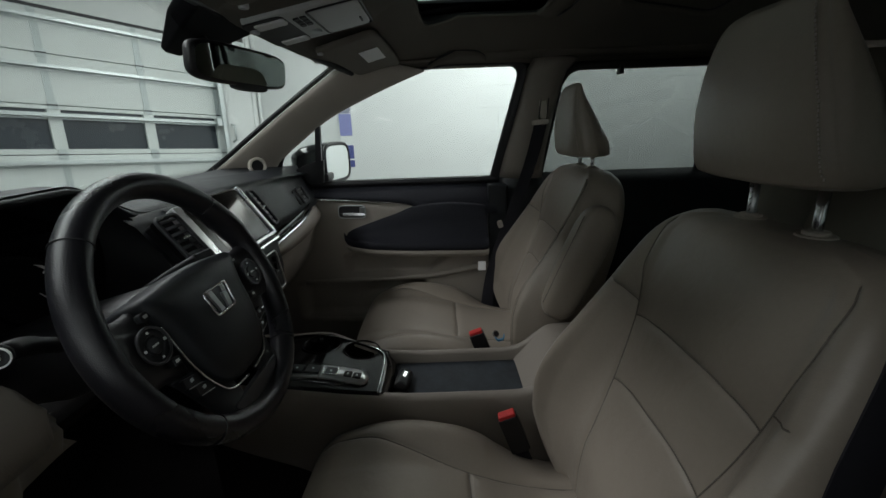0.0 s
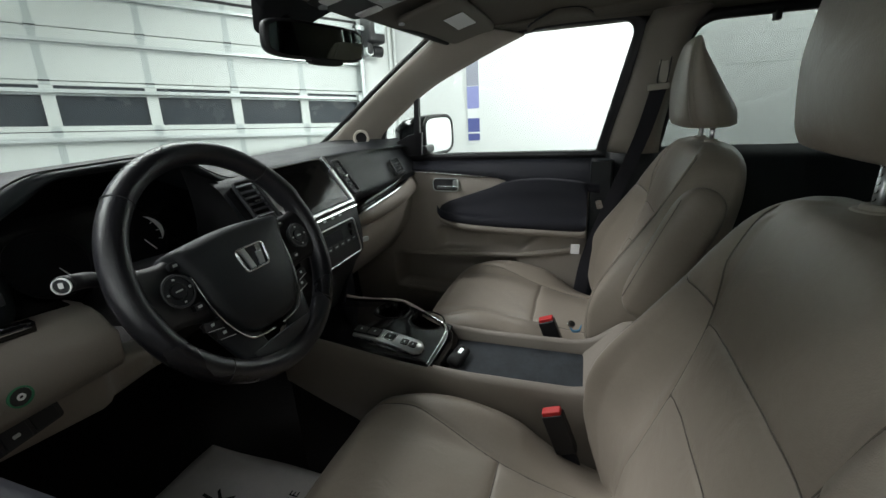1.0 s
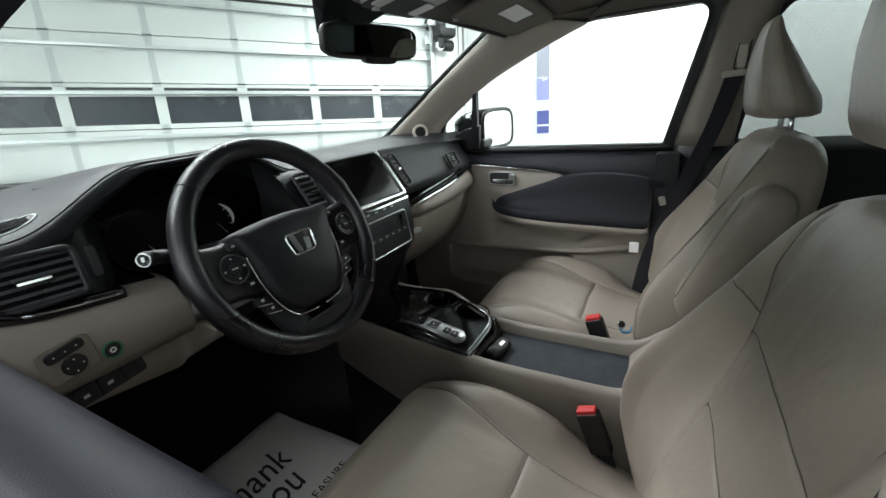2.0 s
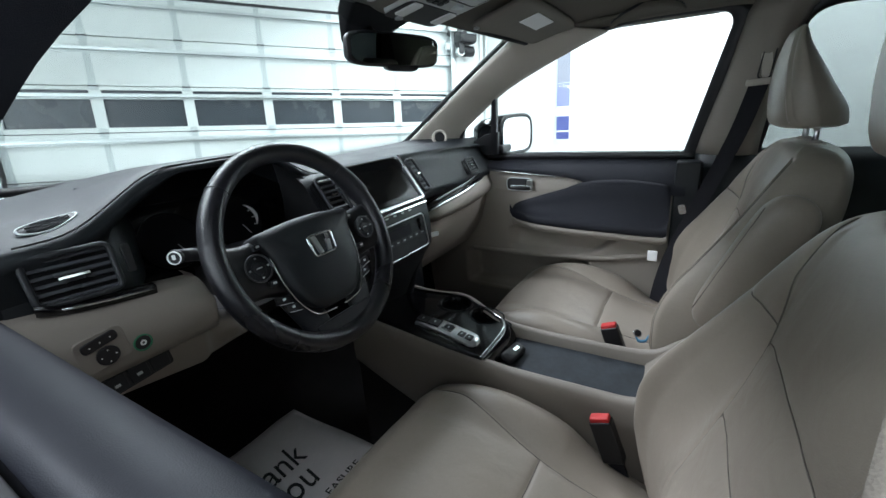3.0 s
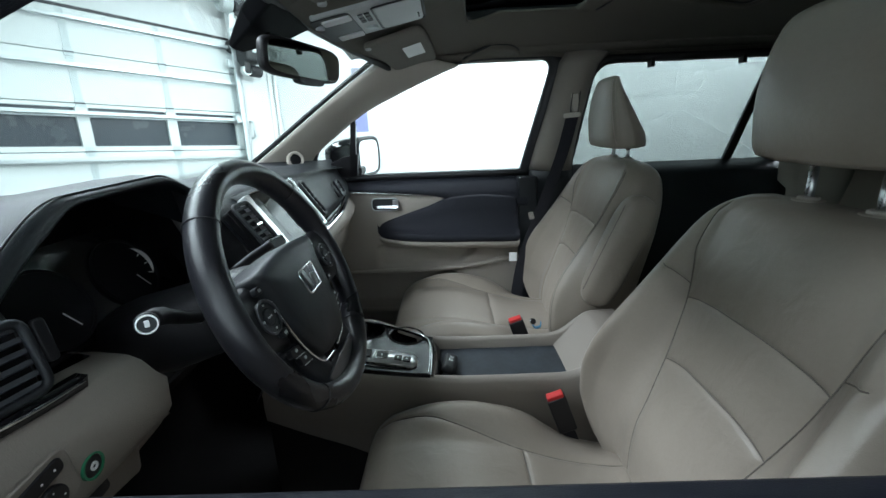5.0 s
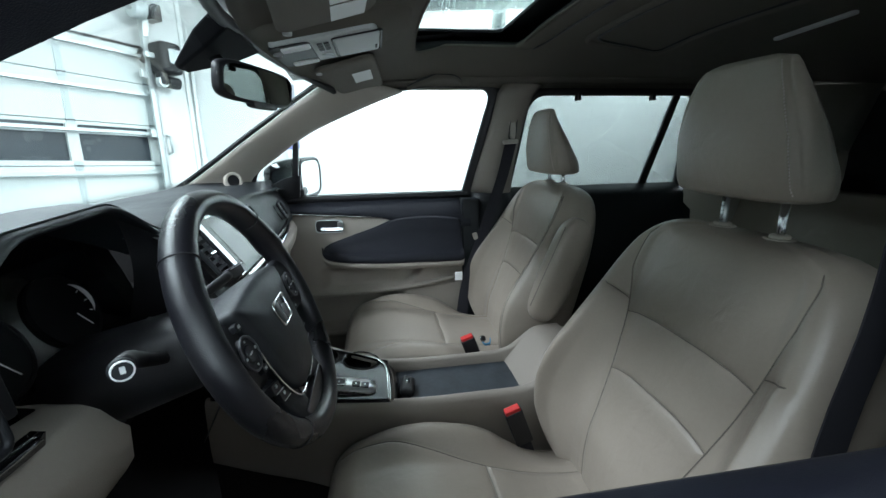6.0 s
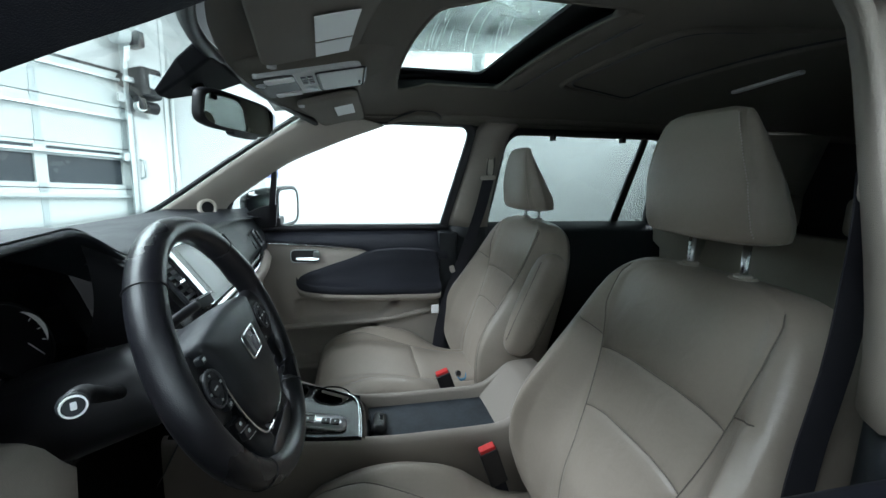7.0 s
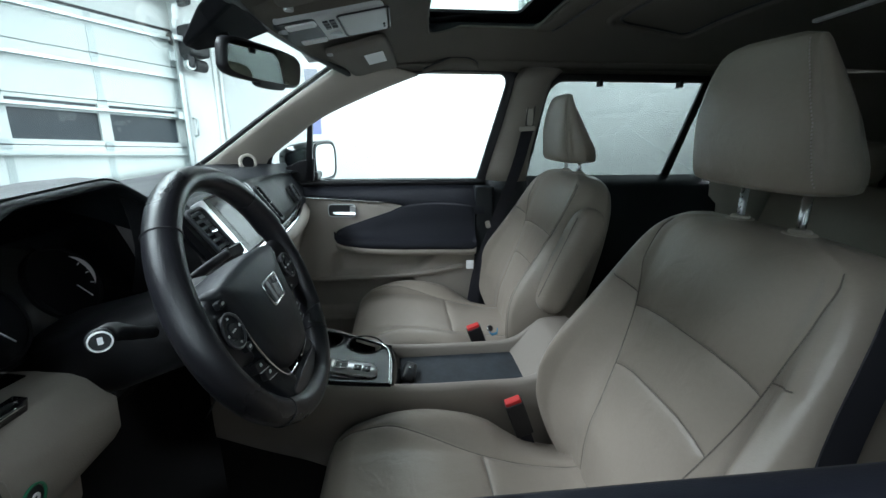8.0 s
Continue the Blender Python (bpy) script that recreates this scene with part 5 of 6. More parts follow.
for s, sw in ((-1, -0.117), (1, 0.129)):
    arm = []
    for f in [i / 7 for i in range(8)]:
        a = s * (0.07 + 0.095 * f)
        arm.append([on_wheel(a, -0.012 + 0.008 * f + b * (0.060 - 0.010 * math.sin(math.pi * f) - 0.010 * f), -0.022 + 0.018 * f + c * 0.014) for b, c in ring_of(16, 3)])
    spoke = part("spoke", grid(arm, closed=True, caps=True), DARK, wheel, "black spoke")
    part("bezel", tube([on_wheel(sw + 0.0215 * math.cos(k), -0.006 + 0.0215 * math.sin(k), 0.008) for k in [2 * math.pi * i / 40 for i in range(40)]], 0.0016, 6, closed=True), SPOKE_GREY, spoke, "grey switch bezel")
    pad = part("switch", merge(disc(on_wheel(sw, -0.006, 0.007), WN, 0.0205, 0.012, 32, hole=0.0112), disc(on_wheel(sw, -0.006, 0.0085), WN, 0.0104, 0.012, 28)), BLACK, spoke, "round switch pad", smooth=False, bevel=0.0015)
    for a, b, w, h in ((0, 0.0158, 0.003, 0.0025), (0, -0.0158, 0.003, 0.0025), (0.0158, 0, 0.0035, 0.0035), (-0.0158, 0, 0.003, 0.003), (0, 0, 0.010, 0.002)):
        part("mark", plate(on_wheel(sw + a, -0.006 + b, 0.0092), WR, WU, w, h, 0.001, 0.0005), PALE_GREY, pad, smooth=False)
    for a, b in ((0.103, 0.026), (0.102, -0.036)):
        part("button", plate(on_wheel(s * a, b, 0.006), WR, WU, 0.014, 0.010, 0.008, 0.003), BLACK, spoke, smooth=False, bevel=0.001)
        part("mark", plate(on_wheel(s * a, b, 0.0068), WR, WU, 0.006, 0.0035, 0.001, 0.0005), PALE_GREY, spoke, smooth=False)
    for a, b in ((0.096, -0.072), (0.086, -0.089)):
        part("button", plate(on_wheel(s * a, b + 0.004, 0.001), WR + WU * s * 0.22, WU, 0.026, 0.012, 0.008, 0.002), DARK, spoke, smooth=False, bevel=0.001)
        part("mark", plate(on_wheel(s * a, b - 0.003, 0.0022), WR + WU * s * 0.22, WU, 0.024, 0.0010, 0.001, 0.0004), PALE_GREY, spoke, smooth=False)
        part("mark", plate(on_wheel(s * (a + 0.001), b + 0.0055, 0.0022), WR, WU, 0.005, 0.004, 0.001, 0.0008), STILE, spoke, smooth=False)
    leg = []
    for f in [i / 8 for i in range(9)]:
        a, b = s * (0.066 - 0.018 * f), -0.062 - 0.100 * f
        leg.append([on_wheel(a + s * u * (0.034 - 0.012 * f), b, -0.018 + 0.012 * f + c * 0.011) for u, c in ring_of(18, 3)])
    part("lower_spoke", grid(leg, closed=True, caps=True), BLACK, wheel, "black lower spoke")
    strip = line([on_wheel(s * 0.0905, 0.005, 0.004), on_wheel(s * 0.088, -0.035, 0.004), on_wheel(s * 0.078, -0.075, 0.003), on_wheel(s * 0.048, -0.1155, 0.002), on_wheel(s * 0.010, -0.1205, 0.002)], 24)
    part("trim", tube(strip, 0.0019, 6), CHROME, wheel, "chrome trim line")
foot = rounded([on_wheel(a, b, 0.004) for a, b in ((-0.070, -0.133), (0.070, -0.133), (0.050, -0.158), (0.0, -0.163), (-0.050, -0.158))], 0.012)
part("lower_plate", slab(foot, 0.012, -WN), SPOKE_GREY, wheel, "grey plate at the foot of the wheel", smooth=False, bevel=0.002)
badge_pts = [(-0.024, -0.017), (0.024, -0.017), (0.028, 0.019), (-0.028, 0.019)]
badge = part("badge", tube(rounded([on_wheel(a + 0.004, -0.0075 + b, 0.0205) for a, b in badge_pts], 0.008), 0.0022, 6, closed=True), CHROME, wheel, "chrome badge")
for s in (-1, 1):
    part("bar", slab([on_wheel(0.004 + s * a, -0.0075 + b, 0.0225) for a, b in ((0.020, 0.017), (0.010, 0.017), (0.005, -0.014), (0.014, -0.014))], 0.004, -WN), SATIN, badge, smooth=False)
stalk = thing("indicator_stalk", (-0.47, 0.30, 1.19), "black indicator stalk with a white-ringed end", "stalk")
part("lever", tube(line([(-0.50, 0.43, 1.138), (-0.492, 0.37, 1.165), (-0.480, 0.305, 1.198), (-0.471, 0.281, 1.204)], 14), [0.008] * 7 + [0.009] * 3 + [0.0105] * 4, 12), DARK, stalk)
part("end_cap", disc((-0.467, 0.2725, 1.205), (0.6, -0.8, 0.1), 0.0115, 0.008, 24), BLACK, stalk, smooth=False, bevel=0.002)
part("mark", plate((-0.4650, 0.2702, 1.206), (0.8, 0.6, 0), (0, 0, 1), 0.0045, 0.007, 0.002, 0.001), WHITE_MARK, stalk, "grey mark", smooth=False)
part("ring", disc((-0.4655, 0.2708, 1.205), (0.6, -0.8, 0.1), 0.0102, 0.003, 28, hole=0.0088), WHITE_MARK, stalk, "white ring", smooth=False)
wiper = thing("wiper_stalk", (-0.47, 0.62, 1.19), "black wiper stalk behind the wheel", "stalk")
part("lever", tube(line([(-0.51, 0.53, 1.170), (-0.492, 0.575, 1.184), (-0.478, 0.610, 1.192)], 12), 0.008, 10), DARK, wiper)
part("end", plate((-0.470, 0.628, 1.194), (0.25, 1, 0.05), (-0.5, 0, 1), 0.040, 0.020, 0.014, 0.005), DARK, wiper, "flat black end with switch marks", smooth=False, bevel=0.002)
part("mark", plate((-0.4695, 0.628, 1.203), (0.25, 1, 0.05), (-0.5, 0, 1), 0.034, 0.0012, 0.001, 0.0005), PALE_GREY, wiper, smooth=False)

# gauges
gauges = thing("instrument_cluster", (-0.66, 0.47, 1.19), "dark instrument cluster behind the wheel, unlit", "gauges")
GN = Vector((0.9, 0, 0.42)).normalized()
part("lens", plate((-0.668, 0.45, 1.19), (0, 1, 0), (-0.42, 0, 0.9), 0.34, 0.14, 0.01, 0.03), PIANO, gauges, "glossy dark lens", smooth=False)
for cy, cx in ((0.36, -0.652), (0.503, -0.660)):
    hub = Vector((cx, cy, 1.188))
    up = Vector((-0.42, 0, 0.9)).normalized()
    part("dial_ring", disc(hub, GN, 0.055, 0.006, 36, hole=0.051), GAUGE_DARK, gauges, "dark dial ring", smooth=False)
    part("dial", disc(hub - GN * 0.002, GN, 0.051, 0.004, 36), GAUGE_DARK, gauges, "dark dial face", smooth=False)
    way = math.cos(radians(115)) * Vector((0, 1, 0)) + math.sin(radians(115)) * up
    part("needle", tube([hub - way * 0.038 + GN * 0.003, hub - way * 0.012 + GN * 0.003], 0.0009, 5), WHITE_MARK, gauges, "white needle")
    if cy > 0.4:
        for deg in (-25, 0, 25):
            way = math.cos(radians(deg)) * Vector((0, 1, 0)) + math.sin(radians(deg)) * up
            part("tick", tube([hub + way * 0.036, hub + way * 0.041], 0.0009, 5), WHITE_MARK, gauges)
        # glare on the lit side of the dial ring, drawn as a white crescent
        bow = [[hub + (math.cos(radians(d)) * Vector((0, 1, 0)) + math.sin(radians(d)) * up) * (0.041 + k * 0.009 * math.sin(math.pi * (d + 30) / 80)) + GN * 0.002 for k in (0, 0.5, 1)] for d in range(-30, 51, 5)]
        part("dial_glare", grid(bow), WHITE_MARK, gauges, "white crescent for the glare on the dial's edge")

# ---- centre console ----
console = thing("centre_console", (-0.1, C, 0.4), "beige centre console with a black tray", "console")
CX = np.linspace(-0.62, 0.30, 56)


def rim_z(x):
    return curve([-0.62, -0.45, -0.22, -0.1, 0.10, 0.15, 0.19, 0.23, 0.30], [0.86, 0.835, 0.806, 0.80, 0.801, 0.812, 0.842, 0.868, 0.872])(x)


def spread_at(x):
    """How much the console widens towards the dashboard on the passenger side."""
    return 0.085 * smooth_step(-0.20, -0.44, x) + 0.015 * smooth_step(-0.44, -0.62, x)


def far_drop(x):
    """How much lower the passenger side of the console runs towards the dashboard."""
    return 0.045 * smooth_step(-0.36, -0.62, x)


for s in (-1, 1):
    rows, cloth = [], []
    foot = curve([-0.62, -0.52, -0.42, -0.30, 0.30], [0.70, 0.655, 0.615, 0.56, 0.50])
    for x in CX:
        z, low = float(rim_z(x)), float(foot(x))
        wide = float(spread_at(x)) if s > 0 else 0.0
        z -= float(far_drop(x)) if s > 0 else 0.0
        y = C + s * (0.106 + wide)
        crease = 0.004 * math.exp(-(((x + 0.245) / 0.006) ** 2)) * (z - 0.02 > 0.7)
        inner = 0.045 if s < 0 or x > -0.215 else 0.010
        rows.append([(x, C + s * (0.086 + wide), z - inner), (x, C + s * (0.0875 + wide), z - 0.008), (x, C + s * (0.091 + wide), z - 0.002), (x, C + s * (0.097 + wide), z), (x, y, z - 0.003), (x, y + s * 0.006, z - 0.012), (x, y + s * 0.009 - s * crease, z - 0.04), (x, y + s * 0.012 - s * crease, z - 0.08), (x, y + s * 0.014, 0.5 * (z - 0.08 + low)), (x, y + s * 0.012, low + 0.006), (x, y + s * 0.006, low)])
        cloth.append([(x, y + s * 0.006, low + 0.002), (x, y + s * 0.002, low - 0.03), (x, y + s * 0.004, 0.38)])
    part("side_panel", grid(rows), VINYL, console, "beige side panel")
    part("lower_cover", grid(cloth), CARPET, console, "dark carpeted lower cover")
part("tray", box(-0.215, 0.138, C - 0.087, C + 0.087, 0.755, 0.765), DARK, console, "dark tray", smooth=False)
part("tray_mat", box(-0.205, 0.134, C - 0.084, C + 0.084, 0.765, 0.770), TRAY_WEAVE, console, "dark grained tray mat", smooth=False)
back = []
for y in np.linspace(C - 0.0885, C + 0.0885, 14):
    e = 0.006 * abs((y - C) / 0.0885) ** 6
    back.append([(0.128, y, 0.762), (0.135, y, 0.772 + e), (0.150, y, 0.788 + e), (0.172, y, 0.813 + e), (0.196, y, 0.842 + e), (0.214, y, 0.862 + e), (0.232, y, 0.869), (0.262, y, 0.871), (0.30, y, 0.871), (0.318, y, 0.86), (0.325, y, 0.83), (0.325, y, 0.4)])
part("rear_block", grid(back), VINYL, console, "beige rear block")


# shifter deck with cup holders
def deck_z(x, y):
    across = min(max((y - C + 0.10) / 0.22, 0.0), 1.0)
    return float(rim_z(x)) + 0.002 - float(far_drop(x)) * across


CUPS = ((-0.286, 0.955, 0.048), (-0.400, 0.972, 0.052))
near_edge = curve([-0.61, -0.225, -0.19], [C - 0.104, C - 0.104, C - 0.104])
far_edge = curve([-0.61, -0.50, -0.44, -0.40, -0.35, -0.30, -0.25, -0.215], [C + 0.178, C + 0.172, C + 0.166, C + 0.158, C + 0.144, C + 0.126, C + 0.104, C + 0.09])
deck_rows = []
for x in np.linspace(-0.61, -0.212, 112):
    a, b = float(near_edge(x)), float(far_edge(x))
    row = [(x, a, deck_z(x, a) - 0.03)]
    for y in np.linspace(a, b, 76):
        sink = max(float(smooth_step(r, r - 0.004, math.hypot(x - cx, y - cy))) for cx, cy, r in CUPS)
        edge = min(y - a, 0.01) / 0.01
        row.append((x, float(y), deck_z(x, float(y)) - 0.004 * (1 - edge) ** 2 - 0.06 * sink))
    deck_rows.append(row + [(x, b, deck_z(x, b) - 0.03)])
deck = part("deck", grid(deck_rows), DECK_BLACK, console, "glossy black shifter deck")
# raised black border along the far side and the tray, with a bright line inside it
border = line([(-0.61, C + 0.172), (-0.50, C + 0.166), (-0.44, C + 0.160), (-0.40, C + 0.152), (-0.35, C + 0.138), (-0.30, C + 0.120), (-0.262, C + 0.102), (-0.236, C + 0.085), (-0.222, C + 0.060), (-0.2165, C + 0.02), (-0.216, C - 0.03), (-0.217, C - 0.102)], 60)
border_rows = []
for k, p in enumerate(border):
    p, q = Vector((*p, 0)), Vector((*border[min(k + 1, 59)], 0)) - Vector((*border[max(k - 1, 0)], 0))
    out = Vector((-q.y, q.x, 0)).normalized()
    wide = 0.010 + 0.021 * float(smooth_step(0.45, 0.72, k / 59))
    z = deck_z(p.x, p.y)
    border_rows.append([p + out * wide * f + Vector((0, 0, max(z + h, 0.762))) for f, h in ((0, -0.004), (0.03, 0.003), (0.12, 0.004), (0.35, -0.001), (0.7, -0.012), (1.0, -0.026), (1.12, -0.06))])
part("deck_border", grid(border_rows), PIANO, deck, "raised glossy black border")
part("deck_rim", tube([(p[0], p[1], deck_z(*p) + 0.003) for p in border[34:]], [0.0012 + 0.0024 * math.exp(-(((i - 7) / 5) ** 2)) for i in range(26)], 8), CHROME, deck, "bright deck rim")
part("deck_rim", tube([(p[0], p[1] - 0.001, deck_z(*p) + 0.004) for p in border[:35]], 0.0009, 6), CHROME, deck, "thin bright line")
for cx, cy, r in CUPS:
    part("cup_ring", tube([(cx + r * math.cos(k), cy + r * math.sin(k), deck_z(cx + r * math.cos(k), cy + r * math.sin(k)) + 0.0005) for k in [2 * math.pi * i / 40 for i in range(40)]], 0.0022, 6, closed=True), PIANO, deck, "glossy black cup ring")
    part("cup_floor", disc((cx, cy, deck_z(cx, cy) - 0.057), (0, 0, 1), r - 0.004, 0.004, 32), CARPET, deck, "dark cup floor", smooth=False)


def on_shift(f, a, h):
    """A place on the sloping shifter plate: f along it, a across, h above."""
    x = -0.440 + 0.193 * f
    y = 0.824 - 0.010 * f + a * (0.021 + 0.004 * f)
    return Vector((x, y, deck_z(x, 0.82) + 0.008 + 0.006 * math.sin(math.pi * f) + 0.003 * a + h))


def shift_rows(f0, f1, a0, a1, h, n=16):
    """A strip of the shifter plate with its rear end rounded."""
    rows = []
    for f in np.linspace(f0, f1, n):
        full = 1 - max(0.0, (f - 0.90) / 0.10) ** 2.5 * 0.55
        rows.append([on_shift(f, a0 * full, h - 0.014), on_shift(f, a0 * full, h - 0.001), on_shift(f, a0 * 0.96 * full, h), on_shift(f, a1 * 0.96 * full, h), on_shift(f, a1 * full, h - 0.001), on_shift(f, a1 * full, h - 0.014)])
    rows.insert(0, [p - Vector((0.001, 0, 0.012)) for p in rows[0]])
    rows.append([p + Vector((0.001, 0, -0.012)) for p in rows[-1]])
    return rows


shifter = part("shifter", grid(shift_rows(0.0, 1.0, -1.0, 1.03, -0.004, 24)), PIANO, console, "push-button shifter on a glossy black body")
part("shift_plate", grid(shift_rows(0.40, 1.0, -1.0, 0.95, 0.0, 20)), SATIN, shifter, "satin silver plate round the rear keys", bevel=0.0)
part("shift_plate", grid(shift_rows(0.03, 0.41, -1.0, -0.62, 0.0, 8)), SATIN, shifter, "silver edge beside the front keys")
part("shift_edge", tube([on_shift(f, -1.22, -0.010) for f in np.linspace(0.10, 0.96, 20)], 0.0012, 6), CHROME, shifter, "bright lower edge line")
along = Vector((0.193, -0.010, -0.020))
for f, l, w in ((0.11, 0.034, 1.45), (0.315, 0.034, 1.45), (0.545, 0.028, 1.15), (0.755, 0.020, 0.95), (0.868, 0.020, 0.95)):
    wide = w * (0.0185 + 0.005 * f)
    c = on_shift(f, 0.12 if f < 0.4 else 0.0, 0.003 if f < 0.6 else 0.0018)
    key = part("key", plate(c, along, (0, 1, 0.05), l, wide, 0.010, 0.004), DARK, shifter, "black shift key", smooth=False, bevel=0.0015)
    part("mark", plate(c + Vector((0, 0, 0.0007)), along, (0, 1, 0.05), 0.004, 0.006, 0.001, 0.001), STILE, key, smooth=False)
    if 0.5 < f < 0.6:
        part("key_rim", tube(rounded([c + along.normalized() * a * 0.017 + Vector((0, b * (wide / 2 + 0.002), 0)) for a, b in ((-1, -1), (1, -1), (1, 1), (-1, 1))], 0.005), 0.0014, 6, closed=True), CHROME, key, "bright key rim")
fob = thing("key_fob", (-0.165, 0.852, 0.772), "black key fob with a silver mark in the tray", "key fob")
fm = Matrix.Translation((-0.165, 0.850, 0.785)) @ Matrix.Rotation(radians(18), 4, "Y") @ Matrix.Rotation(radians(-8), 4, "Z")
part("case", turned(box(-0.018, 0.018, -0.040, 0.040, -0.011, 0.011), fm), DARK, fob, bevel=0.010, smooth=False)
part("emblem", turned(box(-0.005, 0.005, -0.004, 0.020, 0.0105, 0.0122), fm), CHROME, fob, "silver mark", bevel=0.0008, smooth=False)
part("button", turned(box(-0.007, 0.007, -0.030, -0.016, 0.0105, 0.0118), fm), BLACK, fob, "black button", bevel=0.001, smooth=False)

# ---- seats ----


BACK_Z = [0.66, 0.70, 0.74, 0.80, 0.85, 0.90, 0.95, 1.00, 1.05, 1.10, 1.15, 1.20, 1.225, 1.245, 1.253]
BACK_W = [0.205, 0.240, 0.255, 0.268, 0.272, 0.272, 0.270, 0.267, 0.262, 0.254, 0.243, 0.223, 0.203, 0.165, 0.125]
BACK_F = [0.200, 0.190, 0.191, 0.200, 0.218, 0.238, 0.258, 0.276, 0.292, 0.306, 0.320, 0.338, 0.350, 0.366, 0.382]
CREST_X = [0.180, 0.160, 0.146, 0.134, 0.135, 0.146, 0.170, 0.204, 0.238, 0.270, 0.300, 0.330, 0.348, 0.366, 0.382]
CREST_U = [0.185, 0.215, 0.232, 0.244, 0.244, 0.238, 0.231, 0.224, 0.217, 0.210, 0.203, 0.190, 0.173, 0.138, 0.098]
BACK_R = [0.300, 0.330, 0.345, 0.362, 0.375, 0.388, 0.402, 0.416, 0.430, 0.442, 0.452, 0.456, 0.452, 0.440, 0.412]
BACK_SEAMS = [
    [(0.158, 1.243), (0.176, 1.21), (0.176, 1.16), (0.166, 1.11), (0.155, 1.055), (0.145, 1.00), (0.131, 0.936), (0.114, 0.85), (0.104, 0.75), (0.100, 0.69)],
    [(0.159, 1.078), (0.19, 1.094), (0.235, 1.110)],
    [(0.0, 1.069), (0.06, 1.068), (0.11, 1.063), (0.155, 1.053)],
    [(0.0, 0.953), (0.06, 0.952), (0.10, 0.946), (0.131, 0.936)],
]
CUSH_SEAMS = [
    [(-0.325, 0.212), (-0.29, 0.208), (-0.216, 0.196), (-0.158, 0.176), (-0.083, 0.152), (-0.016, 0.134), (0.02, 0.127), (0.10, 0.119), (0.20, 0.115)],
    [(-0.018, 0.0), (-0.015, 0.06), (-0.016, 0.134)],
]
BACK_CURVES = [curve(BACK_Z, v) for v in (BACK_W, BACK_F, CREST_X, CREST_U, BACK_R)]


def back_section(z, n):
    """Half a section of the backrest at height z, from the middle of the face over the bolster to the middle of the rear: (across, x)."""
    w, f, cx, cu, r = (float(c(z)) for c in BACK_CURVES)
    s = min(0.150, cu - 0.03)
    return line([(0, f - 0.007), (0.55 * s, f - 0.005), (s, f + 0.001), (cu - 0.024, cx + 0.45 * max(f - cx, 0.004)), (cu, cx), (cu + 0.55 * (w - cu), cx + 0.012), (w, cx + 0.40 * (r - cx)), (w - 0.004, cx + 0.75 * (r - cx)), (w - 0.030, r - 0.008), (0.55 * w, r + 0.004), (0, r + 0.008)], n)


def backrest(cy, dz):
    n, rows = 190, []
    zs = np.r_[np.linspace(0.66, 1.20, 210), np.linspace(1.2022, 1.253, 30)]
    for z in zs:
        half = back_section(z, n)
        u, x = half[:, 0], half[:, 1].copy()
        front = np.arange(n) < np.argmax(u)
        weight = np.where(front, 1 - smooth_step(float(BACK_CURVES[3](z)) - 0.004, float(BACK_CURVES[3](z)) + 0.02, u), 0)
        x = x + weight * seam_depth(u, np.full(u.shape, z), BACK_SEAMS, 0.0046, 0.0034)
        ring = np.r_[np.stack([x, u + cy], 1), np.stack([x[-2:0:-1], cy - u[-2:0:-1]], 1)]
        rows.append(np.c_[ring, np.full(len(ring), z + dz)])
    return grid(rows, closed=True, caps=True)


def on_back(u, z):
    """x of the backrest's face at a place across and up."""
    half = back_section(z, 160)
    k = int(np.argmax(half[:, 0]))
    return float(np.interp(abs(u), half[: k + 1, 0], half[: k + 1, 1]))


def back_seam(seam, side, cy, dz, n=40):
    """A sewn line sunk in the backrest's face."""
    pts = line(seam, n)
    return tube([(on_back(u, z) + float(seam_depth(np.array([u]), np.array([z]), BACK_SEAMS, 0.0046, 0.0034)[0]) - 0.0009, cy + side * u, z + dz) for u, z in pts], 0.0011, 5)


CUSH_X = [-0.360, -0.352, -0.335, -0.29, -0.20, -0.12, -0.05, 0.01, 0.06, 0.11, 0.17, 0.24]
CUSH_TOP = [0.665, 0.695, 0.724, 0.750, 0.759, 0.752, 0.739, 0.727, 0.715, 0.706, 0.70, 0.70]
CUSH_WING = [0, 0.002, 0.008, 0.018, 0.036, 0.044, 0.042, 0.030, 0.006, -0.015, -0.022, -0.02]


CUSH_W = curve([-0.360, -0.352, -0.335, -0.29, -0.18, -0.02, 0.10, 0.20, 0.24], [0.215, 0.240, 0.258, 0.268, 0.272, 0.270, 0.26, 0.24, 0.22])
CUSH_LOW = curve([-0.360, -0.335, -0.29, -0.18, 0.24], [0.62, 0.58, 0.57, 0.555, 0.55])
CUSH_HIGH, CUSH_RISE = curve(CUSH_X, CUSH_TOP), curve(CUSH_X, CUSH_WING)


def cushion_z(x, across, along):
    """Height of the cushion's skin at x for places of its section."""
    t, b = CUSH_HIGH(x), CUSH_LOW(x)
    z = (t + b) / 2 + along * (t - b) / 2
    puff = CUSH_RISE(x) * smooth_step(0.46, 0.84, np.abs(across)) * np.minimum(1, along * 1.6) + 0.004 * np.cos(np.clip(across / 0.5, -1, 1) * math.pi / 2)
    sink = seam_depth(np.full(np.shape(across), x), np.abs(across) * CUSH_W(x), CUSH_SEAMS, 0.0052, 0.0034)
    return z + np.where(along > 0, puff - sink, 0)


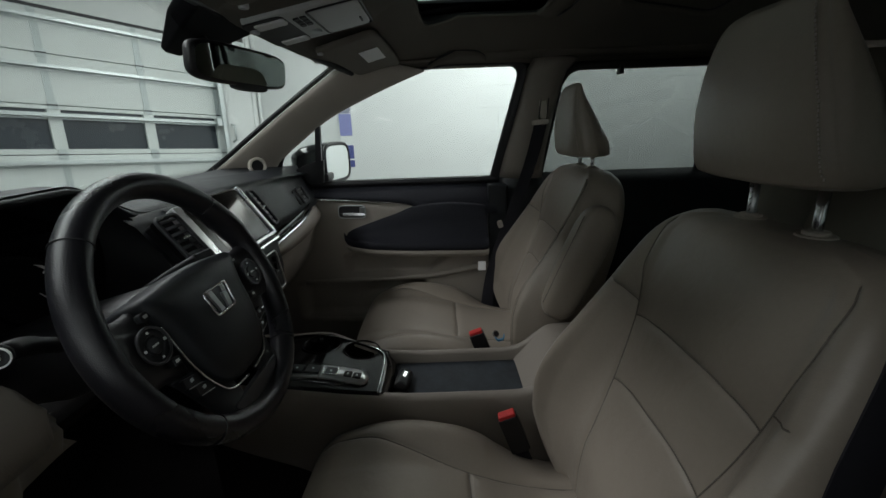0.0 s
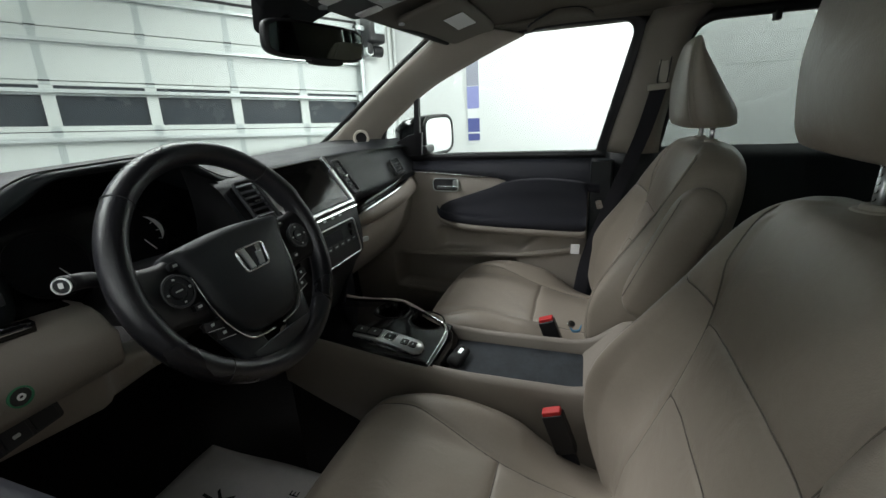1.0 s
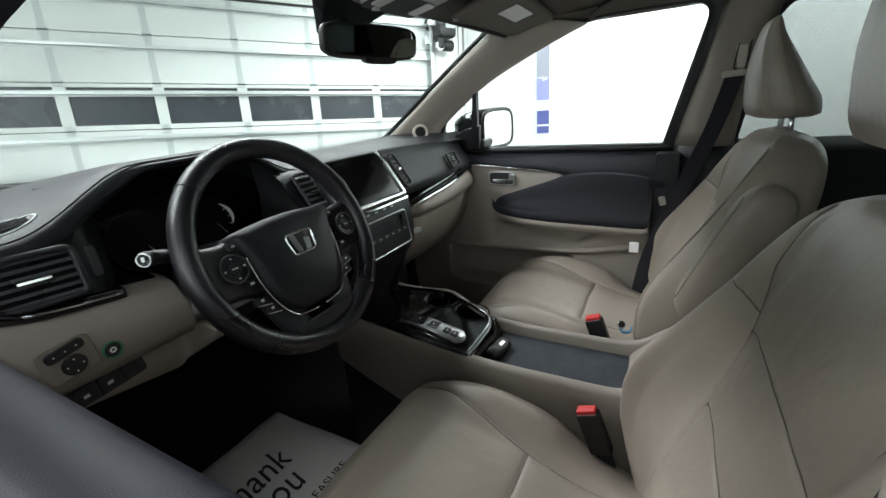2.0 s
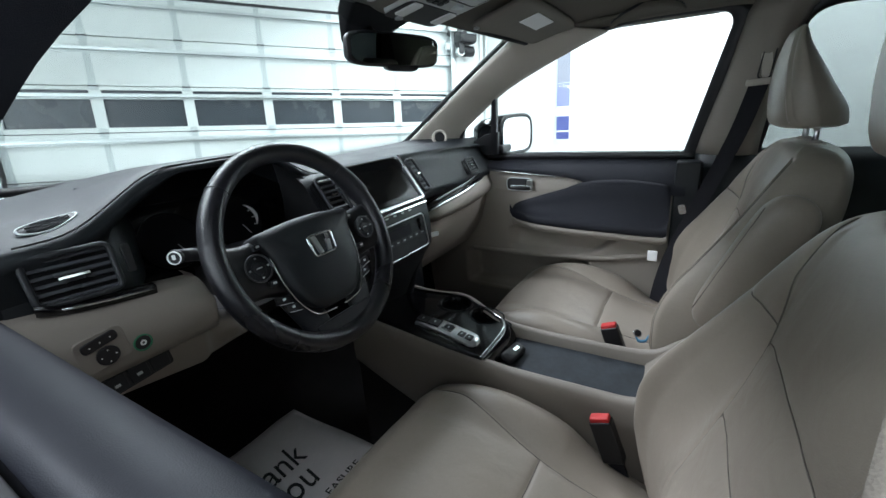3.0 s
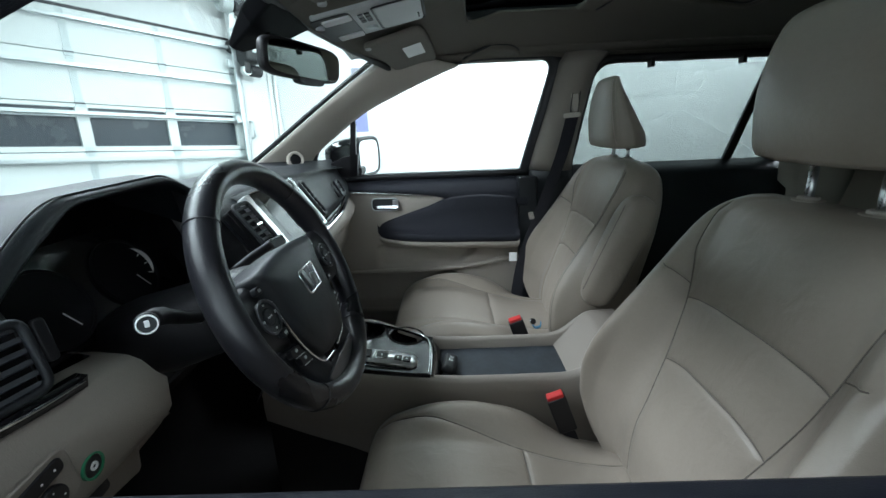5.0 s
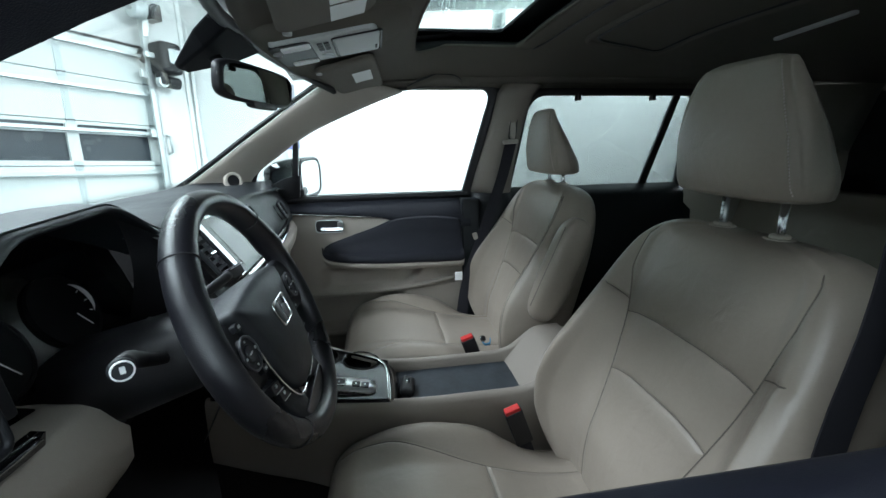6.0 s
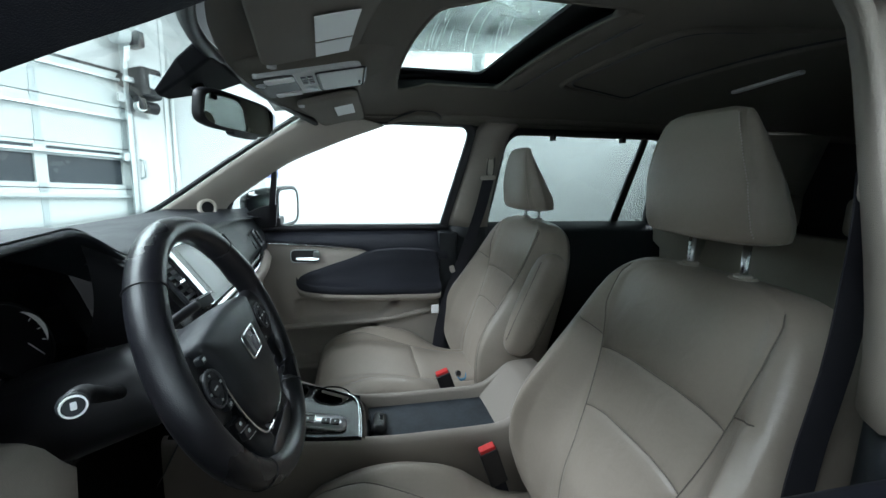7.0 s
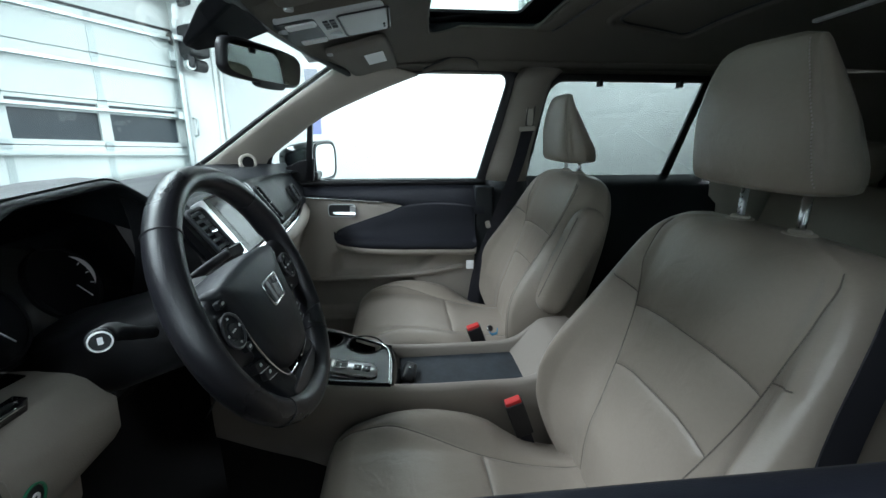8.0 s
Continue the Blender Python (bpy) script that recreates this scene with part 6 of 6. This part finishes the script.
def cushion(cy, dz):
    across, along = ellipse_ring(320, 3.4)
    rows = []
    for x in np.r_[np.linspace(-0.360, -0.31, 24), np.linspace(-0.3075, 0.24, 200)]:
        rows.append(np.stack([np.full(across.shape, x), across * CUSH_W(x) + cy, cushion_z(x, across, along) + dz], axis=1))
    return grid(rows, closed=True, caps=True)


def cushion_seam(seam, side, cy, dz):
    """A sewn line in the cushion's top."""
    pts = []
    for x, u in line(seam, 50):
        a = np.array([u / float(CUSH_W(x))])
        pts.append((float(x), cy + side * float(u), float(cushion_z(x, a, (1 - a ** 3.4) ** (1 / 3.4))[0]) + dz + 0.0006))
    return tube(pts, 0.0011, 5)


HEAD_Z = [1.298, 1.304, 1.328, 1.38, 1.43, 1.475, 1.497, 1.505]
HEAD_W = [0.108, 0.125, 0.131, 0.129, 0.117, 0.097, 0.080, 0.05]
HEAD_F = [0.340, 0.327, 0.320, 0.317, 0.321, 0.330, 0.338, 0.348]
HEAD_R = [0.446, 0.456, 0.453, 0.424, 0.394, 0.368, 0.360, 0.356]
HEAD_SEAM = [(0.122, 1.295), (0.113, 1.39), (0.094, 1.45), (0.070, 1.505)]


def headrest(cy, dz):
    width, front, rear = curve(HEAD_Z, HEAD_W), curve(HEAD_Z, HEAD_F), curve(HEAD_Z, HEAD_R)
    across, along = ellipse_ring(260, 2.9)
    rows = []
    for z in np.r_[np.linspace(1.298, 1.33, 18), np.linspace(1.3325, 1.475, 60), np.linspace(1.4765, 1.505, 24)]:
        w, f, r = width(z), front(z), rear(z)
        y = across * w * (1 - 0.17 * (along > 0) * along)
        x = (f + r) / 2 + along * (r - f) / 2
        x = x + np.where(along < 0.1, seam_depth(np.abs(y), np.full(y.shape, z), [HEAD_SEAM], 0.0028, 0.0028), 0)
        rows.append(np.stack([x, y + cy, np.full(y.shape, z + dz)], axis=1))
    return grid(rows, closed=True, caps=True)


def head_stitches(cy, dz, side):
    """Short threads beside the headrest's side seam."""
    width, front, rear = curve(HEAD_Z, HEAD_W), curve(HEAD_Z, HEAD_F), curve(HEAD_Z, HEAD_R)
    dashes = []
    for z in np.linspace(1.312, 1.492, 40):
        w, f, r = float(width(z)), float(front(z)), float(rear(z))
        y = float(np.interp(z, [q for p, q in HEAD_SEAM], [p for p, q in HEAD_SEAM])) - 0.007
        x = (f + r) / 2 - (1 - min(y / w, 1.0) ** 2.9) ** (1 / 2.9) * (r - f) / 2 - 0.0002
        dashes.append(tube([(x, cy + side * y, z + dz - 0.0016), (x, cy + side * y, z + dz + 0.0016)], 0.0010, 5))
    return merge(*dashes)


def seat(cy, dz, lift, rise, near, label):
    """A front seat; near: the side (1 or -1) on which its bolster shows a piped edge."""
    ob = thing("front_seat", (0.0, cy, 0.40), label, "car seat", "front seats")
    back = part("backrest", backrest(cy, dz), LEATHER, ob)
    for side in (-1, 1):
        for seam in BACK_SEAMS[:2]:
            part("seam", back_seam(seam, side, cy, dz), SEAM, back, "dark sewn line")
    for seam in BACK_SEAMS[2:]:
        both = [(-u, z) for u, z in seam[:0:-1]] + seam
        part("seam", tube([(on_back(u, z) + float(seam_depth(np.array([abs(u)]), np.array([z]), BACK_SEAMS, 0.0046, 0.0034)[0]) - 0.0009, cy + u, z + dz) for u, z in line(both, 40)], 0.0009, 5), SEAM, back, "dark sewn line")
    if near:
        edge = [(float(BACK_CURVES[2](z)) - 0.0006, cy + near * float(BACK_CURVES[3](z)), z + dz) for z in np.linspace(0.72, 1.235, 60)]
        part("piping", tube(edge, 0.0019, 6), LEATHER, back, "piped bolster edge")
        for off in (-0.0055, 0.006):
            edge = [(on_back(float(BACK_CURVES[3](z)) + off, z) - 0.0002, cy + near * (float(BACK_CURVES[3](z)) + off), z + dz) for z in np.linspace(0.74, 1.23, 60)]
            part("seam", tube(edge, 0.0008, 5), SEAM, back, "sewn line beside the piping")
    seat_pad = part("cushion", cushion(cy, dz + rise), LEATHER, ob)
    for side in (-1, 1):
        for seam in CUSH_SEAMS:
            part("seam", cushion_seam(seam, side, cy, dz + rise), SEAM, seat_pad, "dark sewn line")
    head = part("headrest", headrest(cy, dz + lift), LEATHER, ob)
    tagged(part("stitching", head_stitches(cy, dz + lift, -1), THREAD, head), "pale stitching", "", "", "stuff")
    for s in (-1, 1):
        y = cy + s * 0.056
        x = 0.404
        part("post", tube([(x, y, 1.22 + dz), (x, y, 1.32 + dz)], 0.0062, 14), STEEL, head, "steel post")
        part("collar", merge(disc((x, y, 1.260 + dz), (0, 0, 1), 0.0145, 0.014, 24), disc((x, y, 1.255 + dz), (0, 0, 1), 0.022, 0.008, 24)), TRIM_BEIGE, ob, "beige post collar", smooth=False, bevel=0.003)
    for k in range(6):
        part("notch", disc((0.404 - 0.0055, cy + 0.056, 1.266 + 0.0085 * k + dz), (-1, 0, 0.2), 0.0036, 0.003, 10), DARK, head, smooth=False)
    part("base", box(-0.25, 0.25, cy - 0.21, cy + 0.21, 0.42, 0.57 + dz), DARK, ob, "dark seat base", smooth=False, bevel=0.02)
    return ob


seat(0.474, 0.0, 0.018, 0.0, 0, "beige leather driver seat with a creased backrest")
p_seat = seat(1.256, 0.008, -0.008, 0.022, -1, "beige leather passenger seat with a folded-up armrest")
arm_rows = []
for f in [0.5 - 0.5 * math.cos(math.pi * i / 31) for i in range(32)]:
    x, z = 0.242 + 0.128 * f, 0.878 + 0.306 * f
    s = max(1 - abs(2 * f - 1) ** 6, 0.0) ** 0.5 + 0.02
    arm_rows.append([(x + a * 0.052 * s * 0.92, 0.986 + b * 0.033 * s, z - a * 0.052 * s * 0.39) for a, b in ring_of(36, 3.2)])
arm_pad = part("armrest", grid(arm_rows, closed=True, caps=True), LEATHER, p_seat, "folded-up armrest pad")
part("seam", tube([(0.242 + 0.128 * f - 0.0452, 0.9655, 0.878 + 0.306 * f + 0.0190) for f in np.linspace(0.12, 0.88, 24)], 0.0011, 5), SEAM, arm_pad, "dark sewn line")


def buckle(x, y, z, lean):
    ob = thing("belt_buckle", (x + 0.03, y, z - 0.10), "black seat belt buckle with a red release button", "seat belt buckle", "belt buckles")
    m = Matrix.Translation((x, y, z)) @ Matrix.Rotation(radians(lean), 4, "Y")
    part("body", turned(box(-0.022, 0.022, -0.013, 0.013, -0.10, -0.004), m), DARK, ob, bevel=0.005, smooth=False)
    part("button", turned(box(-0.019, 0.019, -0.0105, 0.0105, -0.008, 0.004), m), RED, ob, "red release button", bevel=0.003, smooth=False)
    part("stem", turned(box(-0.015, 0.015, -0.004, 0.004, -0.2, -0.09), m), WEBBING, ob, smooth=False)


buckle(0.074, 0.706, 0.784, -20)
buckle(0.033, 1.022, 0.822, -20)


def belt(name, pts, flip_side, label):
    ob = thing(name, pts[0], label, "seat belt", "seat belts")
    part("webbing", ribbon(line(pts, 20), (1, 0, 0.1), 0.047, 0.002), WEBBING, ob, smooth=False)
    return ob


p_belt = belt("seat_belt", [(0.312, 1.488, 1.395), (0.285, 1.488, 1.28), (0.21, 1.485, 1.06), (0.130, 1.49, 0.80), (0.10, 1.49, 0.55)], False, "dark seat belt hanging beside the passenger seat")
part("anchor", plate((0.323, 1.498, 1.455), (1, 0, 0.12), (0.06, 0.1, 1), 0.026, 0.085, 0.012, 0.012), TRIM_BEIGE, p_belt, "beige height adjuster", smooth=False, bevel=0.003)
part("slot", tube(rounded([Vector((0.323, 1.499, 1.455)) + Vector((a, 0.1 * b, b)) for a, b in ((-0.017, -0.045), (0.011, -0.048), (0.020, 0.045), (-0.006, 0.048))], 0.012), 0.0022, 6, closed=True), DARK, p_belt, "dark slot edge")
part("belt_guide", plate((0.312, 1.482, 1.402), (1, 0, 0.05), (0, 0.1, 1), 0.062, 0.018, 0.016, 0.008), TRIM_BEIGE, p_belt, "beige belt guide", smooth=False, bevel=0.004)
part("tongue", plate((0.163, 1.452, 1.04), (1, 0, 0.3), (0, 0, 1), 0.020, 0.03, 0.004, 0.006), STEEL, p_belt, "steel belt tongue", smooth=False)
d_belt = belt("seat_belt", [(0.297, 0.200, 1.425), (0.304, 0.200, 1.36), (0.302, 0.200, 1.25), (0.279, 0.20, 1.085), (0.25, 0.19, 0.6)], True, "dark seat belt beside the driver seat")
part("anchor", plate((0.296, 0.202, 1.433), (-1, 0, 0), (0, 0, 1), 0.04, 0.085, 0.02, 0.016), TRIM_BEIGE, d_belt, "beige belt anchor", smooth=False, bevel=0.004)

# rear bench, dim behind the front seats
bench = thing("rear_bench", (1.2, C, 0.45), "beige leather rear bench in shade", "car seat")
rows = []
for y in np.linspace(0.22, 1.51, 24):
    d = 0.02 * math.cos((y - C) * 10)
    rows.append([(0.80, y, 0.62), (0.82, y, 0.76), (0.95, y, 0.79), (1.22 + d, y, 0.76), (1.30 + d, y, 0.85), (1.38 + d, y, 1.10), (1.42, y, 1.20), (1.47, y, 1.21), (1.52, y, 1.15), (1.5, y, 0.6)])
part("bench", grid(rows), LEATHER, bench)
for y in (0.45, C, 1.28):
    part("headrest", box(1.42, 1.50, y - 0.12, y + 0.12, 1.22, 1.36), LEATHER, bench, bevel=0.03, smooth=False)

# ---- overhead ----
mirror = thing("rear_view_mirror", (-0.45, 0.84, 1.53), "black rear-view mirror on the windscreen", "mirror")
ML, MRT = Vector((-0.488, 0.728, 1.530)), Vector((-0.405, 0.972, 1.524))
mr = (MRT - ML).normalized()
mu = (Vector((0.12, 0, 1)) - Vector((0.12, 0, 1)).dot(mr) * mr).normalized()
mn = mr.cross(mu)
mm = (ML + MRT) / 2
half = (MRT - ML).length / 2
shell = []
for c, s in ((0.004, 0.96), (0.0, 1.0), (-0.012, 1.0), (-0.026, 0.86), (-0.036, 0.5)):
    shell.append([mm + mr * a * half * s + mu * b * 0.037 * s + mn * c for a, b in ring_of(48, 4.5)])
part("housing", grid(shell, closed=True, caps=True), DARK, mirror, "black housing")
part("glass", slab([mm + mr * a * half * 0.93 + mu * b * 0.031 + mn * 0.007 for a, b in ring_of(48, 4.5)], 0.003, -mn), MIRROR_DIM, mirror, "dimming mirror glass", smooth=False)
part("button", slab([mm + mr * (0.02 + a * 0.045) + mu * (-0.036 + b * 0.010) + mn * 0.004 for a, b in ring_of(28, 3)], 0.02, -mn), DARK, mirror, "black dimmer button bulge", smooth=False, bevel=0.002)
part("stem", tube(line([mm - mn * 0.03, mm + Vector((-0.06, 0.0, 0.03)), (-0.54, 0.86, 1.60)], 8), 0.013, 10), DARK, mirror, "black stem")
cover = [[(-0.470, 0.72, 1.648), (-0.470, 1.01, 1.648), (-0.465, 0.98, 1.615), (-0.465, 0.75, 1.615)], [(-0.53, 0.76, 1.614), (-0.53, 0.97, 1.614), (-0.52, 0.95, 1.585), (-0.52, 0.78, 1.585)], [(-0.60, 0.835, 1.568), (-0.60, 0.895, 1.568), (-0.595, 0.888, 1.556), (-0.595, 0.842, 1.556)]]
part("sensor_cover", grid(cover, closed=True, caps=True), COVER_BLACK, mirror, "black sensor cover", smooth=False, bevel=0.006)

ohc = thing("overhead_console", (-0.28, C, 1.64), "grey overhead console with map lights", "overhead console")
rows = []
for x, w, z in ((-0.436, 0.09, 1.604), (-0.428, 0.118, 1.592), (-0.39, 0.14, 1.5885), (-0.30, 0.145, 1.6065), (-0.19, 0.14, 1.6285), (-0.13, 0.12, 1.66), (-0.10, 0.10, 1.69)):
    rows.append([(x, 0.855 + a * w, z + 0.045 + b * 0.045) for a, b in ring_of(28, 4)])
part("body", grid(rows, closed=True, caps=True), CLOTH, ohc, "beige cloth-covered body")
OR, OU = Vector((1, 0, 0.2)).normalized(), Vector((0, -1, 0))


def under(x, y, d=0.0):
    return Vector((x, y, 1.586 + (x + 0.40) * 0.2 - d))


face = part("face_plate", plate(under(-0.300, 0.855, 0.004), OR, OU, 0.208, 0.205, 0.012, 0.02), PALE_GREY, ohc, "pale grey face plate", smooth=False, bevel=0.003)
part("lamp_bay", plate(under(-0.366, 0.855, 0.006), OR, OU, 0.078, 0.196, 0.006, 0.018), DARK, face, "dark bay round the map lamps", smooth=False, bevel=0.002)
for y in (0.787, 0.926):
    part("map_lamp", plate(under(-0.356, y, 0.0095), OR, OU, 0.056, 0.034, 0.006, 0.006), WHITE_MARK, face, "white map lamp lens", smooth=False, bevel=0.002)
part("lamp_knob", disc(under(-0.394, 0.802, 0.0105), (0, 0, -1), 0.009, 0.008, 20, hole=0.006), SATIN, face, "small round ring", smooth=False)
for i in range(3):
    for j in range(2):
        part("key", plate(under(-0.312 + 0.013 * j, 0.80 + 0.021 * i, 0.007), OR, OU, 0.0105, 0.015, 0.004, 0.001), DARK, face, smooth=False)
part("key", disc(under(-0.306, 0.905, 0.008), (0, 0, -1), 0.014, 0.006, 18), STILE, face, smooth=False, bevel=0.002)
part("glasses_door", plate(under(-0.238, 0.855, 0.008), OR, OU, 0.092, 0.165, 0.008, 0.012), PALE_GREY, face, "pale grey glasses holder door", smooth=False, bevel=0.003)
part("door_gap", tube(rounded([under(-0.238 + a, 0.855 + b, 0.005) for a, b in ((-0.049, -0.085), (0.049, -0.085), (0.049, 0.085), (-0.049, 0.085))], 0.012), 0.0022, 6, closed=True), DARK, face)
part("catch", plate(under(-0.20, 0.86, 0.017), OR, OU, 0.004, 0.03, 0.002, 0.001), DARK, face, smooth=False)


def visor(cy, bars, pin, label):
    ob = thing("sun_visor", (-0.33, cy, 1.62), label, "sun visor", "sun visors")
    way = 1 if cy > C else -1

    def low(x, y):
        return float(roof_z(x, y)) - 0.022 - 0.014 * min(max((-0.19 - x) / 0.17, 0), 1)

    rows, rim = [], rounded([(0, 0, 0), (1, 0, 0), (1, 1, 0), (0, 1, 0)], 0.14, 8)
    rim = dense(rim, 8, 10)
    for grow, lift in ((0.0, None), (0.35, None), (0.7, None), (0.93, None), (0.985, 0.003), (1.0, 0.009), (0.985, 0.016), (0.5, 0.018)):
        ring = []
        for p in rim:
            u, v = 0.5 + (p.x - 0.5) * grow, 0.5 + (p.y - 0.5) * grow
            y = C + way * (0.205 + 0.36 * v)
            front, rear = -0.366 + 0.05 * v, -0.206 + 0.035 * v
            x = front + (rear - front) * u
            ring.append((x, y, low(x, y) + (lift or 0.0)))
        rows.append(ring)
    part("board", grid(rows, closed=True, caps=True), VISOR, ob, "beige visor board")
    for y0, y1 in bars:
        sheet = [[(f + 0.07 * (abs(y - C) - 0.3), y, low(f, y) - 0.0012) for y in np.linspace(y0, y1, 8)] for f in np.linspace(-0.270, -0.216, 5)]
        part("label", thick(grid(sheet), 0.001), WHITE_MARK, ob, "pale warning label", smooth=False)
    part("clip", disc((-0.348, cy + 0.85 * pin, low(-0.348, cy + 0.85 * pin) - 0.003), (0, 0, -1), 0.008, 0.01, 14), PALE_GREY, ob, "grey hook clip", smooth=False, bevel=0.002)
    return ob


visor(0.485, ((0.41, 0.545), (0.557, 0.645)), 0.20, "beige sun visor folded up, with pale labels")
visor(1.255, ((1.185, 1.30),), -0.20, "beige sun visor folded up, with a pale label")

handle_arch = line([(-0.082, 1.474), (-0.062, 1.448), (-0.032, 1.430), (0.018, 1.420), (0.065, 1.424), (0.097, 1.446), (0.112, 1.472)], 36)
grab = thing("grab_handle", (0.018, 1.45, 1.60), "beige grab handle folded up over the passenger window", "grab handle")
part("bow", tube([(x, y + 0.014, float(roof_z(x, y + 0.014)) - 0.004) for x, y in handle_arch], [0.006 + 0.008 * math.sin(math.pi * i / 35) for i in range(36)], 10), CLOTH, grab)
# dark tube laid along the arch as the handle's shadow gap
part("gap", tube([(x, y, float(roof_z(x, y)) - 0.0005) for x, y in handle_arch], 0.0042, 8), DARK, grab, "dark tube for the shadow gap round the handle")

screen_well = thing("roof_recess", (0.5, C, 1.68), "beige moulded recess behind the sunroof", "roof recess")
ridge = dense(rounded([(0.41, 0.59, 0), (0.415, 1.14, 0), (0.74, 1.25, 0), (0.74, 0.48, 0)], 0.05, 6), 6, 5)
part("ridge", tube([(p.x, p.y, float(roof_z(p.x, p.y)) + 0.002) for p in ridge], 0.011, 10, closed=True), CLOTH, screen_well)
part("groove", tube([(0.575 + (p.x - 0.575) * 0.86, C + (p.y - C) * 0.92, float(roof_z(0.575 + (p.x - 0.575) * 0.86, C + (p.y - C) * 0.92)) - 0.0005) for p in ridge], 0.0045, 6, closed=True), DARK, screen_well, "dark groove")
cabin_lamp = thing("cabin_lamp", (0.89, 0.865, 1.675), "slim cabin lamp in the roof lining", "lamp")
part("lens", plate((0.892, 0.865, 1.678), (0.08, -1, 0.1), (1, 0, 0), 0.19, 0.02, 0.008, 0.008), WHITE_MARK, cabin_lamp, "white lens", smooth=False, bevel=0.002)

# paper mat in the footwell
mat = thing("paper_floor_mat", (-0.62, 0.62, 0.38), "white paper floor mat printed in black", "floor mat")
rows = [[(x, y, 0.384 + 0.003 * math.sin(x * 17 + y * 9) + 0.002 * math.sin(y * 31 - x * 12) + 0.03 * max(-0.9 - x, 0)) for y in np.linspace(0.24, 0.752, 24)] for x in np.linspace(-0.985, -0.42, 24)]
part("sheet", thick(grid(rows), 0.001), PAPER, mat)
for body, at, size, squeeze in (("Thank", (-0.760, 0.372, 0.3915), 0.138, 0.70), ("you", (-0.660, 0.435, 0.3915), 0.138, 0.70), ("EASURE", (-0.590, 0.545, 0.3915), 0.038, 1.0)):
    lettering(body, at, (0, 1, 0), (-1, 0, 0), size, INK, mat, squeeze=squeeze)

# small things by the passenger buckle and belt
ring_thing = thing("watch", (0.10, 1.075, 0.765), "small steel and blue watch on the passenger seat", "watch")
part("case", disc((0.10, 1.075, 0.785), (0.3, -0.7, 0.6), 0.011, 0.006, 22), STEEL, ring_thing, smooth=False, bevel=0.002)
part("dial", disc((0.1005, 1.0738, 0.7862), (0.3, -0.7, 0.6), 0.008, 0.003, 20), DARK, ring_thing, "dark dial", smooth=False)
part("strap", ribbon(line([(0.095, 1.072, 0.778), (0.105, 1.065, 0.768), (0.12, 1.068, 0.770), (0.125, 1.08, 0.778)], 10), (0, 0.5, 1), 0.008, 0.003), SKY_BLUE, ring_thing, "blue strap")
part("tag", box(0.078, 0.108, 1.440, 1.446, 0.862, 0.898), WHITE_MARK, p_belt, "white belt tag", smooth=False, bevel=0.004)
